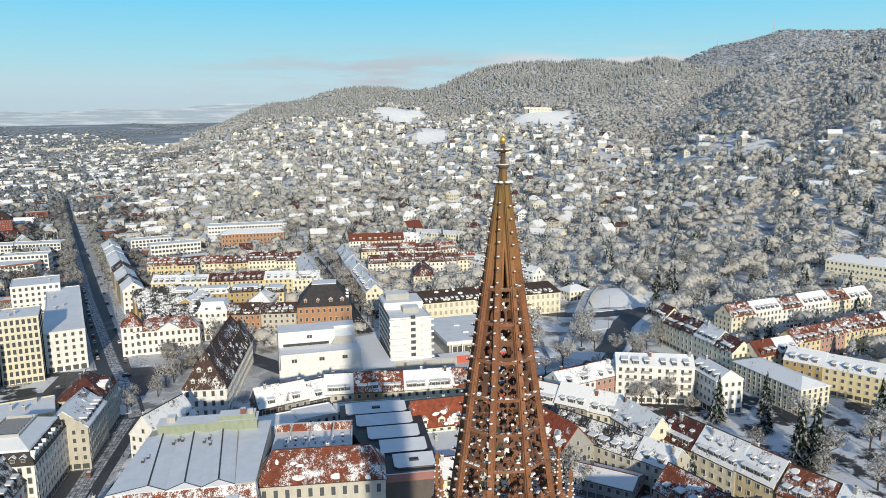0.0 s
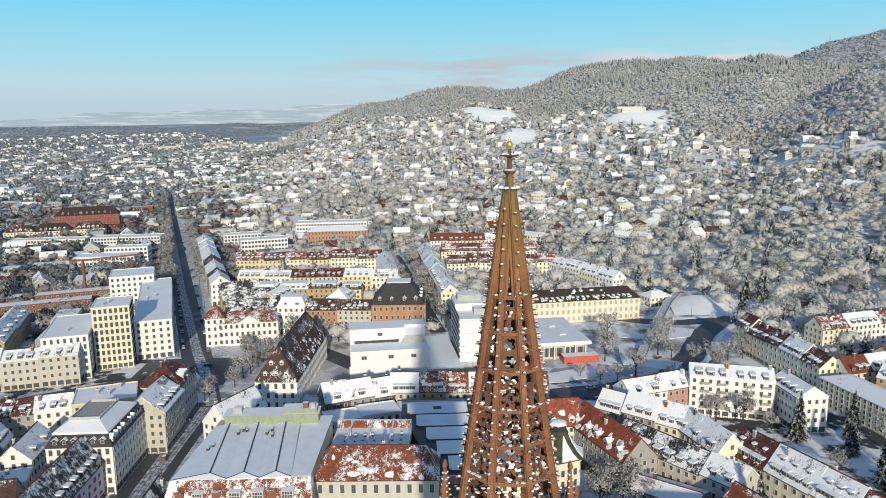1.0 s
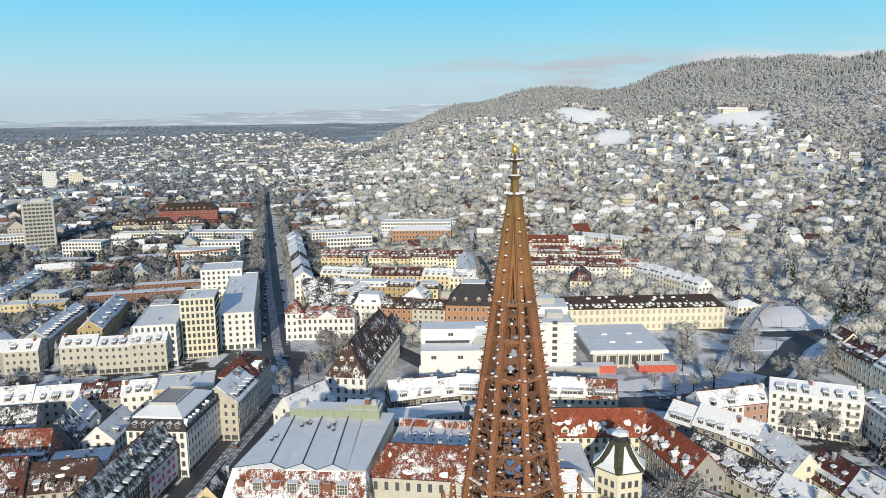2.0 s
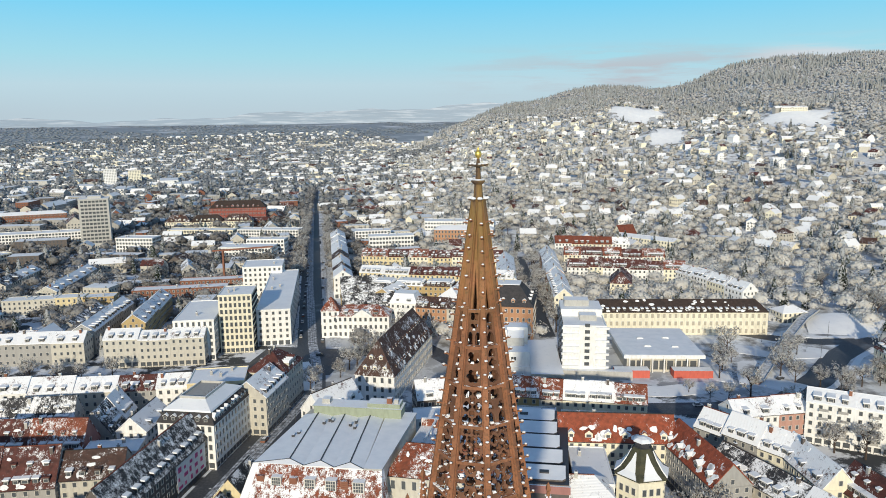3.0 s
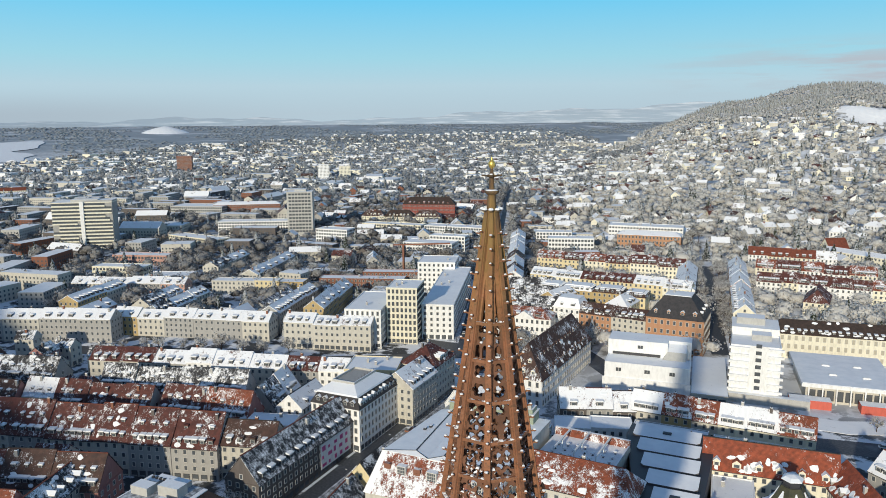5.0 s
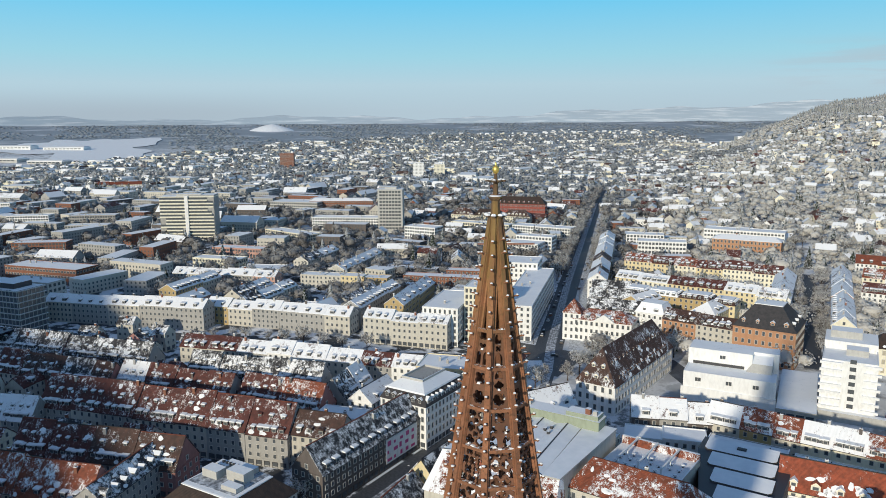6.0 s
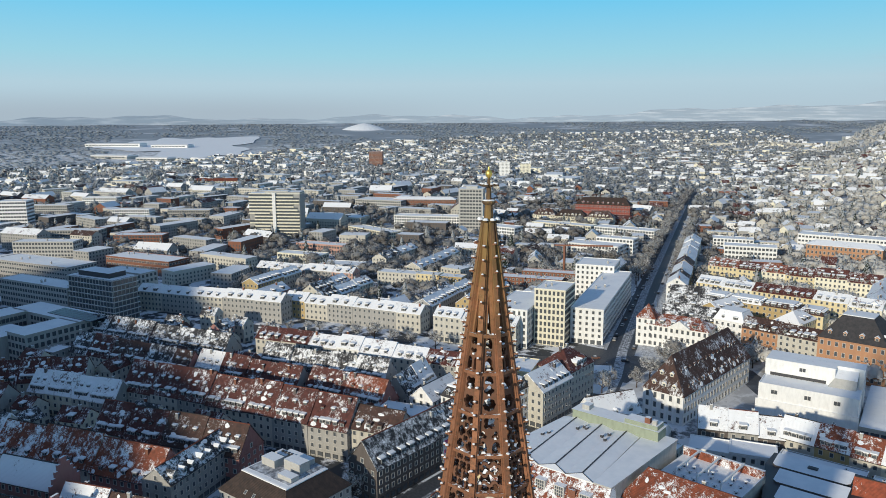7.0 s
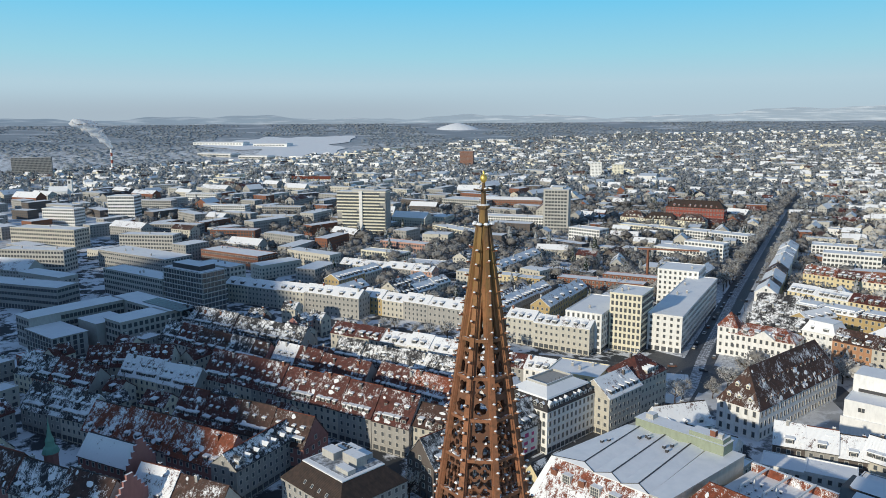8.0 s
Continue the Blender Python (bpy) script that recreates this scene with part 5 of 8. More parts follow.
saw_hall()
building("old town house with bright red tiled roof, snowy at the eaves", 49, 246.5, 4, 39, 13, 12, 19.5, "gable", "cream", "tile_clean", 4, dorm=6, dorm_style="gable", chim=2)
building("old town house with red tiled roof and tall grey gable end", 75.6, 231, -72, 34, 13, 11.5, 18.5, "gable", "grey", "tile_clean", 4, dorm=5, dorm_style="gable", chim=1)


def hooded_house():
    """Six-sided stone house with a steep hooded roof that ends in a small glazed lantern."""
    ob = thing("hooded_house", 55, 218, 0, 19, "pale six-sided house with snowy green-brown hooded roof", "house")
    FOOT.append((55, 218, 1, 0, 9, 9))
    m = Mesh("cream", "stone")
    m.turned([(8.3, -1), (8.3, 0.8), (8.0, 0.9), (8.0, 12.6), (8.5, 12.9), (8.5, 13.5), (7, 13.6)], 6, "cream")
    part("wall", m, ob)
    m = Mesh("sheet_green")
    hood = ((8.9, 13.7), (7.0, 15.0), (4.9, 17.6), (3.6, 20.0), (2.9, 21.3))
    m.turned([(8.9, 13.4), *hood, (2.8, 21.3)], 6, "sheet_green")
    part("roof", m, ob)
    lr = random.Random(6)
    for k in range(6):
        m = Mesh("snow")
        rings = []
        for (r, z), wide in zip(hood[:4], (0.8, 0.62, 0.36, 0.1)):
            flat, span = r * math.cos(radians(30)), r * math.sin(radians(30)) * wide * lr.uniform(0.8, 1.1)
            rings.append([(flat - 0.1, -span, z - 0.1), (flat - 0.1, span, z - 0.1), (flat + 0.16, span * 0.9, z + 0.26), (flat + 0.16, -span * 0.9, z + 0.26)])
        m.loft(rings, "snow")
        part("snow_lobe", m.data("snow_lobe"), ob, at=Matrix.Rotation(radians(60 * k + 30), 4, "Z"))
    m = Mesh("darkmetal", "glass", "snow")
    m.turned([(2.7, 21.1), (2.7, 21.6), (2.4, 21.6), (2.4, 23.0), (2.9, 23.1)], 6, "darkmetal")
    part("lantern", m, ob, "dark glazed roof lantern")
    m = Mesh("snow")
    m.turned([(3.0, 23.1), (3.0, 23.3), (2.0, 24.0), (0.3, 24.4)], 6, "snow")
    part("snow_cap", m, ob)
    for k in range(6):
        a = radians(60 * k + 30)
        r = 8.0 * math.cos(radians(30))
        for u in (-2.2, 0, 2.2):
            for z in (1.2, 4.9, 8.6):
                part("window", window_mesh(1.2, 2.1), ob, at=Matrix.Rotation(a + math.pi / 2, 4, "Z") @ pose(u, -r - 0.02, z))


hooded_house()
building("low snowy house with red tiled front slope", 36, 212, 4, 20, 12, 9.5, 13.5, "hip", "cream", "tile_snowy", 3, dorm=0, chim=1)
# row out of view, added to throw shade on the yard behind it
row("unseen old town house added to shade the yard", 50, 168, 112, 162, 12, 12.5, 18.5, W1, OLD, 15, seed=81)
building("low annex under snow", 40, 226, 4, 12, 26, 10, roof="flat", wall="white", storeys=3)
row("terraced town house with snow-patched tiled roof", -27, 276, 0, 286.5, 12, 10.5, 16.5, ("grey", "stone", "dark"), ("tile_snowy", "tile_white", "tile_red"), 10, dorm=1, seed=5)
row("terraced town house with snow-patched tiled roof", 0, 287, 64, 284, 12, 10.5, 16.5, ("cream", "white", "stone", "ochre"), ("tile_white", "tile_snowy", "tile_white", "tile_snowy", "tile_bright"), 11, dorm=4, seed=6)
row("low flat-roofed shop under snow", -24, 260, 3, 268, 11, 10, 11, ("white", "concrete"), ("snow",), 13, roof="flat", chim=0, seed=7)
building("narrow snowy shop roof", 16, 270, 0, 26, 9, 9, roof="flat", wall="grey", chim=1)
building("narrow snowy shop roof", 46, 268, 0, 30, 9, 9, roof="flat", wall="cream", chim=1)
building("gabled corner house with snowy roof", -58, 266, 62, 22, 12, 10, 17, wall="white", tile="tile_snowy", dorm=3, dorm_style="gable", chim=2)
building("gabled house with snowy roof", -40, 256, 8, 18, 12, 11, 15, wall="white", tile="tile_white", chim=1)
building("low flat roof with snow", -36, 240, 0, 30, 12, 14, roof="flat", wall="stone", chim=2)

# long hipped school hall, white cultural building, tower block, library, long school
hall_ob = building("long pale hall with steep brown hipped roof and rows of dormers", -45.4, 327, 86, 68, 17.5, 12.2, 26, "hip", "white", "tile_brown", 3, (1.2, 2.2, 3.0), dorm=18, dorm_row2=15, dorm_style="gable", dorm_snow="tile_brown", dorm_size=(1.1, 1.0), chim=1,
         shop=False, name="school_hall", category="hall", hip=6)
for u, f in ((-4.4, 0.16), (0, 0.16), (4.4, 0.16), (-2.2, 0.46), (2.2, 0.46)):
    part("dormer", dormer_mesh(1.5, 1.3, 2.0, "gable", "cream", "snow"), hall_ob, at=Matrix.Rotation(radians(-90), 4, "Z") @ pose(u, -(34.3 - 6.0 * f), 12.2 + 13.8 * f))


def culture_house():
    ob = thing("museum_block", -0.5, 322, 0, 5.2, "white flat-roofed modern building in stepped blocks under snow", "building")
    m = Mesh("white")
    m.box(-18.4, 17.5, 0, 13, -2, 15, "white", "snow")
    m.box(-18.4, 17.5, 0, 0.35, 15, 15.4, "white", "snow")
    m.box(-18.4, -18.05, 0.35, 13, 15, 15.4, "white", "snow")
    m.box(17.15, 17.5, 0.35, 13, 15, 15.4, "white", "snow")
    part("lower_block", m, ob)
    m = Mesh("white")
    m.box(-19.2, 18.0, -0.5, 0, -2, 8.6, "white", "snow")
    part("plinth", m, ob)
    m = Mesh("white")
    m.box(-18.6, 7.5, 13, 27.5, -2, 21.6, "white", "snow")
    m.box(7.5, 17.5, 19, 27.5, -2, 21.6, "white", "snow")
    m.box(-18.6, 7.5, 13, 13.35, 21.6, 22.0, "white", "snow")
    part("upper_block", m, ob)
    # dark strip that stands for the shadow of the recess
    m = Mesh("darkmetal")
    m.box(-16.5, 4.5, 12.9, 13, 15.1, 16.4, "darkmetal")
    part("window_band", m, ob, "dark strip for the recess shadow above the lower roof")
    m = Mesh("concrete")
    m.solid([(5.5, 10.5, 15), (15.5, 10.5, 15), (15.5, 19, 15), (5.5, 19, 15)], [(7.5, 13, 18.2), (15.5, 13, 18.2), (15.5, 19, 20.4), (7.5, 19, 20.4)], "concrete", "snow")
    part("stair_house", m, ob, "grey sloping stair house on the roof")
    for x in (-13, -11.8, -0.8, 0.4, 9.6, 10.8):
        part("window", window_mesh(0.8, 1.3, "dark"), ob, at=pose(x, -0.02, 11.6))
    for x in (-5, -3.8):
        part("window", window_mesh(0.8, 1.2, "dark"), ob, at=pose(x, 12.98, 18.6))
    m = Mesh("stone", "snow")
    m.box(18.2, 33, -2, 52, -2, 5.4, "stone", "snow")
    m.box(18.2, 33, -2.4, -2, 5.2, 5.9, "stone", "snow")
    part("link_roof", m, ob, "low snowy roof between museum and tower")
    for i in range(4):
        part("window", window_mesh(2.6, 2.8, "dark"), ob, at=pose(20.2 + i * 3.5, -2.02, 1.2))
    return ob


culture_house()


def tower_block():
    ob = thing("apartment_tower", 40.8, 355, 0, 3, "white eight-storey tower block with balconies and snowy roof", "apartment block")
    m = Mesh("white")
    m.box(-10, 10, -18, 20, -2, 24, "white", "snow")
    m.box(-10, 10, -18, -17.6, 24, 25, "white", "snow")
    m.box(-10, -9.6, -17.6, 2, 24, 25, "white", "snow")
    m.box(9.6, 10, -17.6, 2, 24, 25, "white", "snow")
    m.box(-10, 10, 2, 20, 24, 27.5, "white", "snow")
    m.box(-8, 4, 8, 16, 27.5, 30.5, "concrete", "snow")
    m.box(-1.5, 6.5, -6, 1, 24, 26.6, "concrete", "snow")
    part("wall", m, ob)
    m = Mesh("concrete")
    m.box(-11, 22, -21, -18, 0, 4, "concrete", "snow")
    part("podium", m, ob)
    for f in range(8):
        z = 1.6 + f * 3.1
        if f > 0:
            part("window", window_mesh(2.0, 1.4, "dark"), ob, at=pose(1.2, -18.02, z + 1))
            m = Mesh("white")
            m.box(-10.6, -2.5, -19.3, -18, 0, 1.0, "white", "snow")
            part("balcony", m, ob, at=pose(0, 0, z))
            m = Mesh("white")
            m.box(5, 11.2, -19.0, -18, 0, 1.0, "white", "snow")
            part("balcony", m, ob, at=pose(0, 0, z))
        for i in range(10):
            part("window", window_mesh(1.7, 1.5, "dark"), ob, at=pose(-10.02, -15.5 + i * 3.5, z + 0.8, 0, 0, -90))
    return ob


tower_block()


def library():
    ob = thing("pavilion", 77, 369, 0, 6, "low pavilion with wide snowy flat roof and glazed front", "pavilion")
    m = Mesh("concrete", "stone")
    m.box(-17, 17, -20, 20, -1, 7.4, "stone")
    part("wall", m, ob)
    m = Mesh("concrete", "metal_roof")
    m.box(-19, 19, -23, 23, 7.4, 9.0, "white", "metal_roof")
    m.box(-18.6, 18.6, -22.6, 22.6, 9.0, 9.15, "metal_roof")
    part("roof", m, ob)
    for u, v in ((-6, 4), (7, 5), (-5, -9), (8, -10)):
        m = Mesh("white", "snow")
        m.loft([[(-1.6, -0.8, 0), (1.6, -0.8, 0), (1.6, 0.8, 0), (-1.6, 0.8, 0)], [(-1.6, -0.8, 0.3), (1.6, -0.8, 0.3), (1.6, 0.8, 0.3), (-1.6, 0.8, 0.3)], [(-1.2, -0.5, 0.6), (1.2, -0.5, 0.6), (1.2, 0.5, 0.6), (-1.2, 0.5, 0.6)]], "white", "snow")
        part("rooflight", m, ob, "snow-capped rooflight", at=pose(u, v, 9.15))
    for i in range(9):
        part("window", window_mesh(2.6, 4.2, "dark"), ob, at=pose(-14.5 + i * 3.6, -20.03, 1.2))
    for x0, x1 in ((-24, -8), (3, 21)):
        m = Mesh("coral")
        m.box(x0, x1, -29, -23, 0, 3.6, "coral", "snow")
        part("annex", m, ob, "low coral-red annex under snow")
    for i in range(7):
        m = Mesh("white")
        m.box(-0.25, 0.25, -0.25, 0.25, 0, 7.4, "white")
        part("pillar", m, ob, at=pose(-16 + i * 5.4, -21.8, 0))
    return ob


library()
building("long pale yellow school with dark snowy roof and dormers", 95, 420, 7, 98, 15, 13, 18.5, "hip", "cream", "tile_umber", 3, (1.3, 2.2, 3.2), dorm=28, dorm_size=(1.3, 1.1), wkind="pale", chim=4, shop=False, name="school", category="school", hip=5)
building("brick-orange mansion with high dark slate hipped roof", 2, 404, -2, 29, 27, 19, 29.5, "mansard", "orange", "slate", 4, (1.2, 2.0, 3.0), dorm=4, dorm_style="gable", chim=2, shop=False, inset=8, name="mansion", category="mansion")
row("cream and orange town house with brown roof and snowy dormers", -50, 406, -13, 402, 13, 15, 19.5, ("orange", "cream", "stone"), ("tile_brown",), 18, dorm=5, seed=9)
building("pale baroque corner house with red roof", -80, 393, 6, 32, 15, 12.5, 17, "hip", "white", "tile_bright", 3, (1.2, 2.0, 2.8), dorm=4, chim=1, shop=False)
building("round corner house with pointed red roof", -97, 389, 10, 10, 11, 15.5, 22, "hip", "white", "tile_bright", 4, (1.1, 1.8, 2.6), chim=0, shop=False, hip=4.8)
building("white gabled front with round window", -58, 410, -5, 16, 14, 16, 21, "mansard", "white", "tile_white", 4, dorm=2, chim=0)

# ---- offices on the far side of the ring ----
building("tall cream office tower with a grid of windows", -139.5, 361.5, 16, 17, 22, 31, roof="flat", wall="cream", storeys=9, win=(1.0, 1.9, 2.1), chim=2, name="office_tower", category="office", wkind="dark")
building("pale office block with snowy flat roof", -138.5, 418, 17.5, 18, 108, 19.5, roof="flat", wall="white", storeys=6, win=(1.2, 1.6, 3.0), chim=3, name="office_block", category="office")
building("pale upper office block with snowy roof", -170, 470, 17.5, 26, 26, 24, roof="flat", wall="white", storeys=7, win=(1.3, 1.7, 3.0), chim=1, name="office_block", category="office")
building("white office wing with tall windows", -158, 356, 16, 20, 42, 21, roof="flat", wall="white", storeys=6, win=(1.1, 2.1, 2.7), chim=1, name="office_block", category="office")
row("cream post-war apartment house with snowy roof", -193, 325, -146, 337, 13, 14.5, 18, ("cream", "stone"), ("tile_white", "tile_snowy"), 16, dorm=3, seed=10)
row("post-war apartment house with snowy roof", -300, 306, -208, 331, 12.5, 11, 15, ("stone", "grey", "green", "stone", "ochre"), ("tile_white",), 15, dorm=2, seed=11, shop=False)
row("post-war apartment house with snowy roof", -390, 257, -288, 294, 12.5, 13, 17, ("stone", "grey", "pink"), ("tile_white",), 24, dorm=3, seed=13, shop=False)
building("pink apartment house with snowy roof", -322, 306, 105, 30, 13, 11, 15, wall="pink", tile="tile_white", dorm=3, shop=False)
SHED = ("grey", "stone", "green", "grey", "ochre")
for k, (x0, y0, x1, y1, w, e) in enumerate(((-216, 338, -233, 402, 12, 12), (-284, 316, -294, 368, 12, 11), (-304, 326, -316, 366, 12, 11), (-350, 312, -364, 362, 13, 11))):
    row("apartment house in the shade with bluish snowy roof", x0, y0, x1, y1, w, e, e + 4.2, SHED, ("tile_snowy", "tile_white", "tile_dark"), 21, dorm=4, seed=20 + k, shop=False)
building("gabled backyard house with bluish snowy roof", -237, 336, 100, 22, 11, 9, 14, wall="stone", tile="tile_white", dorm=1, shop=False)
building("low backyard workshop under snow", -250, 352, 17, 24, 14, 6, 8, wall="grey", tile="tile_snowy", dorm=0, shop=False, chim=2)
building("backyard house with dark skylit roof", -243, 378, 104, 44, 11, 8, 12, wall="grey", tile="tile_dark", dorm=4, shop=False, chim=2)
row("ochre apartment house with balconies and snowy flat roof", -320, 409, -256, 430, 12, 9, 10, ("ochre", "stone", "yellow"), ("tile_snowy",), 16, dorm=0, seed=26, shop=False, roof="flat")
row("apartment house in the shade with snowy roof", -410, 366, -330, 393, 12, 9, 12.5, ("pink", "stone", "grey"), ("tile_white", "tile_snowy"), 20, dorm=2, seed=27, shop=False)
row("long apartment house with bluish snowy roof", -308, 432, -332, 511, 13, 9, 13, ("grey", "stone"), ("tile_white",), 26, dorm=2, seed=28, shop=False, chim=2)
row("long apartment house with bluish snowy roof", -357, 445, -373, 502, 13, 9, 13, ("ochre", "stone"), ("tile_white", "tile_dark"), 28, dorm=2, seed=29, shop=False)
building("low white hall with snowy roof", -374, 420, 25, 34, 18, 6.5, roof="flat", wall="white", storeys=2, shop=False, chim=1, name="hall", category="hall")
building("long dark flat-roofed wing with thin snow", -270, 478, 17, 44, 12, 7, roof="flat", wall="dark", storeys=2, shop=False, chim=2)
building("red brick school wing with snowy flat roof", -226, 459, 20, 62, 12, 8.5, roof="flat", wall="brick", storeys=3, chim=3)
building("red brick school wing with snowy flat roof", -212, 487, 20, 52, 11, 9, roof="flat", wall="brick", storeys=3, chim=2)
row("ochre gabled house with bluish snowy roof", -198, 356, -219, 422, 12, 12, 17, ("ochre",), ("tile_white", "tile_snowy"), 33, dorm=3, seed=25, shop=False)


def hi_rise(label, x, y, rot, L, W, H, floors, wall, bands):
    ob = thing("tower_block", x, y, 0, rot, label, "tower block")
    m = Mesh(wall)
    # banded tower: shade of the side walls is put into a grey body
    m.box(-L / 2, L / 2, -W / 2, W / 2, -2, H, "grey" if bands else wall, "snow")
    if bands:
        m.box(-1.7, 1.7, -W / 2 - 1.9, -W / 2, -2, H + 1.4, "white", "snow")
        m.box(1.7, L / 2, -W / 2 + 1, W / 2, H, H + 2.2, "grey", "snow")
    m.box(-L / 2 - 0.2, L / 2 + 0.2, -W / 2 - 0.2, W / 2 + 0.2, H, H + 0.8, wall, "snow")
    m.box(-L * 0.2, L * 0.25, -W * 0.3, W * 0.3, H, H + 3, "concrete", "snow")
    part("wall", m, ob)
    fh = H / floors
    for f in range(1, floors):
        if bands:
            hr = random.Random(f * 5)
            for x0, x1 in ((-L / 2 + 0.2 + hr.choice((0, 0, 5.5)), -1.8 - hr.choice((0, 0, 3))), (1.8, L / 2 - 0.4 - hr.choice((0, 0, 6, 2)))):
                m = Mesh("glass", "cream")
                m.box(x0, x1, -W / 2 - 0.06, -W / 2, 0.7, fh - 0.3, "glass")
                m.box(x0, x1, -W / 2 - 1.2, -W / 2, -0.3, 1.05, "cream", "snow")
                part("balcony_band", m, ob, at=pose(0, 0, f * fh))
        else:
            n = int(L / 3.4)
            for i in range(n):
                part("window", window_mesh(2.4, 1.7, "dark"), ob, at=pose((i - (n - 1) / 2) * 3.4, -W / 2 - 0.03, f * fh + 0.8))
    return ob


hi_rise("cream high-rise with long balcony bands", -556, 497, 34, 54, 18, 47, 14, "cream", True)
hi_rise("pale high-rise office with window grid", -424, 660, 30, 27, 20, 47, 13, "concrete", False)


def u_block():
    ob = thing("office_court", -350, 162, 0, 9, "pale stone office block round a court, snow on flat roofs", "office")
    for x0, x1, y0, y1, z in ((-30, 30, 18, 34, 17), (-33, -17, -36, 18, 17), (14, 30, -10, 18, 17), (-8, 12, -14, 4, 14), (-17, 14, -38, -20, 12)):
        m = Mesh("concrete")
        R = [(x0, y0), (x1, y0), (x1, y1), (x0, y1)]
        G = [(x0 - 0.5, y0 - 0.5), (x1 + 0.5, y0 - 0.5), (x1 + 0.5, y1 + 0.5), (x0 - 0.5, y1 + 0.5)]
        m.loft([[(*p, -2) for p in R], [(*p, z) for p in R], [(*p, z) for p in G], [(*p, z + 0.4) for p in G]], "concrete", "snow")
        part("wing", m, ob)
    for f in range(4):
        for i in range(13):
            part("window", window_mesh(1.6, 2.0, "dark"), ob, at=pose(30.02, -8 + i * 3.2, 2 + f * 3.8, 0, 0, 90))
        for i in range(9):
            part("window", window_mesh(1.6, 2.0, "dark"), ob, at=pose(-15 + i * 3.2, -38.03, 1 + f * 2.8))
        for i in range(5):
            part("window", window_mesh(1.6, 2.0, "dark"), ob, at=pose(15.5 + i * 3.2, -10.03, 2 + f * 3.8))
        for i in range(9):
            part("window", window_mesh(1.6, 2.0, "dark"), ob, at=pose(-12 + i * 3.0, 17.97, 2 + f * 3.8))
        for i in range(16):
            part("window", window_mesh(1.6, 2.0, "dark"), ob, at=pose(-16.98, -18 + i * 2.3, 2 + f * 3.8, 0, 0, 90))
        for i in range(5):
            part("window", window_mesh(1.6, 2.0, "dark"), ob, at=pose(-31.5 + i * 3.2, -36.03, 2 + f * 3.8))
            part("window", window_mesh(1.6, 2.0, "dark"), ob, at=pose(14.02, -37 + i * 3.4, 1 + f * 2.8, 0, 0, 90))
    return ob


u_block()

ob = thing("solar_array", -352, 188, 17.45, 9, "dark blue solar panels on the snowy office roof", "solar panels")
for i in range(9):
    m = Mesh("solar", "darkmetal")
    m.solid([(-2, -5, 0), (2, -5, 0), (2, 5, 0), (-2, 5, 0)], [(-2, -5, 0.25), (2, -5, 0.25), (2, 5, 0.7), (-2, 5, 0.7)], "solar")
    part("panel", m, ob, at=pose(-2 + i * 4.25, 0, 0))


def glass_block():
    ob = thing("glass_office", -382, 227, 0, 12, "dark glass office block with pale floor bands and snowy roof", "office")
    m = Mesh("darkmetal")
    m.box(-20, 20, -9, 9, -2, 28, "glass", "snow")
    m.box(-14, 14, -6, 6, 28, 31, "darkmetal", "snow")
    part("wall", m, ob)
    for f in range(9):
        m = Mesh("concrete")
        m.box(-20.7, 20.7, -9.7, 9.7, f * 3.3 + 0.9, f * 3.3 + 1.35, "concrete", "snow")
        part("floor_band", m, ob)
    for i in range(15):
        m = Mesh("concrete")
        m.box(-0.12, 0.12, -9.3, -8.9, 0, 28, "concrete")
        part("mullion", m, ob, at=pose(-19.6 + i * 2.8, 0, 0))
    for i in range(7):
        m = Mesh("concrete")
        m.box(-0.2, 0.2, -0.12, 0.12, 0, 28, "concrete")
        part("mullion", m, ob, at=pose(20.1, -8.6 + i * 2.8, 0))
    return ob


glass_block()
building("long office wing with snowy flat roof", -440, 215, 12, 70, 16, 18, roof="flat", wall="concrete", storeys=5, win=(1.6, 1.7, 2.6), wkind="dark", chim=2, name="office_block", category="office")
building("pale office wing with snowy flat roof", -415, 262, 12, 36, 14, 21, roof="flat", wall="concrete", storeys=6, win=(1.6, 1.7, 2.8), wkind="dark", chim=2, name="office_block", category="office")
building("curved grey office wing under snow", -470, 150, 28, 70, 18, 16, roof="flat", wall="grey", storeys=4, win=(2.2, 1.6, 2.6), wkind="dark", chim=1, name="office_block", category="office")
building("long snowy flat-roofed hall", -540, 255, 14, 90, 26, 14, roof="flat", wall="grey", storeys=4, win=(2.0, 1.6, 2.8), chim=3, name="office_block", category="office")
building("long snowy flat-roofed hall", -500, 320, 14, 70, 22, 12, roof="flat", wall="brick", storeys=3, win=(2.0, 1.6, 2.8), chim=3, name="office_block", category="office")

# ---- old town on the near side of the ring ----
D = dict(dorm=5, dorm_row2=3)
row("long old town terrace with red roof, dormers and snow patches", -226, 165, -122, 194.5, 16.6, 11.9, 22, ("stone", "grey", "stone"), ("tile_red",), 16, seed=30, **D)
building("old house with brown roof and small skylights", -113, 197.5, 16, 19, 13, 12.5, 19, wall="stone", tile="tile_brown", dorm=4, chim=1)
row("old town terrace with orange-red roof and snowy dormers", -209, 109, -143, 132, 14.6, 9.9, 19, ("stone", "rose", "grey"), ("tile_bright", "tile_red"), 22, seed=31, dorm=4)
row("old town terrace with brown roof and snowy dormers", -197, 138, -138, 159, 14.1, 9.9, 19, ("stone", "rose", "grey"), ("tile_brown", "tile_red", "tile_brown"), 14, seed=32, **D)
building("corner block with brown mansard roof and rooftop plant", -105.7, 148, 2, 30, 26, 11.5, 17, "mansard", "grey", "tile_umber", 4, dorm=0, chim=0, inset=5.0)
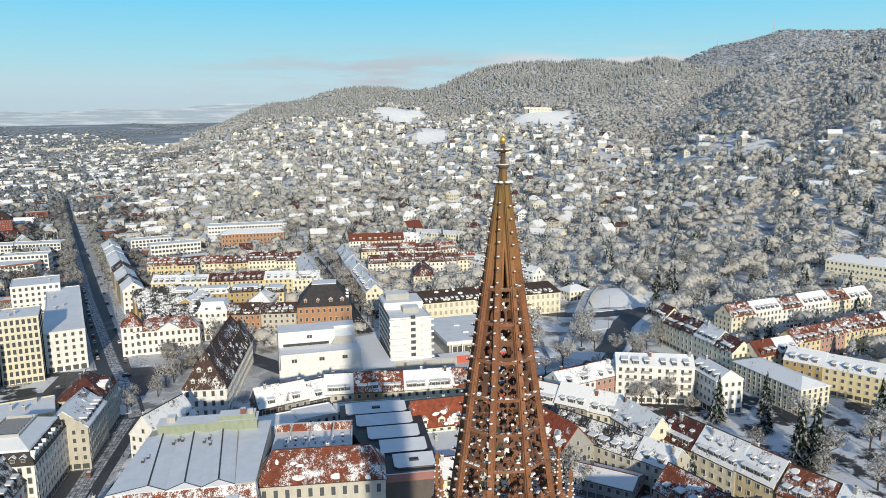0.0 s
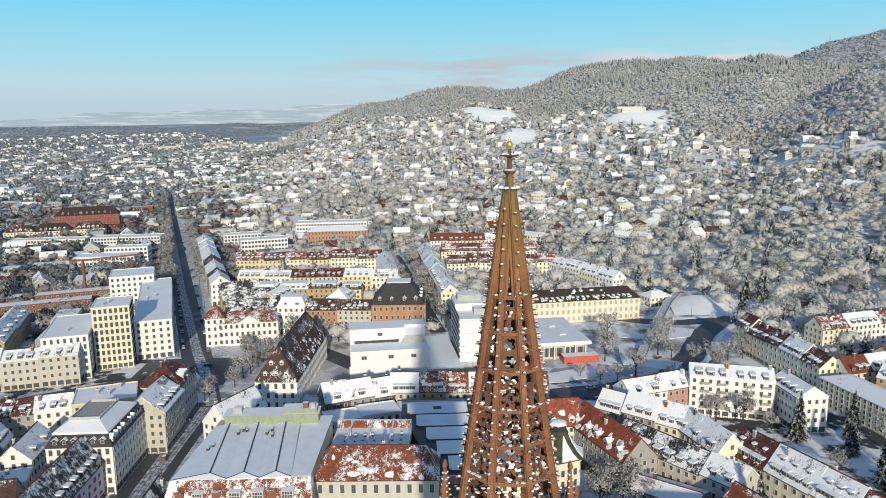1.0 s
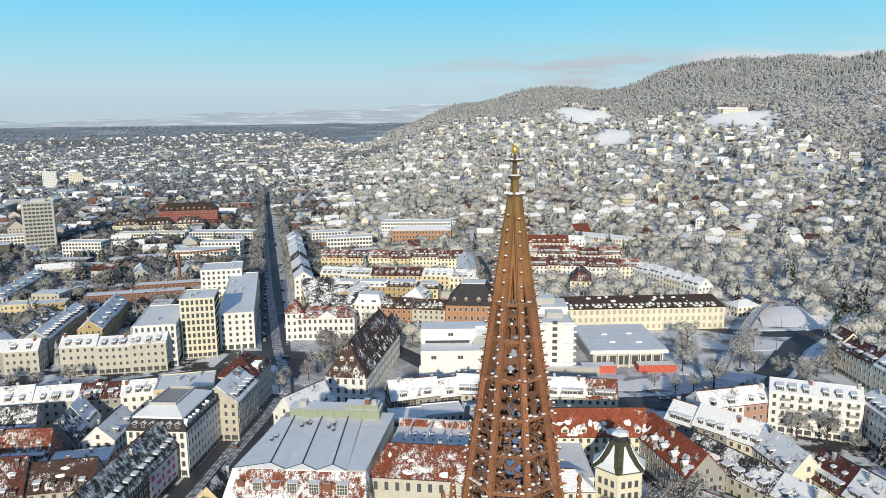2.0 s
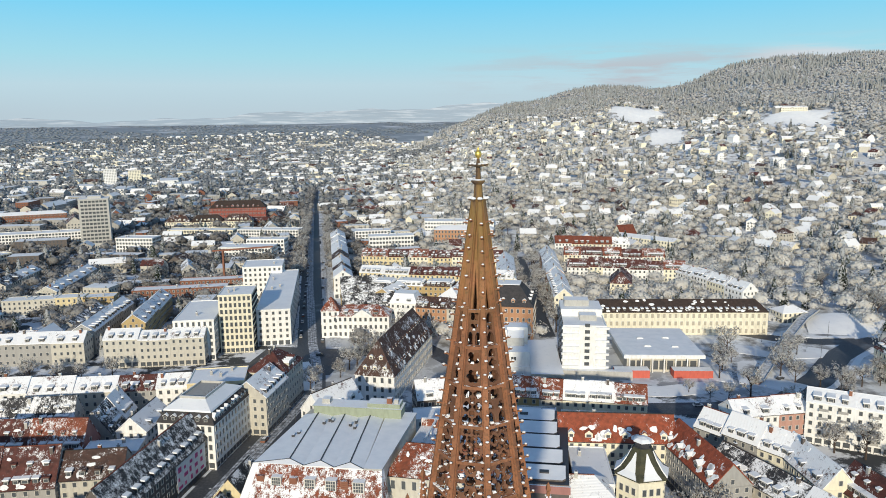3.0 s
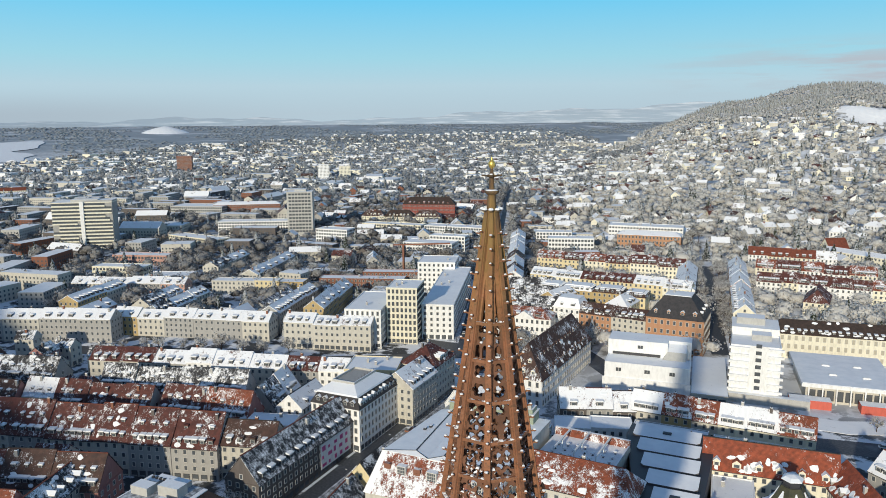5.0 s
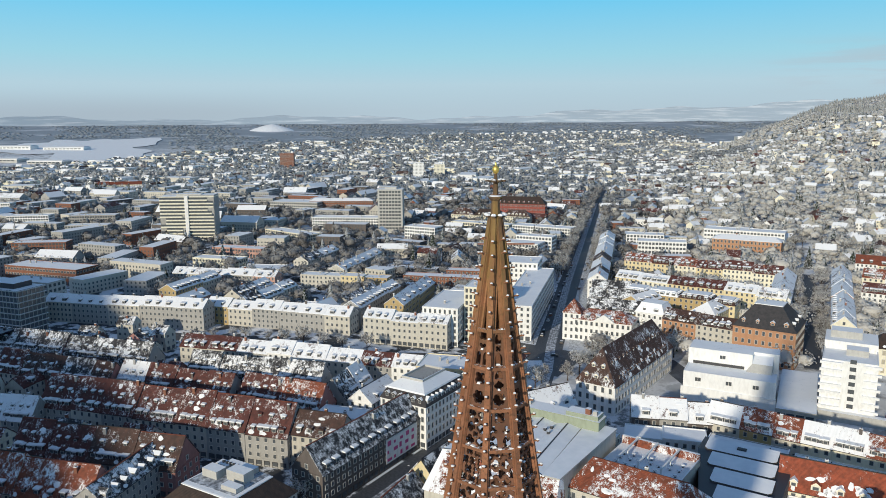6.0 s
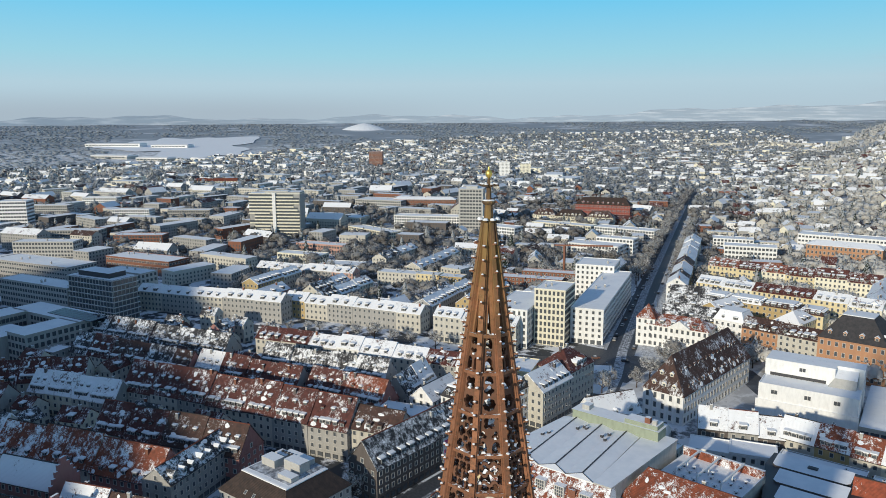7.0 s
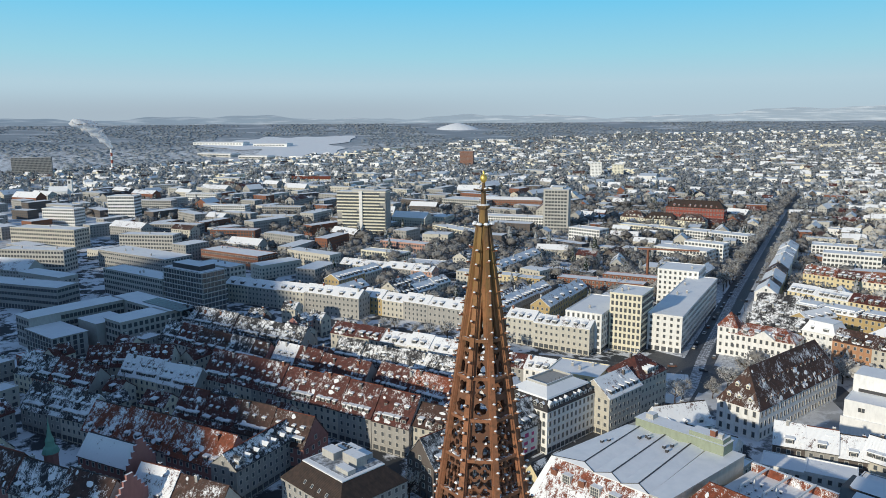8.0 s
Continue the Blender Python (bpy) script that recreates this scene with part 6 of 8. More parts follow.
building("corner house with slate-blue snowy roof and dormers", -143, 139, 109, 32, 11, 12, 16.5, wall="grey", tile="tile_dark", dorm=7, dorm_style="gable", chim=0)
building("long dark gabled roof dusted with snow and two rows of dormers", -97, 199, 90, 54, 13, 12, 20, wall="dark", tile="tile_frosted", dorm=11, dorm_size=(2.3, 1.7), chim=1)
ob = thing("banner", -90.38, 214, 0, 90, "pale cloth banner with pink shapes hung on a grey wall", "banner")
m = Mesh("white")
m.box(-9.5, 9.5, -0.1, 0, 2.2, 11.2, "white")
part("cloth", m, ob)
br = random.Random(8)
for i in range(15):
    m = Mesh("banner_pink")
    u, z = -8.6 + (i % 5) * 3.6 + br.uniform(-0.3, 0.3), 2.9 + (i // 5) * 2.8
    m.box(u, u + br.uniform(0.9, 2.6), -0.14, -0.1, z, z + br.uniform(0.9, 1.9), "banner_pink")
    part("shape", m, ob)
corner_store = building("white corner store with flat-topped slate mansard roof", -98, 240, 90, 29, 21, 16.5, 20.5, "mansard", "white", "slate", 5, (1.1, 1.9, 2.4), dorm=9, dorm_style="gable", chim=2, inset=2.0)
m = Mesh("snow", "concrete")
m.loft([[(-12.9, -8.9, 20.3), (12.9, -8.9, 20.3), (12.9, 8.9, 20.3), (-12.9, 8.9, 20.3)], [(-12.7, -8.7, 20.9), (12.7, -8.7, 20.9), (12.7, 8.7, 20.9), (-12.7, 8.7, 20.9)],
        [(-7.5, -4.4, 23.0), (8.5, -4.4, 23.0), (8.5, 5.4, 23.0), (-7.5, 5.4, 23.0)]], "snow")
part("upper_slope", m, corner_store, "snow-covered upper roof slope")
m = Mesh("grey", "concrete")
m.box(-6.9, 7.9, -3.8, 4.8, 23.0, 23.12, "grey")
for x0, x1, y0, y1 in ((-7.5, 8.5, -4.4, -4.0), (-7.5, 8.5, 5.0, 5.4), (-7.5, -7.1, -4.0, 5.0), (8.1, 8.5, -4.0, 5.0)):
    m.box(x0, x1, y0, y1, 23.0, 23.9, "concrete", "snow")
part("roof_terrace", m, corner_store, "grey roof terrace behind a snowy parapet")
for i in range(7):
    m = Mesh("darkmetal")
    m.box(-0.04, 0.04, -4.5, -4.42, 0, 1.0, "darkmetal")
    part("railing_post", m, corner_store, at=pose(-6.6 + i * 2.3, 0.3, 23.9))
building("pale gabled house with arcade and snowy roof", -88, 266, 90, 23, 15, 15.5, 21.5, wall="stone", tile="tile_snowy", dorm=5, chim=1)
building("corner house with red turret roof", -90, 288, 90, 20, 17, 17, 23.5, "hip", "stone", "tile_red", 5, dorm=4, dorm_style="gable", chim=2)
building("flat-roofed house with dark terrace", -108, 272, 18, 22, 18, 17, roof="flat", wall="yellow", storeys=5, chim=3)
row("pale town house with snowy roof and dormers", -238, 239, -120, 272, 12, 14, 18.5, ("white", "cream", "stone", "grey"), ("tile_snowy", "tile_white", "tile_snowy", "tile_red"), 15, seed=33, dorm=3)
row("old house with red roof in snow patches", -226, 197, -170, 209, 13.6, 9.4, 18.5, W1, ("tile_red", "tile_snowy"), 14, seed=34, **D)
row("old house with red roof in snow patches", -168, 213, -130, 219, 13.6, 9.4, 18.5, W1, ("tile_red", "tile_red", "tile_bright"), 16, seed=35, **D)
row("old house with blue-white snowy roof", -212, 222, -150, 241, 12.6, 9.4, 18, W1, ("tile_dark",), 16, seed=36, **D)
row("old house with blue-white snowy roof", -135, 228, -140, 252, 12.6, 9.4, 18, W1, ("tile_dark", "tile_snowy"), 14, seed=37, **D)
building("small stone gable house", -120, 236, 95, 20, 11, 12, 17, wall="white", tile="tile_snowy", dorm=2)
building("flat house with white terrace", -118, 214, 16, 18, 10, 12, roof="flat", wall="white", chim=2)
row("old house with snowy roof", -300, 108, -250, 124, 14.6, 9.4, 18, W1, ("tile_snowy", "tile_red", "tile_dark"), 14, seed=38, **D)
row("old house with brown roof", -286, 131, -258, 160, 13.6, 9.4, 18, W1, ("tile_brown", "tile_red"), 14, seed=39, **D)
row("old house with brown roof", -302, 176, -226, 193, 13.6, 9.4, 18, W1, ("tile_brown", "tile_dark", "tile_red"), 14, seed=40, **D)
row("old house with brown roof", -330, 196, -240, 222, 13.6, 9.4, 18, W1, ("tile_dark", "tile_brown"), 15, seed=41, **D)
row("old house with snowy roof", -250, 98, -214, 112, 13.6, 9.4, 18, W1, ("tile_dark", "tile_snowy"), 12, seed=42, **D)
row("old house with snowy roof", -262, 140, -220, 156, 12.6, 9.4, 17, W1, ("tile_dark", "tile_snowy"), 12, seed=43, **D)
row("old house with brown roof", -196, 70, -140, 92, 13.6, 9.4, 18, ("rose", "stone"), ("tile_brown", "tile_dark"), 18, seed=44, dorm=3)
building("dark pink hall with stepped gable", -168, 101, 20, 24, 10, 13, 19, wall="rose", tile="tile_white", chim=0)
row("old house with brown roof", -150, 103, -118, 116, 13.6, 8.4, 17, ("rose", "stone", "cream"), ("tile_brown", "tile_snowy"), 16, seed=45, dorm=2)
row("old house with red roof", -240, 60, -205, 74, 13.6, 9.4, 18, W1, ("tile_red", "tile_dark"), 14, seed=46, **D)

# ---- the side under the hill ----
row("white apartment house with balconies and snowy roof", 122, 282, 152, 272, 13, 16.5, 20, ("white",), ("tile_white",), 16, seed=50, dorm=3)
building("white apartment wing with balconies", 158, 264, 93, 20, 12, 14.5, 18.5, wall="white", tile="tile_white", dorm=4)
row("old terrace with snow-laden roof and dormers", 82, 265, 108, 240, 12, 11, 17, ("pink", "cream", "grey"), ("tile_snowy", "tile_white"), 12, seed=51, dorm=3)
row("old terrace with snow-laden roof", 92, 274, 120, 283, 12, 12, 16.5, W2, ("tile_snowy",), 14, seed=52, dorm=2)
building("cream house with red and white roof", 109, 231, -77, 26, 11, 11, 17.5, wall="cream", tile="tile_snowy", dorm=3)
row("old terrace with red-brown roof under snow", 118, 225, 134, 182, 13, 10, 17, ("cream", "pink", "yellow"), ("tile_snowy", "tile_red"), 15, seed=53, **D)
row("old terrace with red-brown roof under snow", 134, 181, 156, 132, 13, 10, 17, ("cream", "pink"), ("tile_snowy", "tile_bright"), 15, seed=54, **D)
row("grey town house with bluish snowy roof", 83, 238, 109, 199, 12, 10.5, 15.5, ("grey", "stone"), ("tile_snowy", "tile_dark"), 16, seed=55, dorm=3)
building("low grey outbuilding under snow", 87, 205, -40, 20, 12, 6, 8, wall="grey", tile="tile_white")
row("old house under snow", 100, 190, 116, 150, 12, 10, 16, W2, ("tile_bright", "tile_snowy"), 15, seed=56, dorm=3)
row("yellow terrace with snowy roof and red patches", 181, 358, 188, 292, 12, 12.5, 18, ("yellow", "pink", "cream"), ("tile_snowy", "tile_red"), 14, seed=57, dorm=4)
row("house with red roof", 190, 291, 214, 297, 12, 12, 17, ("cream", "white"), ("tile_bare", "tile_white"), 14, seed=58, dorm=3)
building("cream block with long low snowy hipped roof", 189, 267, -80, 38, 15, 11, 13.5, "hip", "cream", "tile_white", 5, chim=0, shop=False)
row("ochre apartment house with snowy roof", 205, 284, 238, 242, 14, 11.5, 15.5, ("ochre", "yellow"), ("tile_white", "tile_snowy"), 20, seed=59, dorm=4)
row("pale yellow terrace with snowy red roof", 214, 353, 320, 379, 12, 12, 17, ("cream", "yellow", "white"), ("tile_white", "tile_snowy", "tile_bright"), 17, seed=60, dorm=4)
row("terrace with red roof and snow", 218, 305, 300, 327, 12, 12, 17, ("cream", "yellow", "pink"), ("tile_bright", "tile_red", "tile_snowy"), 17, seed=61, dorm=4)
row("terrace with snowy roof", 240, 262, 310, 285, 13, 13, 17, ("yellow", "cream"), ("tile_white", "tile_snowy"), 17, seed=62, dorm=3)
building("pale villa block on the slope", 360, 428, -60, 42, 16, 16, 20, "hip", "cream", "tile_white", 4, chim=2, base=4)
building("garden pavilion under snow", 165, 452, 20, 16, 12, 6, 9, "hip", "cream", "tile_white", 2)

for i, x in enumerate((125.5, 131.5, 141, 147)):
    for f in range(4):
        bx, by = x, 275.3 - (x - 122) * 0.333
        ob = thing("balcony", bx, by, 3.6 + f * 3.3, -18.4, "white balcony with dark rail and snow", "balcony", "balconies of the white house")
        m = Mesh("white")
        m.box(-1.6, 1.6, -1.3, 0.5, -0.18, 0, "white", "snow")
        part("slab", m, ob)
        m = Mesh("darkmetal")
        m.box(-1.6, 1.6, -1.3, -1.24, 0, 1.0, "grey")
        part("rail", m, ob)
ob = thing("pediment", -78, 385.2, 12.4, 6, "white triangular pediment of the baroque house", "pediment")
m = Mesh("white")
m.solid([(-6, -0.6, 0), (6, -0.6, 0), (6, 3, 0), (-6, 3, 0)], [(-0.1, -0.6, 4), (0.1, -0.6, 4), (0.1, 3, 4), (-0.1, 3, 4)], "white")
part("gable", m, ob)

# ---- the quarter north of the ring ----


def along(t, off=0.0):
    """A point on the main street, t metres beyond the junction, off metres to its right."""
    return -100 - 0.3095 * t + 0.951 * off, 362 + 0.951 * t + 0.3095 * off


for t in (40, 66, 92):
    x, y = along(t, 27)
    building("ochre side wing with blank gable and snowy roof", x + 6, y, 18, 30, 13, 13.5, 19.5, wall="ochre", tile="tile_dark", dorm=3, chim=1)
row("street house under snow", *along(112, 20), *along(205, 20), 13, 14, 18.5, ("cream", "ochre", "white"), ("tile_white", "tile_snowy", "tile_brown"), 18, seed=70, dorm=2)
row("street house under snow", *along(205, 20), *along(330, 20), 13, 13, 17, ("white", "cream"), ("tile_white", "tile_snowy"), 20, seed=71, dorm=2)
row("ochre apartment house with snowy attic", -88, 454, -22, 452, 14, 16, 19, ("ochre", "yellow"), ("tile_snowy", "tile_brown", "tile_white"), 18, seed=72, roof="mansard", dorm=5)
row("ochre apartment house with snowy attic", -76, 424, -70, 446, 13, 15, 19, ("ochre",), ("tile_white",), 24, seed=77, dorm=3)
building("ochre house with snowy hipped roof", -34, 436, 80, 20, 14, 14, 19, "hip", "yellow", "tile_white", dorm=2)
row("apartment house with red roof and snow patches", -108, 497, 0, 490, 14, 15, 19, ("yellow", "cream", "ochre"), ("tile_white", "tile_red", "tile_snowy"), 17, seed=73, dorm=4)
row("terrace with red-brown roof and dormers", -126, 566, -14, 572, 13, 13, 18, ("cream", "yellow"), ("tile_red", "tile_bright", "tile_red"), 18, seed=74, **D)
row("terrace with snowy roof", -5, 486, -12, 570, 13, 13, 18, ("cream", "white"), ("tile_white", "tile_snowy"), 18, seed=75, dorm=3)
row("terrace house with snowy roof", 33, 440, 20, 600, 12, 13, 18, ("cream", "white", "orange"), ("tile_white", "tile_snowy"), 18, seed=76, dorm=3)
row("terrace with red tiled roof and dormers", 36, 546, 120, 543, 12, 12, 17.5, ("cream", "white"), ("tile_red", "tile_bright"), 15, seed=78, dorm=5)
row("terrace with red tiled roof and dormers", 34, 595, 112, 590, 12, 12, 17.5, ("cream", "white"), ("tile_bright", "tile_red"), 15, seed=79, dorm=5)
row("terrace with red tiled roof", 26, 648, 90, 652, 12, 12, 17.5, ("cream", "white"), ("tile_bare", "tile_snowy"), 18, seed=80, dorm=3)
building("gabled house with dark red snowy roof", 72, 505, 84, 26, 14, 11, 18, "hip", "cream", "tile_red", dorm=3, hip=4)
row("terrace with snowy roof", 118, 540, 150, 480, 12, 11, 16, ("cream", "white"), ("tile_snowy",), 18, seed=81, dorm=3)
building("long orange brick institute with snowy roof", -60, 693, 3, 56, 18, 17, 20, "hip", "orange", "tile_white", 4, (1.4, 2.2, 3.0), shop=False, chim=1, name="institute", category="building", hip=6)
building("white laboratory block with snowy flat roof", -70, 735, 3, 70, 20, 19, roof="flat", wall="white", storeys=5, win=(1.8, 1.6, 2.8), chim=3, name="laboratory", category="building")
building("pale gallery building with snowy roof", 110, 690, -35, 60, 16, 11, 13, wall="cream", tile="tile_white", storeys=3, chim=0)
building("house with bright red gable roof", 92, 716, 30, 18, 14, 11, 19, wall="cream", tile="tile_bare")
building("large red brick school with steep dark roof", -353, 834, 16, 66, 18, 19, 27, "hip", "redpaint", "tile_umber", 4, (1.3, 2.2, 3.0), dorm=9, dorm_style="gable", shop=False, name="school", category="school", hip=8)
row("pale hipped house before the red school", -405, 758, -314, 784, 14, 11, 18, ("cream", "yellow"), ("tile_umber", "tile_brown"), 31, seed=82, dorm=5, dorm_style="gable", roof="hip")
for x, y, rot, L, W, h, wl in ((-236, 594, 6, 46, 20, 14, "white"), (-228, 617, 6, 34, 14, 17, "white"), (-262, 708, 3, 64, 18, 12, "white"), (-338, 712, 4, 70, 16, 10, "cream"), (-366, 638, 4, 36, 18, 13, "white"),
                               (-120, 640, 17, 40, 16, 18, "white"), (-150, 690, 17, 34, 16, 15, "white"), (-468, 648, 27, 90, 20, 15, "white"), (-478, 562, -8, 70, 18, 9, "cream"), (-645, 748, 17, 70, 36, 14, "concrete"),
                               (-362, 588, 2, 56, 13, 6, "dark"), (-330, 560, 17, 46, 14, 6, "grey"), (-640, 560, 17, 70, 16, 12, "concrete"), (-455, 470, 17, 50, 14, 8, "pink"), (-430, 425, 17, 44, 14, 8, "cream")):
    building("modern block with snowy flat roof", x, y, rot, L, W, h, roof="flat", wall=wl, win=(1.7, 1.6, 2.8), chim=2, name="block", category="building", wkind="dark")


# ---- rooftop plant, turret, crane, chimney stack, vehicles ----
def roof_plant():
    ob = thing("rooftop_plant", -106, 149, 17.3, 2, "pale sheet-metal air-conditioning plant on a snowy flat roof", "air conditioning")
    # mottled dark sheet in place of the shade that fills the sunken roof
    m = Mesh("slush")
    m.box(-9.2, 9.2, -7.2, 7.2, 0.02, 0.16, "slush")
    part("gravel_bed", m, ob, "dark sheet for the shade on the sunken flat roof")
    for x0, x1, y0, y1, h in ((-8, -2, -3, 1, 2.6), (0, 7, -1, 3, 3.2), (-6, 5, 4.5, 7, 1.8), (-9, -4, 3, 6, 1.4), (3, 9, -6, -3, 1.5)):
        m = Mesh("concrete")
        m.box(x0, x1, y0, y1, 0, h, "concrete", "snow")
        part("unit", m, ob)
    for i in range(5):
        m = Mesh("darkmetal")
        m.turned([(0.5, 1.4), (0.5, 1.9), (0.3, 2.0)], 8, "darkmetal", -7 + i * 1.4, 4.6)
        part("fan", m, ob)


roof_plant()
for i in range(7):
    m = Mesh("frame", "glass")
    m.box(-0.5, 0.5, -0.1, 0.25, 0, 1.3, "frame")
    m.face([(-0.4, -0.12, 0.12), (0.4, -0.12, 0.12), (0.4, -0.12, 1.18), (-0.4, -0.12, 1.18)], "glass")
    tagged(part("skylight", m, None, at=pose(-117 + i * 3.8, 135.9, 12.9, -46, 0, 2)), "small roof window in brown tiles", "roof window", "skylights")


def turret():
    ob = thing("turret", -180, 85, 0, 0, "slender green copper turret with pointed cap", "turret")
    m = Mesh("rose", "copper")
    m.turned([(2.2, 0), (2.2, 15), (2.5, 15.2), (2.5, 15.8)], 8, "rose")
    part("shaft", m, ob)
    m = Mesh("copper")
    m.turned([(2.8, 15.8), (2.2, 17.4), (1.5, 18), (1.3, 19.5), (1.5, 19.7), (0.8, 21.5), (0.12, 26), (0.05, 27.5)], 8, "copper")
    part("cap", m, ob, "weathered green copper cap")


turret()


def stepped_gable(x, y, rot, w, h, label):
    ob = thing("stepped_gable", x, y, 0, rot, label, "gable")
    m = Mesh("rose", "snow")
    n = 5
    for i in range(n):
        g = w / 2 * (1 - i / n)
        m.box(-g, g, -0.4, 0.4, 0 if i == 0 else h * (0.6 + 0.4 * (i - 0.0) / n), h * (0.6 + 0.4 * (i + 1) / n), "rose", "snow")
    part("wall", m, ob)


stepped_gable(-156.5, 105, 110, 11, 22, "dark pink stepped gable wall capped with snow")
stepped_gable(-138.5, 95, 110, 12, 20, "red sandstone stepped gable wall capped with snow")


def crane():
    ob = thing("site_mast", -214, 500, 0, 0, "rusty brown site crane mast with a level jib", "crane")
    m = Mesh("brick")
    m.box(-0.7, 0.7, -0.7, 0.7, 0, 27, "brick")
    part("mast", m, ob)
    m = Mesh("brick")
    m.bar((-8, -3, 27), (34, 12, 28.5), 0.9, 1.1, "brick")
    part("jib", m, ob)
    m = Mesh("concrete")
    m.box(-9.5, -7, -4.2, -2.2, 25.5, 28, "concrete")
    part("counterweight", m, ob)


crane()


def stack():
    ob = thing("chimney_stack", -1876, 694, float(height(-1876, 694)), 0, "tall red and white banded power station stack", "chimney")
    for i in range(6):
        m = Mesh("redpaint", "white")
        m.turned([(3.4 - 0.2 * i, i * 9), (3.2 - 0.2 * i, i * 9 + 9)], 12, ("redpaint", "white")[i % 2])
        part("segment", m, ob)


stack()


def plume():
    """Steam drifting from the stack: one billowing trail that widens and bends with the wind."""
    rnd = random.Random(3)
    m = Mesh("steam")
    base = Vector((-1876, 694, float(height(-1876, 694)) + 56))
    rings, n = [], 16
    for i in range(26):
        f = i / 25
        p = base + Vector((-34 * f ** 1.3, -66 * f ** 1.3, 74 * f))
        r = (3.5 + 25 * f ** 0.9) * (1 + 0.16 * math.sin(i * 1.3)) * (1.0 if i < 22 else (1, 0.86, 0.6, 0.2)[i - 22])
        rings.append([p + Vector((math.cos(q) * r * (1 + rnd.uniform(-0.22, 0.22)), math.sin(q) * r * (1 + rnd.uniform(-0.22, 0.22)), rnd.uniform(-0.2, 0.2) * r)) for q in (2 * math.pi * k / n for k in range(n))])
    m.loft(rings, "steam")
    tagged(new("steam_plume", m.data("steam_plume", True)), "white steam drifting from the power station stack", "steam", kind="stuff")


plume()


def exhibition_hall(x, y, rot, L, W, H, key, label):
    """Large low hall on the plain: walls with a window band, thick flat roof under snow."""
    z = float(height(x, y))
    ob = thing("exhibition_hall", x, y, z, rot, label, "hall", "halls by the snow field")
    m = Mesh(key)
    m.box(-L / 2, L / 2, -W / 2, W / 2, -4, H, key)
    part("wall", m, ob)
    m = Mesh("white", "snow")
    m.loft([[(-L / 2 - 1, -W / 2 - 1, H), (L / 2 + 1, -W / 2 - 1, H), (L / 2 + 1, W / 2 + 1, H), (-L / 2 - 1, W / 2 + 1, H)],
            [(-L / 2 - 1, -W / 2 - 1, H + 2), (L / 2 + 1, -W / 2 - 1, H + 2), (L / 2 + 1, W / 2 + 1, H + 2), (-L / 2 - 1, W / 2 + 1, H + 2)],
            [(-L / 2 + 4, -W / 4, H + 5), (L / 2 - 4, -W / 4, H + 5), (L / 2 - 4, W / 4, H + 5), (-L / 2 + 4, W / 4, H + 5)]], "white", "snow")
    part("roof", m, ob)
    for i in range(int(L / 14)):
        part("window", window_mesh(10, 3, "dark"), ob, at=pose(-L / 2 + 8 + i * 14, -W / 2 - 0.03, H * 0.45))


exhibition_hall(-2850, 1480, 34, 230, 60, 10, "white", "long pale exhibition hall under snow")
exhibition_hall(-2650, 1610, 34, 150, 60, 9, "white", "white exhibition hall under snow")
exhibition_hall(-2330, 1210, 20, 150, 50, 8, "concrete", "low grey hall under snow")
exhibition_hall(-2120, 1240, 20, 120, 45, 8, "concrete", "low concrete hall under snow")


def radio_mast(az, d, tall):
    """Slender lattice mast on the mountain: three tapering legs with braces, and a thin aerial on top."""
    x, y = d * math.sin(radians(az)), d * math.cos(radians(az))
    ob = thing("radio_mast", x, y, float(height(x, y)), az, "slender pale radio mast on the snowy mountain", "mast", "radio masts")
    m = Mesh("frame")
    legs = [(math.cos(q), math.sin(q)) for q in (0.5, 2.6, 4.7)]
    steps = 8
    for c, s_ in legs:
        m.bar((c * 3.2, s_ * 3.2, -3), (c * 0.7, s_ * 0.7, tall * 0.75), 0.9, 0.9, "frame")
    for k in range(steps):
        f, g = k / steps, (k + 1) / steps
        r, q = 3.2 - 2.5 * f, 3.2 - 2.5 * g
        for i in range(3):
            u, v = legs[i], legs[(i + 1) % 3]
            m.bar((u[0] * r, u[1] * r, f * tall * 0.75), (v[0] * q, v[1] * q, g * tall * 0.75), 0.4, 0.4, "frame")
    part("lattice", m, ob)
    m = Mesh("frame")
    m.turned([(0.9, tall * 0.74), (0.8, tall * 0.92), (0.3, tall)], 8, "frame")
    part("aerial", m, ob)


radio_mast(33.5, 3980, 68)
radio_mast(29.85, 3985, 54)


def mound():
    m = Mesh("snow")
    rings = []
    for f in np.linspace(0, 1, 8):
        rings.append((150 * (1 - f) ** 0.8 + 8, 52 * f ** 0.8 - 20))
    m.turned(rings, 24, "snow")
    x, y = 4250 * math.sin(radians(-44.8)), 4250 * math.cos(radians(-44.8))
    tagged(part("snow_mound", m, None, at=pose(x, y, float(height(x, y)))), "rounded white hill under snow on the plain", "hill", kind="structure")


mound()


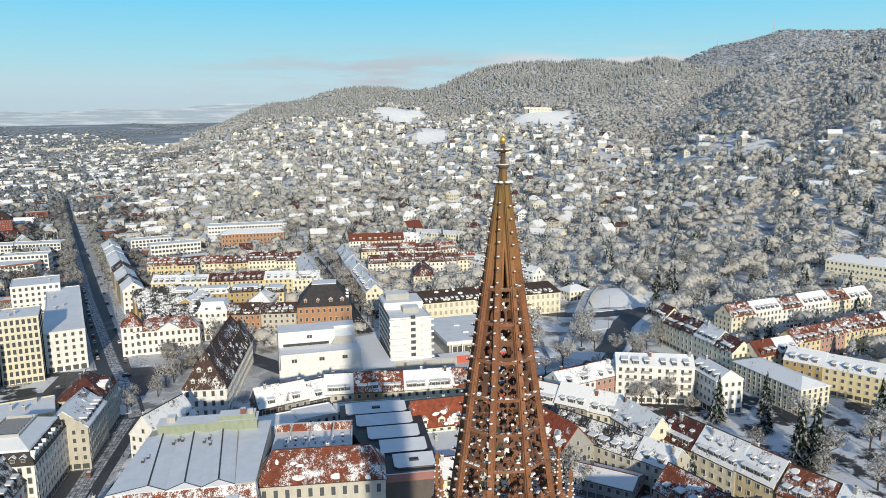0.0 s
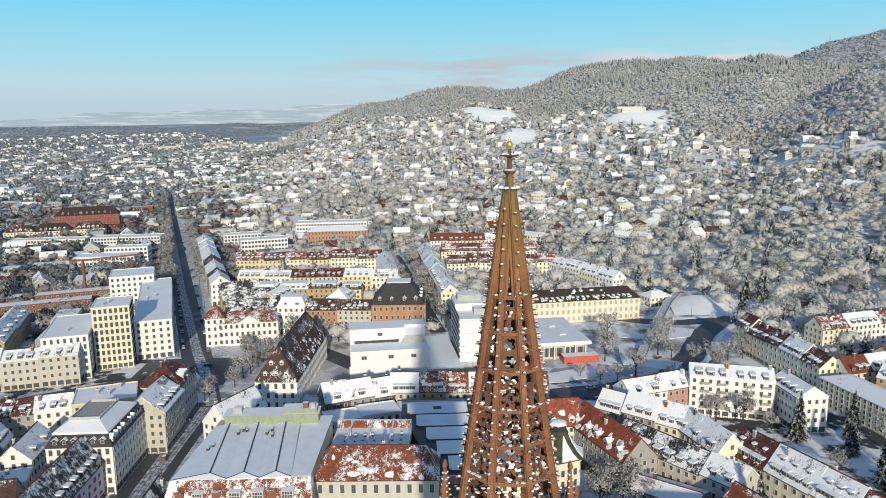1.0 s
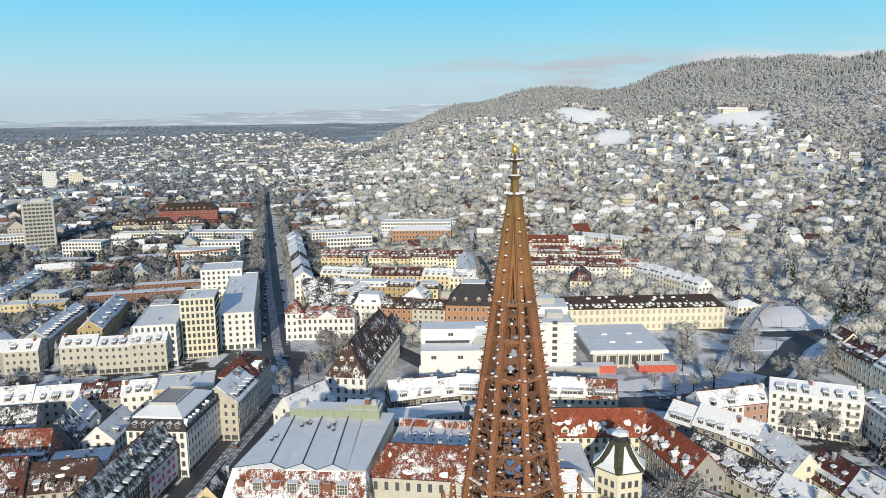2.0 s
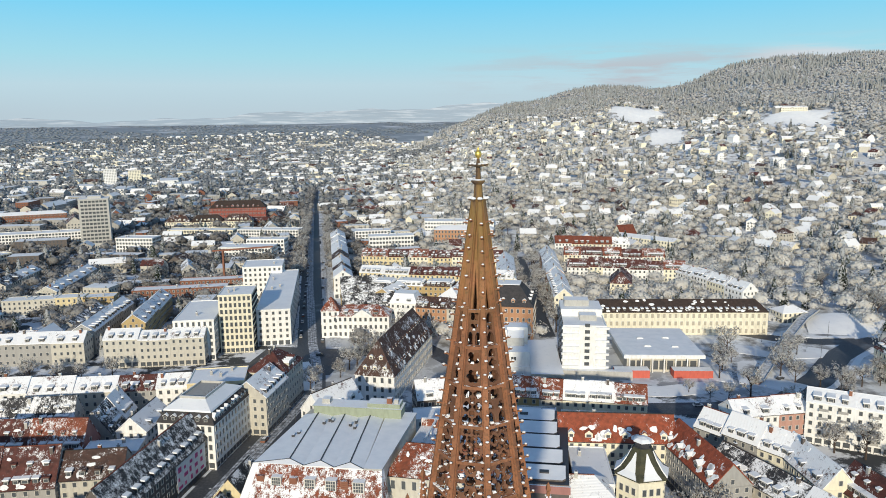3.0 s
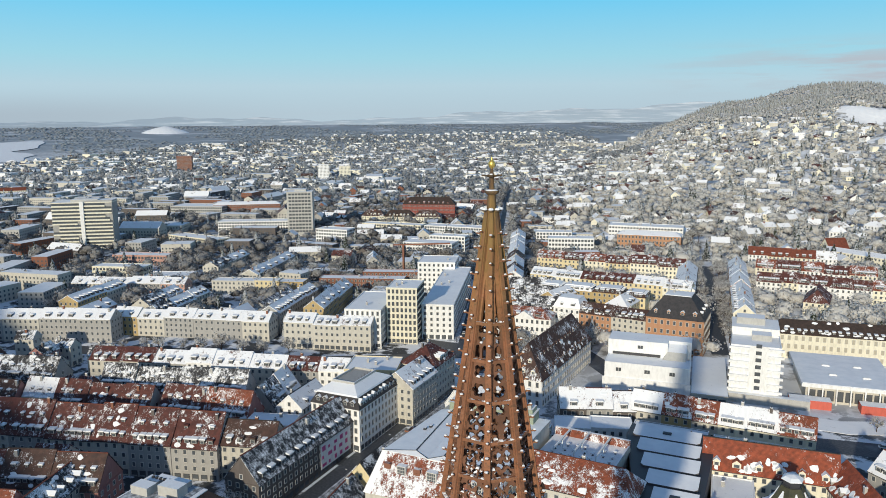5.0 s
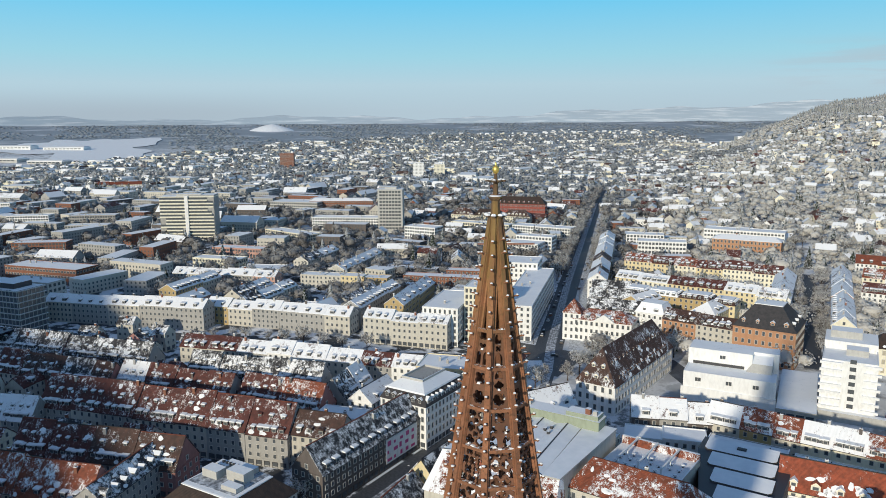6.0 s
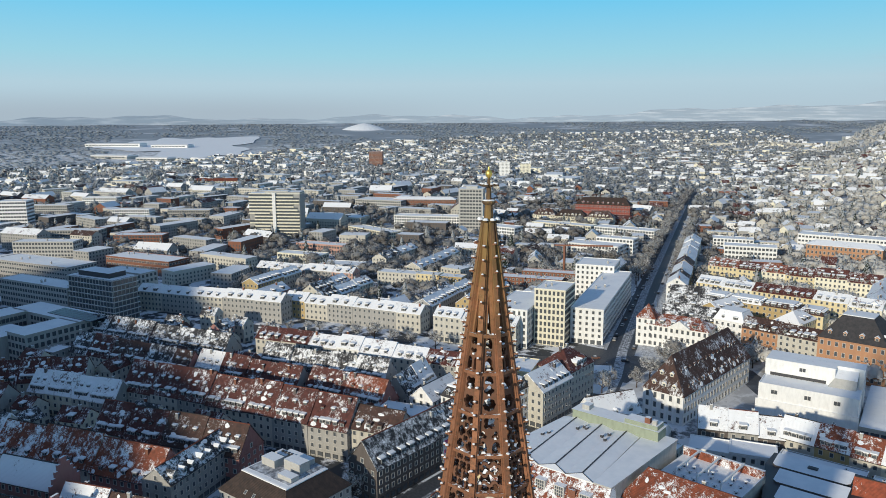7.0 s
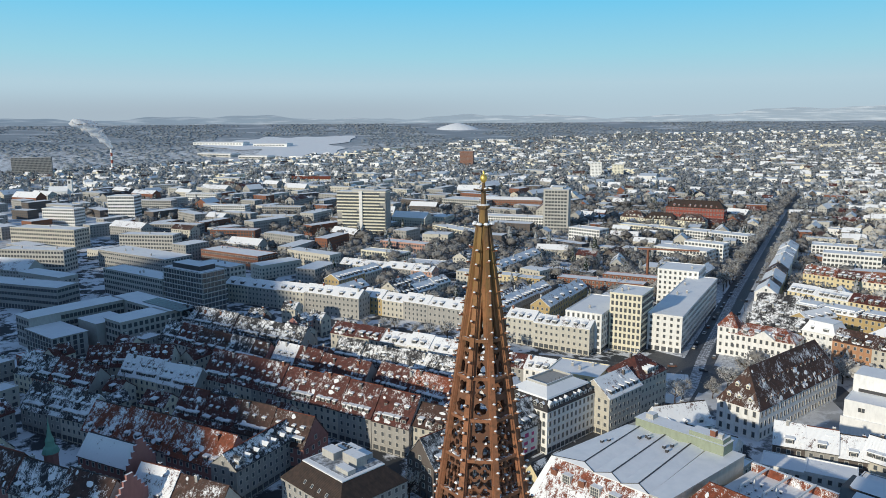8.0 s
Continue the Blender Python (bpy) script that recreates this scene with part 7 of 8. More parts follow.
def car_kind(paint):
    key = ("car", paint)
    if key not in cache:
        b = Mesh(paint, "snow")
        b.loft([[(-2.1, -0.85, 0.3), (2.1, -0.85, 0.3), (2.1, 0.85, 0.3), (-2.1, 0.85, 0.3)], [(-2.15, -0.9, 0.6), (2.15, -0.9, 0.6), (2.15, 0.9, 0.6), (-2.15, 0.9, 0.6)],
                [(-2.05, -0.85, 0.92), (1.95, -0.82, 0.82), (1.95, 0.82, 0.82), (-2.05, 0.85, 0.92)]], paint)
        g = Mesh("glass", "snow")
        g.loft([[(-1.8, -0.8, 0.9), (1.0, -0.8, 0.86), (1.0, 0.8, 0.86), (-1.8, 0.8, 0.9)], [(-1.3, -0.66, 1.42), (0.35, -0.66, 1.42), (0.35, 0.66, 1.42), (-1.3, 0.66, 1.42)],
                [(-1.25, -0.64, 1.5), (0.3, -0.64, 1.5), (0.3, 0.64, 1.5), (-1.25, 0.64, 1.5)]], "glass", "snow")
        w = Mesh("darkmetal")
        w.turned([(0.32, -0.1), (0.34, 0), (0.32, 0.1)], 10, "darkmetal")
        cache[key] = (b.data("body"), g.data("cabin"), w.data("wheel"))
    return cache[key]


def car(x, y, rot, paint):
    ob = thing("car", x, y, 0.06, rot, "parked car with snow on its roof", "car", "cars in the street")
    b, g, w = car_kind(paint)
    part("body", b, ob)
    part("cabin", g, ob)
    for wx in (-1.3, 1.3):
        for wy in (-0.82, 0.82):
            part("wheel", w, ob, at=pose(wx, wy, 0.34, 90, 0, 0))


cr = random.Random(12)
PAINTS = ("darkmetal", "darkmetal", "grey", "white", "brick", "dark")
for i in range(22):
    t = 12 + i * 11 + cr.uniform(-3, 3)
    x, y = along(t, -6.2 if i % 3 else 5.8)
    car(x, y, 108, cr.choice(PAINTS))
for x, y, r in ((-118, 340, 30), (-106, 347, 45), (-92, 352, 20), (120, 338, 55), (131, 345, 40), (88, 307, 10), (-80, 250, 90), (-77, 226, 90)):
    car(x, y, r, cr.choice(PAINTS))


def street_lamp(x, y, rot):
    ob = thing("street_lamp", x, y, 0.05, rot, "slender grey street lamp with curved arm", "street lamp", "street lamps")
    m = Mesh("darkmetal")
    m.turned([(0.16, 0), (0.12, 0.6), (0.09, 4), (0.07, 9)], 8, "darkmetal")
    part("pole", m, ob)
    m = Mesh("darkmetal")
    m.bar((0, 0, 8.9), (0.9, 0, 9.5), 0.09, 0.09, "darkmetal")
    m.bar((0.88, 0, 9.5), (2.0, 0, 9.55), 0.09, 0.09, "darkmetal")
    part("arm", m, ob)
    m = Mesh("grey", "snow")
    m.loft([[(1.8, -0.16, 9.5), (2.6, -0.12, 9.52), (2.6, 0.12, 9.52), (1.8, 0.16, 9.5)], [(1.85, -0.12, 9.66), (2.55, -0.1, 9.64), (2.55, 0.1, 9.64), (1.85, 0.12, 9.66)]], "grey", "snow")
    part("lamp_head", m, ob)


for i in range(9):
    x, y = along(6 + i * 34, 8.8 if i % 2 else -8.8)
    street_lamp(x, y, 198 if i % 2 else 18)
for x, y, r in ((-72.5, 196, 180), (-72.5, 225, 180), (-72, 262, 180), (-112, 330, 60), (-84, 318, 150), (104, 322, 120), (138, 346, 150), (160, 380, 150), (176, 418, 250), (138, 404, 90)):
    street_lamp(x, y, r)


# ---- trees ----
def limb_tree(seed, H, R):
    """Bare frosted broadleaf tree: trunk and limbs, and a crown of many fine twig clumps."""
    rnd = random.Random(seed)
    t, c = Mesh("bark"), Mesh("frost")
    t.turned([(H * 0.035, -0.6), (H * 0.028, H * 0.1), (H * 0.022, H * 0.28), (H * 0.014, H * 0.55), (H * 0.004, H * 0.85)], 6, "bark")
    tips = []
    for i in range(11):
        a, z0 = i * 2.4 + rnd.uniform(-0.4, 0.4), H * rnd.uniform(0.2, 0.6)
        p = Vector((0, 0, z0))
        q = Vector((math.cos(a), math.sin(a), 0)) * R * rnd.uniform(0.35, 0.6) + Vector((0, 0, z0 + H * rnd.uniform(0.12, 0.26)))
        t.bar(p, q, H * 0.014, H * 0.014, "bark")
        for j in range(3):
            b = a + rnd.uniform(-0.9, 0.9)
            r = q + Vector((math.cos(b), math.sin(b), 0)) * R * rnd.uniform(0.2, 0.42) + Vector((0, 0, H * rnd.uniform(0.02, 0.2)))
            t.bar(q, r, H * 0.007, H * 0.007, "bark")
            tips += [r, q.lerp(r, 0.5)]
    tips += [Vector((rnd.uniform(-0.2, 0.2) * R, rnd.uniform(-0.2, 0.2) * R, H * rnd.uniform(0.6, 0.92))) for _ in range(14)]
    for p in tips:
        spread = R * rnd.uniform(0.16, 0.27)
        for _ in range(10):
            d = Vector((rnd.gauss(0, 1), rnd.gauss(0, 1), rnd.gauss(0.15, 0.75))) * spread * 0.7
            ctr = p + d
            s = rnd.uniform(0.22, 0.46) * R / 5
            nrm = d.normalized() + (ctr - Vector((0, 0, H * 0.5))).normalized() * 0.6 + Vector((rnd.gauss(0, 0.5), rnd.gauss(0, 0.5), rnd.gauss(0, 0.5)))
            u = nrm.cross(Vector((rnd.gauss(0, 1), rnd.gauss(0, 1), rnd.gauss(0, 1)))).normalized() * s * 1.4
            w = nrm.cross(u).normalized() * s * 0.65
            c.face([ctr - u, ctr + w, ctr + u * 0.9, ctr - w * 0.8], "frost")
    return t.data("trunk"), c.data("crown")


def fir_tree(seed, H, R):
    """Conifer with drooping snow-laden boughs in whorls."""
    rnd = random.Random(seed)
    t, c = Mesh("bark"), Mesh("needles")
    t.turned([(H * 0.02, -0.6), (H * 0.012, H * 0.5), (0.03, H * 0.98)], 6, "bark")
    for i in range(20):
        f = i / 19
        z = H * (0.08 + 0.9 * f)
        r = R * (1 - f) ** 0.85 * rnd.uniform(0.85, 1.1) + 0.15
        n = max(5, int(11 - 6 * f))
        for k in range(n):
            a = 2 * math.pi * k / n + i * 0.7 + rnd.uniform(-0.2, 0.2)
            o = Vector((math.cos(a), math.sin(a), 0))
            s = Vector((-o.y, o.x, 0)) * r * rnd.uniform(0.2, 0.32)
            rr = r * rnd.uniform(0.7, 1.12)
            p0, p1, p2 = Vector((0, 0, z + H * 0.02)), o * rr * 0.55 + Vector((0, 0, z + 0.02 * H)), o * rr + Vector((0, 0, z - 0.035 * H))
            c.face([p0, p1 - s, p2, p1 + s], "needles")
            c.face([p0 - Vector((0, 0, 0.3)), p1 - s * 0.8 - Vector((0, 0, H * 0.03)), p2 - Vector((0, 0, H * 0.03)), p1 + s * 0.8 - Vector((0, 0, H * 0.03))], "needles")
    return t.data("trunk"), c.data("crown")


def make_tree(meshes, label, category, group):
    ob = thing("tree", 0, 0, 0, 0, label, category, group)
    part("trunk", meshes[0], ob)
    part("crown", meshes[1], ob)
    return ob


BROAD = [make_tree(limb_tree(s, h, r), "bare broadleaf tree white with hoar frost", "tree", "frosted trees") for s, h, r in ((1, 13, 5.2), (2, 11, 4.6), (3, 15, 5.6), (4, 9, 3.8))]
FIRS = [make_tree(fir_tree(s, h, r), "tall dark green conifer laden with snow", "tree", "snowy conifers") for s, h, r in ((5, 17, 3.6), (6, 14, 3.2), (7, 21, 4.2))]
tr = random.Random(77)
spare = list(BROAD + FIRS)


def plant(x, y, fir=False, scale=1.0):
    src = tr.choice(FIRS if fir else BROAD)
    z = float(height(x, y))
    m = pose(x, y, z, 0, 0, tr.uniform(0, 360)) @ Matrix.Scale(scale * tr.uniform(0.8, 1.2), 4)
    if src in spare:
        spare.remove(src)
        src.matrix_basis = m
        return
    ob = copy_thing(src, pose(0, 0, 0))
    ob.matrix_basis = m


def plant_line(x0, y0, x1, y1, step, spread=2.0, scale=1.0, fir=0.0):
    n = int(math.dist((x0, y0), (x1, y1)) / step)
    for i in range(n + 1):
        f = i / max(1, n)
        plant(x0 + (x1 - x0) * f + tr.uniform(-spread, spread), y0 + (y1 - y0) * f + tr.uniform(-spread, spread), tr.random() < fir, scale)


for src in BROAD + FIRS:
    src.matrix_basis = pose(300, 500, float(height(300, 500)))
for x, y, k in ((164, 237, 1.15), (151, 249, 1.0), (160, 212, 1.1), (163.5, 209, 1.05), (209, 233, 1.2), (106, 187, 1.1), (101, 205, 0.9), (172, 250, 0.9)):
    plant(x, y, True, k)
for x, y in ((150, 222), (190, 215), (178, 238), (200, 222), (168, 208), (213, 230), (196, 205), (160, 200), (172, 190), (185, 200), (205, 210)):
    plant(x, y, False, 0.95)
for x, y in ((128, 268), (137, 264), (146, 259)):
    plant(x, y, False, 0.8)
for x, y in ((66, 207), (74, 209), (64, 200), (82, 206), (72, 198)):
    plant(x, y, False, 0.9)
plant_line(-82, 305, -66, 352, 9, 4)
plant_line(-70, 340, -60, 360, 7, 3, 0.9)
plant_line(28, 410, 6, 600, 12, 2)
plant_line(14, 410, -8, 600, 12, 2)
plant_line(*along(170, -12), *along(480, -12), 13, 1.5)
plant_line(*along(260, 11), *along(480, 11), 14, 1.5)
plant_line(106, 340, 116, 380, 11, 3)
plant_line(132, 345, 150, 384, 11, 3)
plant_line(160, 335, 178, 350, 7, 5)
plant_line(140, 345, 155, 320, 9, 4, 0.8)
plant_line(115, 318, 128, 300, 9, 4, 0.8)
plant_line(90, 325, 102, 312, 7, 4, 0.7)
plant_line(-56, 380, -30, 385, 6, 3)
plant_line(-280, 277, -180, 305, 11, 1.5, 0.7)
plant_line(-186, 385, -170, 430, 6, 6, 0.9)
plant_line(-190, 420, -180, 460, 7, 6, 0.9)
plant_line(-90, 525, 0, 530, 9, 7, 0.8)
plant_line(-88, 475, -30, 472, 9, 4, 0.7)
plant_line(-300, 470, -220, 500, 8, 12, 0.9, 0.2)
plant_line(-380, 320, -370, 400, 8, 12, 0.9, 0.2)
plant_line(-330, 330, -310, 360, 8, 6, 0.7, 0.1)
plant_line(-95, 170, -100, 160, 6, 3, 0.7)
for i in range(70):
    x, y = tr.uniform(140, 330), tr.uniform(390, 560)
    if (x - 122) * 0.9 > (y - 344) * 0.55 + 6 or y > 470:
        plant(x, y, tr.random() < 0.22, 1.0)
for i in range(20):
    x, y = tr.uniform(40, 170), tr.uniform(560, 720)
    plant(x, y, tr.random() < 0.25, 0.9)
for i in range(12):
    x, y = tr.uniform(-30, 40), tr.uniform(660, 780)
    plant(x, y, tr.random() < 0.15, 1.0)


# ---- far woods, gardens and suburbs, past counting ----
rng = np.random.default_rng(5)


def twig_trees(name, x, y, size, tall, key, label, quads, cone=False, coarse=0.34, dome=None, core=0.66):
    """Many frosted trees in one mesh. Each crown is a ragged cloud of small twig sprays, round a lumpy mass of dense twigs where
    dome gives its columns and rows. size: crown width in metres."""
    n = len(x)
    z = height(x, y)
    size = np.asarray(size, float)
    tops = size * tall
    N = n * quads
    rep = lambda v: np.repeat(np.asarray(v, float), quads)
    X, Y, Z, S = rep(x), rep(y), rep(z), rep(size)
    H = S * tall
    f = rng.random(N)
    if cone:
        rad, up = (1 - f) ** 0.9 * 0.5, 0.06 + 0.92 * f
        ang = rng.uniform(0, 2 * np.pi, N)
        rr = rad * np.sqrt(rng.uniform(0.3, 1, N))
        C = np.stack([X + S * rr * np.cos(ang), Y + S * rr * np.sin(ang), Z + H * up], 1)
    else:
        v = rng.normal(0, 1, (N, 3))
        if dome:
            v[:, 2] = np.abs(v[:, 2]) - 0.45
        v /= np.linalg.norm(v, axis=1)[:, None]
        r = rng.uniform(0.45, 1.0, N) ** 0.6 if not dome else rng.uniform(0.62, 1.06, N)
        lump = 1 + 0.3 * np.sin(v[:, 0] * 4 + X) * np.sin(v[:, 1] * 4 + Y)
        C = np.stack([X + S * 0.5 * r * lump * v[:, 0], Y + S * 0.5 * r * lump * v[:, 1], Z + H * (0.55 + 0.42 * r * lump * v[:, 2])], 1)
    # sprays lie round the crown like a shell, so that each crown has a sunlit and a shaded side
    out = (C - np.stack([X, Y, Z + H * (0.3 if cone else 0.5)], 1)) / np.stack([S, S, H], 1)
    out = out / (np.linalg.norm(out, axis=1)[:, None] + 1e-6) + rng.normal(0, 0.4, (N, 3))
    out /= np.linalg.norm(out, axis=1)[:, None]
    u = np.cross(out, rng.normal(0, 1, (N, 3)))
    u /= np.linalg.norm(u, axis=1)[:, None]
    w = np.cross(out, u)
    w /= np.linalg.norm(w, axis=1)[:, None]
    s = (S * coarse * rng.uniform(0.6, 1.3, N))[:, None]
    P = np.stack([C - u * s * 0.6, C - w * s * 0.4, C + u * s * 0.55, C + w * s * 0.45], 1).reshape(-1, 3)
    soft = (C - np.stack([X, Y, Z + H * (0.25 if cone else 0.45)], 1)) / np.stack([S, S, H], 1)
    soft = np.repeat(soft / (np.linalg.norm(soft, axis=1)[:, None] + 1e-6) + out * 0.55, 4, axis=0)
    loops = np.arange(N * 4)
    if dome:
        cols, rows = dome
        a = 2 * np.pi * (np.arange(cols)[None, None, :] + 0.5 * np.arange(rows + 1)[None, :, None]) / cols + rng.uniform(0, 6.28, n)[:, None, None]
        e = np.radians(np.linspace(-32, 82, rows + 1))[None, :, None] + rng.normal(0, 0.07, (n, rows + 1, cols))
        dv = np.stack([np.cos(e) * np.cos(a), np.cos(e) * np.sin(a), np.sin(e)], -1)
        big = core * rng.uniform(0.7, 1.15, (n, rows + 1, cols))
        if cone:
            # tiers of boughs: rings that step in and out on the way up
            f = np.linspace(0, 1, rows + 1)[None, :, None] * np.ones((n, 1, cols))
            tier = np.where(np.arange(rows + 1) % 2 == 0, 1.1, 0.72)[None, :, None]
            flat = (0.5 * (1 - f) ** 0.85 * tier + 0.015) * big
            sx = size[:, None, None] * flat
            lift = (z + tops * 0.05)[:, None, None] + tops[:, None, None] * (0.95 * f - 0.04 * (tier > 1) * rng.uniform(0.4, 1.4, flat.shape))
            V = np.stack([np.asarray(x)[:, None, None] + sx * np.cos(a), np.asarray(y)[:, None, None] + sx * np.sin(a), lift], -1)
            dv = np.stack([np.cos(a) * np.ones_like(f), np.sin(a) * np.ones_like(f), 0.55 * np.ones_like(f)], -1)
        else:
            sx = (size * 0.5)[:, None, None] * big
            V = np.stack([np.asarray(x)[:, None, None] + sx * dv[..., 0], np.asarray(y)[:, None, None] + sx * dv[..., 1],
                          (z + tops * 0.55)[:, None, None] + (tops * 0.42)[:, None, None] * big * dv[..., 2]], -1)
        i = np.arange(n)[:, None, None] * (rows + 1) * cols
        j, k = np.arange(rows)[None, :, None], np.arange(cols)[None, None, :]
        k2 = (k + 1) % cols
        q = np.stack([i + j * cols + k, i + j * cols + k2, i + (j + 1) * cols + k2, i + (j + 1) * cols + k], -1)
        loops = np.concatenate([loops, q.reshape(-1) + N * 4])
        P = np.concatenate([P, V.reshape(-1, 3)])
        soft = np.concatenate([soft, (dv + rng.normal(0, 0.16, dv.shape)).reshape(-1, 3)])
    soft = (soft / (np.linalg.norm(soft, axis=1)[:, None] + 1e-6)).astype(np.float32)
    me = bpy.data.meshes.new(name)
    me.vertices.add(len(P))
    me.vertices.foreach_set("co", P.ravel())
    me.loops.add(len(loops))
    me.loops.foreach_set("vertex_index", loops.astype(np.int32))
    me.polygons.add(len(loops) // 4)
    me.polygons.foreach_set("loop_start", np.arange(len(loops) // 4) * 4)
    me.materials.append(M[key])
    me.update(calc_edges=True)
    me.attributes.new("custom_normal", "FLOAT_VECTOR", "POINT").data.foreach_set("vector", soft.ravel())
    return tagged(new(name, me), label, "woods", kind="stuff")


def sector(n, az0, az1, d0, d1):
    az = np.radians(rng.uniform(az0, az1, n))
    d = np.sqrt(rng.uniform(d0 * d0, d1 * d1, n))
    return d * np.sin(az), d * np.cos(az)


def polar(x, y):
    return np.degrees(np.arctan2(x, y)), np.hypot(x, y)


def wood_line(az):
    """Distance at which closed forest begins on the hillside."""
    return np.interp(az, (-20, -8, 0, 6, 12, 18, 22, 27, 35, 60), (4800, 2500, 1900, 1950, 1750, 1600, 1380, 1220, 1060, 950))


def clearing(x, y):
    a, d = polar(x, y)
    hit = np.zeros(np.shape(a), bool)
    for a0, d0, wa, wd, up in STEEP:
        hit |= ((a - a0) / (wa * 1.12)) ** 2 + ((d - d0 + 6) / (wd * 1.25)) ** 2 < 1
    return hit


x, y = sector(33000, -12, 46, 560, 2750)
a, d = polar(x, y)
keep = (d > wood_line(a) + wob(x, y) * 90) & ~clearing(x, y)
x, y, d = x[keep], y[keep], d[keep]
dark = wob(x * 2.3 + 40, y * 2.1) + rng.normal(0, 0.2, len(x)) + np.clip((d - 1700) / 900, 0, 0.6) > 0.6
close = d < 1450
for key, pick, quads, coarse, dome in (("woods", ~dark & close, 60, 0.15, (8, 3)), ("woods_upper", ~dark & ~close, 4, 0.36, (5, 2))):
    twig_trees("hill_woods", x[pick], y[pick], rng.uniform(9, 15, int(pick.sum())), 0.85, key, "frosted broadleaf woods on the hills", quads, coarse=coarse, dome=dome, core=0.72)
# conifers beyond 1500 m use the haze-paled material
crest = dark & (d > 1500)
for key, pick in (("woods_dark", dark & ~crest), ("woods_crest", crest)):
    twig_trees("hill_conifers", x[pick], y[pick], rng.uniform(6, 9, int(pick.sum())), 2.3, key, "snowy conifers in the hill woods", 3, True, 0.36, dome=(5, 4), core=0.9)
x, y = sector(5600, 16, 46, 3150, 4350)
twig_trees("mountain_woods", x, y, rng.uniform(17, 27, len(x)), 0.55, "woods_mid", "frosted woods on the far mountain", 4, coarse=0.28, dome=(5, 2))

def far_houses(name, x, y, dims, label, walls, roofs, windows, flat=0.3):
    """Many distant houses in one mesh; each has walls, a pitched or flat snowy roof and dark window openings."""
    m = Mesh()
    z = height(x, y)
    for i in range(len(x)):
        L, W, H = dims[0] * rng.uniform(0.7, 1.5), dims[1] * rng.uniform(0.8, 1.25), dims[2] * rng.uniform(0.75, 1.4)
        a = radians(rng.choice((17, 107)) + rng.normal(0, 22 if dims[0] < 14 else 8))
        c, s = math.cos(a), math.sin(a)
        X, Y, Z = float(x[i]), float(y[i]), float(z[i])

        def P(u, v, h):
            return (X + u * c - v * s, Y + u * s + v * c, Z + h)
        l, w = L / 2, W / 2
        wk, rk = walls[int(rng.integers(len(walls)))], roofs[int(rng.integers(len(roofs)))]
        ring = [(-l, -w), (l, -w), (l, w), (-l, w)]
        if rng.random() < flat:
            m.solid([P(*p, -3) for p in ring], [P(*p, H) for p in ring], wk, "snow")
        else:
            R = H + W * rng.uniform(0.3, 0.45)
            m.solid([P(*p, -3) for p in ring], [P(*p, H) for p in ring], wk)
            m.face([P(-l - 0.4, -w - 0.5, H - 0.2), P(l + 0.4, -w - 0.5, H - 0.2), P(l + 0.3, 0, R), P(-l - 0.3, 0, R)], rk)
            m.face([P(l + 0.4, w + 0.5, H - 0.2), P(-l - 0.4, w + 0.5, H - 0.2), P(-l - 0.3, 0, R), P(l + 0.3, 0, R)], rk)
            m.face([P(l, -w, H), P(l, w, H), P(l, 0, R - 0.15)], wk)
            m.face([P(-l, w, H), P(-l, -w, H), P(-l, 0, R - 0.15)], wk)
        if windows:
            fl = max(1, int(H / 3))
            for f in range(fl):
                h0, h1 = f * 3 + 1.0, f * 3 + 2.5
                for q in range(int(L / 3.2)):
                    u = -l + 1.6 + q * 3.2
                    for sv in (-1, 1):
                        v = sv * (w + 0.06)
                        m.face([P(u - 0.6, v, h0), P(u + 0.6, v, h0), P(u + 0.6, v, h1), P(u - 0.6, v, h1)], "glass")
                for q in range(int(W / 3.2)):
                    v = -w + 1.6 + q * 3.2
                    for su in (-1, 1):
                        u = su * (l + 0.06)
                        m.face([P(u, v - 0.6, h0), P(u, v + 0.6, h0), P(u, v + 0.6, h1), P(u, v - 0.6, h1)], "glass")
    return tagged(new(name, m.data(name)), label, "houses", kind="stuff")


WF = ("cream", "white", "grey", "white", "grey", "white", "cream", "concrete", "stone", "stone")
WO = ("grey", "concrete", "stone", "grey", "brick", "dark", "grey", "stone")
RO = ("tile_snowy", "tile_white", "tile_snowy", "tile_brown", "tile_snowy", "tile_dark")
RF = ("tile_white", "tile_white", "tile_snowy", "tile_white", "tile_white", "tile_snowy", "tile_white", "tile_brown", "tile_white", "tile_red")


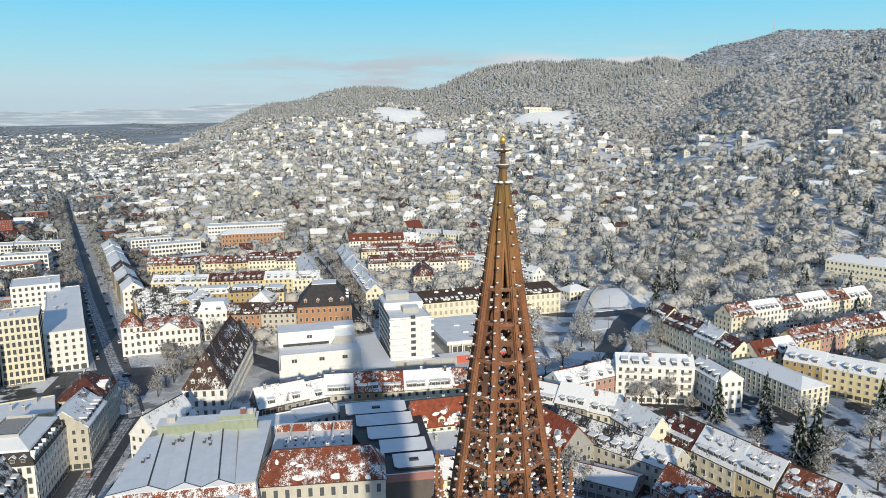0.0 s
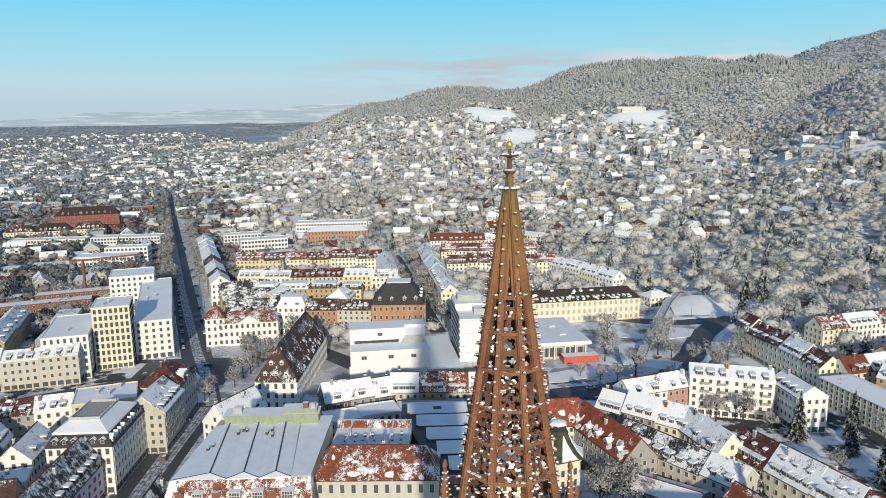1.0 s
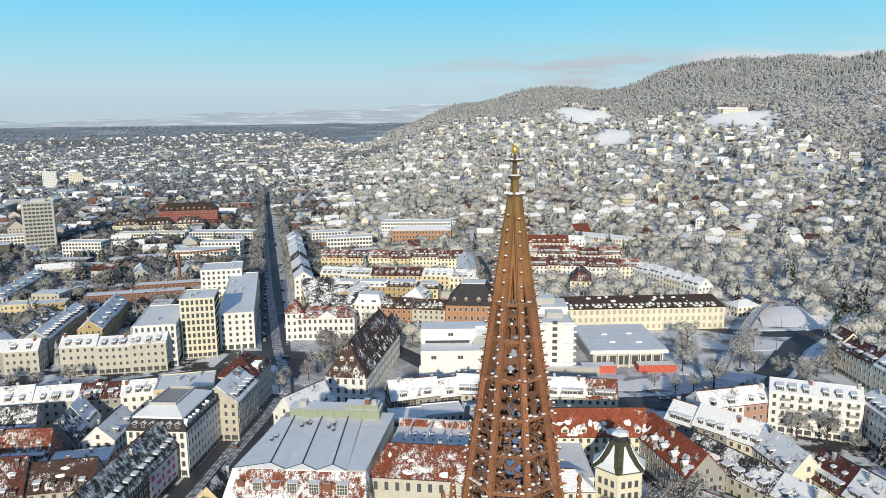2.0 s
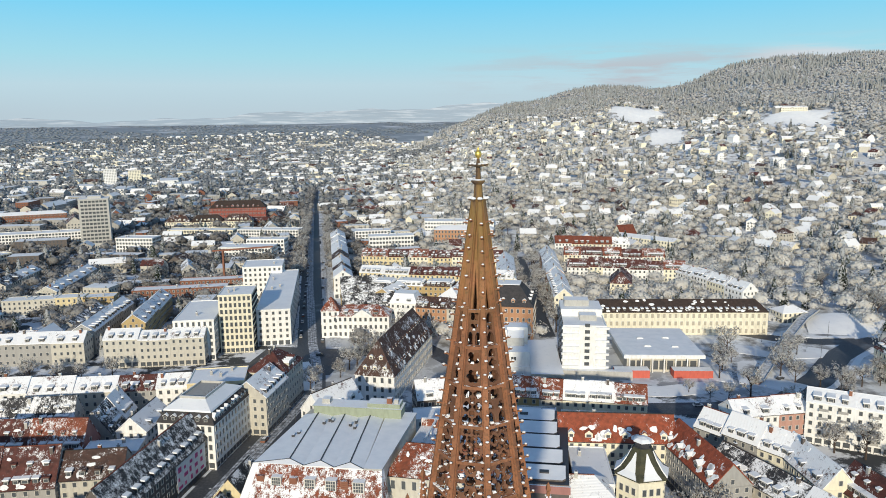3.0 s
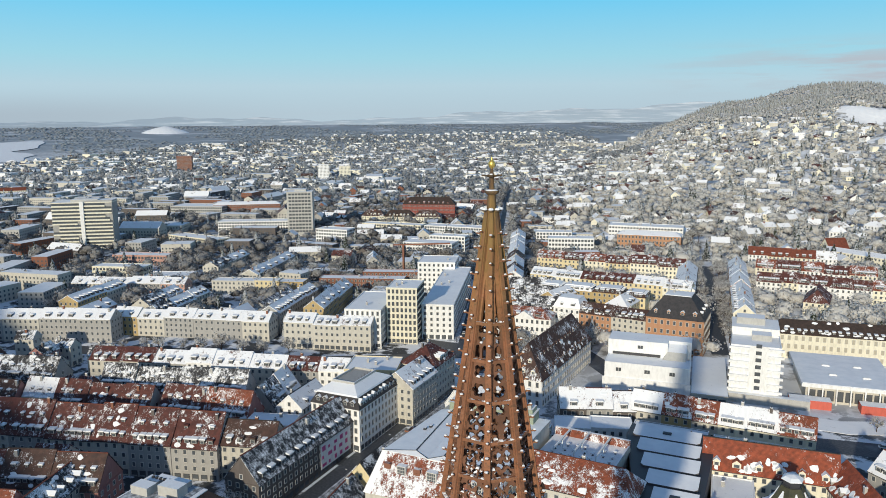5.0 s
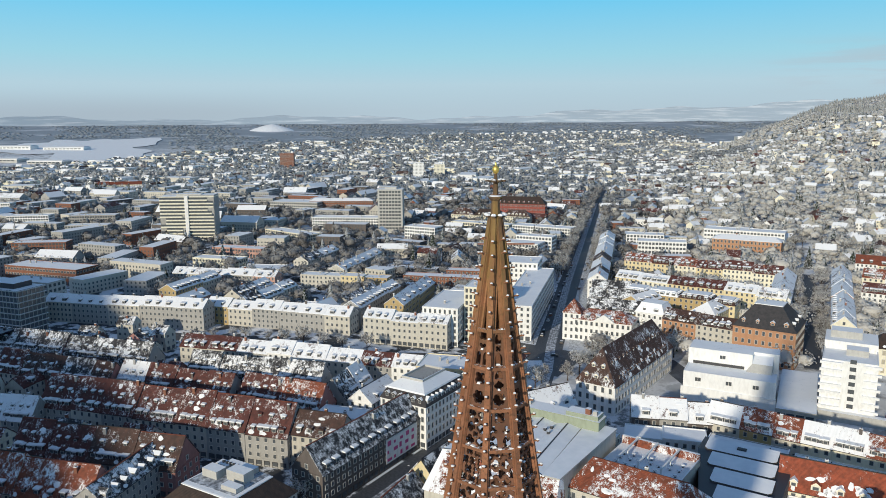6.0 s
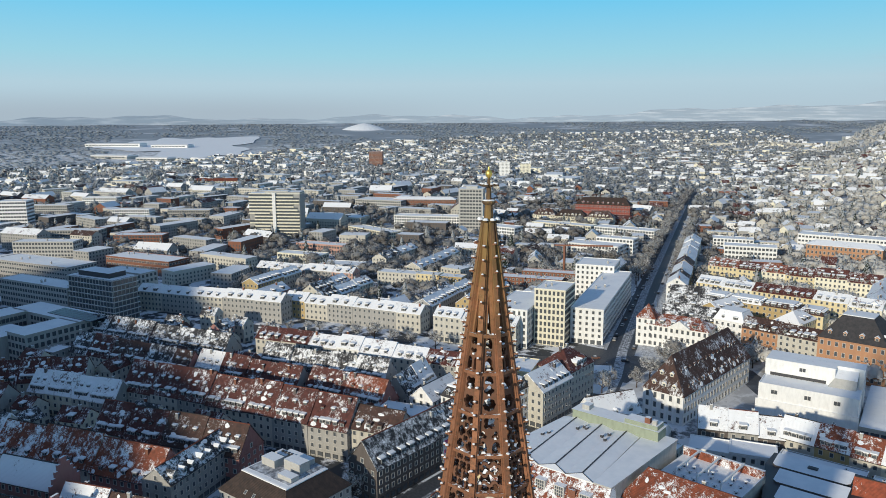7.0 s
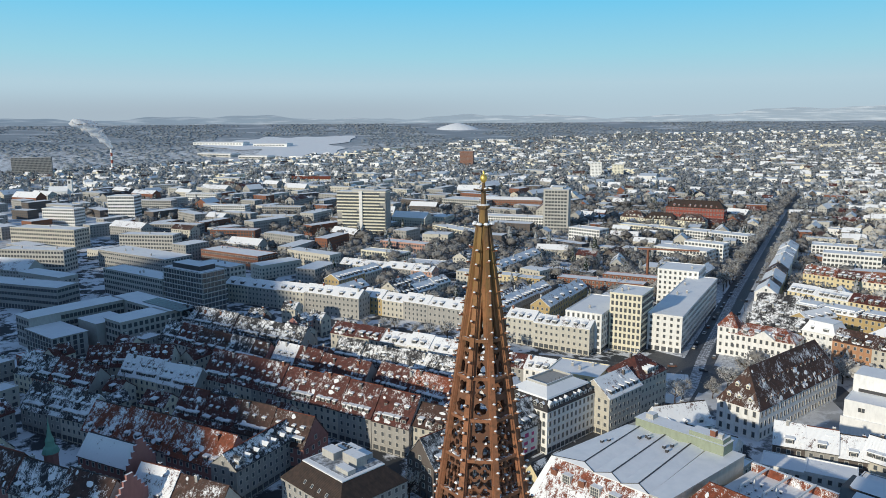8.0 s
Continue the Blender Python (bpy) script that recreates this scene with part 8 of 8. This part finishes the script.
def suburb(name, n, az0, az1, d0, d1, step, dims, label, windows, flat, roofs=None):
    x, y = sector(n * 3, az0, az1, d0, d1)
    a, d = polar(x, y)
    spread = np.interp(a, (-84, -60, -48, -30, -12, 45), (1800, 2300, 3000, 3900, 4200, 4200))
    keep = (d < spread + wob(x, y) * 200) & (d < wood_line(a)) & ~clearing(x, y) & ~((x > 60) & (y < 640)) & (y > np.interp(x, (-560, -480, -340, -330), (60, 150, 270, 330)))
    keep &= rng.random(len(x)) < np.interp(a, (-84, -16, 6, 13, 22, 42), (1, 1, 1, 0.8, 0.6, 0.55))
    x, y = x[keep], y[keep]
    ok = free(x, y, dims[0] * 0.62)
    x, y = x[ok], y[ok]
    taken, px, py = {}, [], []
    for u, v in zip(x, y):
        cell = (int(u // step), int(v // step))
        if cell in taken:
            continue
        if any((cell[0] + i, cell[1] + j) in taken and math.dist(taken[(cell[0] + i, cell[1] + j)], (u, v)) < step * 0.8 for i in (-1, 0, 1) for j in (-1, 0, 1)):
            continue
        taken[cell] = (u, v)
        px.append(float(u))
        py.append(float(v))
        if len(px) >= n:
            break
    return far_houses(name, np.array(px), np.array(py), dims, label, WO if name == "inner_suburb" else WF, roofs or RF, windows, flat)


# landmarks of the outer quarters
building("broad grey office slab with upright ribs and snowy roof", -1820, 496, 68, 82, 20, 42, roof="flat", wall="grey", storeys=11, win=(1.6, 2.4, 2.6), wkind="dark", name="office_slab", category="office", shop=False, single=False)
building("white mid-rise block with window bands", -857, 355, 45, 33, 20, 32, roof="flat", wall="white", storeys=8, win=(2.2, 1.7, 2.7), wkind="dark", name="office_block", category="office", shop=False)
building("white office block under snow", -862, 286, 33, 44, 18, 22, roof="flat", wall="white", storeys=6, win=(1.8, 1.6, 2.8), wkind="dark", name="office_block", category="office", shop=False)
building("long pale office wing under snow", -720, 232, 30, 78, 20, 19, roof="flat", wall="stone", storeys=5, win=(1.8, 1.7, 2.8), wkind="dark", name="office_block", category="office", shop=False)
for u, v, ln, hh, wl in ((-805, 470, 46, 15, "white"), (-750, 515, 52, 14, "grey"), (-690, 470, 44, 12, "concrete"), (-700, 350, 60, 13, "grey"), (-620, 380, 48, 12, "brick"), (-640, 300, 56, 14, "concrete"), (-600, 190, 60, 18, "concrete"), (-930, 420, 60, 16, "concrete"), (-990, 520, 50, 14, "white")):
    building("flat-roofed office block under snow", u, v, 38, ln, 17, hh, roof="flat", wall=wl, win=(1.8, 1.6, 2.8), chim=2, wkind="dark", name="office_block", category="office", shop=False)
building("tall brick tower block on the plain", -1322, 1420, 33, 36, 18, 40, roof="flat", wall="brick", storeys=12, name="tower_block", category="tower block", shop=False, single=False)
building("white tower block under snow", -852, 1340, 33, 24, 16, 31, roof="flat", wall="white", storeys=10, name="tower_block", category="tower block", shop=False, single=False)
building("cream tower block under snow", -815, 1366, 33, 24, 16, 27, roof="flat", wall="cream", storeys=9, name="tower_block", category="tower block", shop=False, single=False)
building("long brick institute with snowy roof", -594, 777, 33, 86, 15, 15, 18, "hip", "brick", "tile_white", 4, shop=False, name="institute", category="building")
row("terrace with bright red roof", -1193, 799, -1144, 859, 12, 9, 14, ("cream",), ("tile_bare",), 26, seed=91, shop=False, single=False)


def far_church(x, y, rot):
    ob = thing("church", x, y, float(height(x, y)), rot, "small white church with square tower under snow", "church")
    m = Mesh("white", "snow")
    m.loft([[(-14, -7, -2), (14, -7, -2), (14, 7, -2), (-14, 7, -2)], [(-14, -7, 11), (14, -7, 11), (14, 7, 11), (-14, 7, 11)]], "white")
    part("nave", m, ob)
    m = Mesh("snow")
    m.loft([[(-14.4, -7.6, 10.8), (14.4, -7.6, 10.8), (14.4, 7.6, 10.8), (-14.4, 7.6, 10.8)], [(-14.4, -0.1, 19), (14.4, -0.1, 19), (14.4, 0.1, 19), (-14.4, 0.1, 19)]], "snow")
    part("roof", m, ob)
    m = Mesh("white", "glass")
    m.box(14, 21, -3.5, 3.5, -2, 30, "white")
    m.box(16, 19, -3.6, -3.5, 23, 27, "glass")
    part("tower", m, ob)
    m = Mesh("slate")
    m.loft([[(13.7, -3.8, 30), (21.3, -3.8, 30), (21.3, 3.8, 30), (13.7, 3.8, 30)], [(17.4, -0.1, 35), (17.6, -0.1, 35), (17.6, 0.1, 35), (17.4, 0.1, 35)]], "slate")
    part("tower_roof", m, ob)
    FOOT.append((x, y, math.cos(radians(rot)), math.sin(radians(rot)), 22, 8))


far_church(-1231, 385, 60)

# yard houses among the old terraces, and the villas nearest to the park, each on its own
yr = random.Random(31)
made = 0
while made < 34:
    u, v = yr.uniform(-320, -160), yr.uniform(80, 255)
    if free(u, v, 6.0):
        building("small old yard house with snow-patched roof", u, v, yr.choice((18, 108)) + yr.uniform(-6, 6), yr.uniform(9, 13), yr.uniform(8, 10), yr.uniform(8, 11), roof=yr.choice(("gable", "gable", "flat")),
                 wall=yr.choice(W1), tile=yr.choice(("tile_dark", "tile_brown", "tile_red")), dorm=1, single=False)
        made += 1
made = 0
while made < 46:
    u, v = yr.uniform(-30, 330), yr.uniform(640, 900)
    if free(u, v, 11.0) and math.hypot(u, v) < wood_line(math.degrees(math.atan2(u, v))):
        h = yr.uniform(6, 8.5)
        building("villa in a garden under deep snow", u, v, yr.uniform(0, 180), yr.uniform(12, 17), yr.uniform(10, 12), h, h + yr.uniform(3.5, 5), yr.choice(("hip", "gable")), yr.choice(WF), yr.choice(RF), chim=1, shop=False,
                 single=False, base=float(height(u, v)))
        made += 1
suburb("villa_quarter", 350, -14, 42, 640, 1250, 30, (12.5, 10, 6.5), "snowy villas on the lower hillside", True, 0.12)
suburb("villa_slope", 800, -16, 24, 1250, 2050, 30, (12.5, 10, 6), "snowy villas on the upper hillside", False, 0.12)
suburb("inner_suburb", 330, -88, -34, 340, 1300, 46, (34, 15, 11), "flat-roofed offices and apartment blocks under snow", True, 0.82)
suburb("inner_suburb", 330, -34, -8, 340, 1250, 34, (19, 11, 8), "snowy houses of the inner suburb", True, 0.45)
suburb("outer_halls", 150, -62, -9, 1350, 3300, 120, (62, 30, 8), "wide flat snowy halls and works on the plain", False, 1.0)
suburb("outer_suburb", 1700, -84, -10, 1250, 2600, 38, (19, 11, 5.5), "snowy houses and halls of the outer suburb", False, 0.4, RO)
suburb("far_suburb", 2000, -84, -6, 2600, 4100, 46, (17, 10, 4.2), "snowy roofs of the far suburb", False, 0.25, RO)

# open snow-covered meadows on the hillside and the plain
def meadow(az, d, wa, wd, label):
    m = Mesh("snow")
    n, k = 48, 7
    for j in range(k + 1):
        for i in range(n):
            t = 2 * math.pi * i / n
            r = j / k * (1 + 0.2 * math.sin(3 * t + az) + 0.14 * math.sin(5 * t + 2 * az) + 0.1 * math.sin(11 * t + az))
            a, e = radians(az + wa * r * math.cos(t)), d + wd * r * math.sin(t)
            x, y = e * math.sin(a), e * math.cos(a)
            m.v.append((x, y, float(height(x, y)) + 2.2))
    for j in range(k):
        for i in range(n):
            q = (i + 1) % n
            m.f.append((j * n + i, j * n + q, (j + 1) * n + q, (j + 1) * n + i))
            m.m.append(0)
    tagged(new("meadow", m.data("meadow")), label, "meadow", kind="structure")


for (a0, d0, wa, wd, up), label in zip(STEEP, ("open white snow meadow on the wooded hillside", "open white snow meadow among the villas", "open white snow terrace below the woods")):
    meadow(a0, d0, wa, wd, label)
meadow(-57.5, 3150, 4.8, 560, "wide white snow field on the plain")
meadow(-3.5, 3300, 2.2, 120, "white snow meadow on a far slope")
vx, vy = 1575 * math.sin(radians(17.3)), 1575 * math.cos(radians(17.3))
building("long pale villa on a hillside terrace", vx, vy, -12, 46, 12, 7, 10, "hip", "cream", "tile_snowy", 2, base=float(height(vx, vy)), shop=False, single=False)

# garden and park trees
x, y = sector(97000, -84, 46, 330, 3700)
extra = sector(2600, -8, 46, 400, 1000)
x, y = np.concatenate([x, extra[0]]), np.concatenate([y, extra[1]])
a, d = polar(x, y)
leafy = np.interp(a, (-84, -40, -28, -16, -8, 6, 14, 22, 44), (0.7, 0.75, 1.0, 1.0, 0.9, 0.8, 0.6, 0.56, 0.56))
leafy = np.where((d > 480) & (d < 1050), leafy * 1.15, leafy)
leafy = leafy * np.where(a < -12, np.interp(d, (1000, 1400, 2500, 3700), (1, 0.5, 0.28, 0.25)), 1)
leafy = np.where((a > -12) & (d > 2500), 0, leafy) * np.where((a > -9) & (a < 10) & (d > 850), 0.72, 1)
leafy = np.where(((np.abs(a + 57.5) < 5.5) & (d > 2350)) | (d > np.interp(a, (-84, -60, -48, -30, -12), (1800, 2300, 3000, 3900, 4200))), 0, leafy)
keep = (d < wood_line(a) + 160) & ~clearing(x, y) & (rng.random(len(x)) < leafy) & ~((y < 330) & (x < 150)) & (y > 200)
x, y, d = x[keep], y[keep], d[keep]
keep = free(x, y, 2.5) & ~((x > 20) & (x < 190) & (y > 292) & (y < 425)) & ~((x > 150) & (x < 200) & (y > 425) & (y < 470))
x, y, d = x[keep], y[keep], d[keep]
dark = rng.random(len(x)) < np.where(np.degrees(np.arctan2(x, y)) > 0, 0.17, 0.11)
close = d < 1050
close1 = d < 640
town = np.degrees(np.arctan2(x, y)) + wob(x, y) * 8 < -11
for key, label, where in (("woods_garden", "frosted garden trees among the houses", ~town), ("woods_bare", "bare brown town trees with little frost", town)):
    for near, quads, coarse, dome in ((close1, 110, 0.085, (9, 4)), (close & ~close1, 24, 0.13, (7, 3)), (~close, 4, 0.34, (5, 2))):
        pick = ~dark & near & where
        # bare trees beyond 1050 m take the haze-tinted copy
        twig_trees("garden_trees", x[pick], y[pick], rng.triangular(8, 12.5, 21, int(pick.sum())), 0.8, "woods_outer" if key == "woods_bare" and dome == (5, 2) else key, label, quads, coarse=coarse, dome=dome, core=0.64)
for pick, quads, coarse, dome in ((dark & close1, 60, 0.13, (9, 8)), (dark & close & ~close1, 20, 0.2, (7, 6)), (dark & ~close, 6, 0.4, (5, 3))):
    twig_trees("garden_conifers", x[pick], y[pick], rng.uniform(6, 10.5, int(pick.sum())), 1.75, "woods_dark", "dark garden conifers among the houses", quads, True, coarse, dome=dome, core=0.9)
# trees along the main street, too many to count
st = np.linspace(200, 900, 150)
off = np.where(np.arange(150) % 3 == 0, 12.5, np.where(np.arange(150) % 3 == 1, -11.0, -17.0)) + rng.normal(0, 1.2, 150)
x, y = -100 - 0.3095 * st + 0.951 * off, 362 + 0.951 * st + 0.3095 * off
twig_trees("street_trees", x, y, rng.uniform(8, 13, 150), 1.05, "woods_bare", "bare brown trees in rows along the main street", 40, coarse=0.12, dome=(7, 3), core=0.6)
x, y = sector(19000, -84, 2, 1150, 4750)
a, d = polar(x, y)
town = np.interp(a, (-84, -60, -48, -30, -12, 2), (1600, 2000, 2500, 3400, 3800, 3800))
open_field = ((np.abs(a + 57.5) < 5.5) & (d > 2350) & (d < 3750)) | (((a + 44.8) / 3.2) ** 2 + ((d - 4150) / 300) ** 2 < 1)
keep = (wob(x * 0.35 + 9, y * 0.9) + rng.normal(0, 0.12, len(x)) > -0.3) & (d > town) & ~open_field
belt = np.array([tr.uniform(0, 1) for _ in range(700)])
bx, by = np.interp(belt, (0, 0.35, 0.7, 1), (-1620, -1480, -1330, -1180)) + rng.normal(0, 30, 700), np.interp(belt, (0, 0.35, 0.7, 1), (800, 960, 1130, 1290)) + rng.normal(0, 26, 700)
twig_trees("tree_belt", bx[:480], by[:480], rng.uniform(9, 15, 480), 1.0, "woods", "belt of bare trees before the snow field", 16, coarse=0.25, dome=(5, 2))
twig_trees("tree_belt", bx[480:], by[480:], rng.uniform(6, 9, 220), 2.3, "woods_dark", "dark conifers in the tree belt", 14, True, 0.4)
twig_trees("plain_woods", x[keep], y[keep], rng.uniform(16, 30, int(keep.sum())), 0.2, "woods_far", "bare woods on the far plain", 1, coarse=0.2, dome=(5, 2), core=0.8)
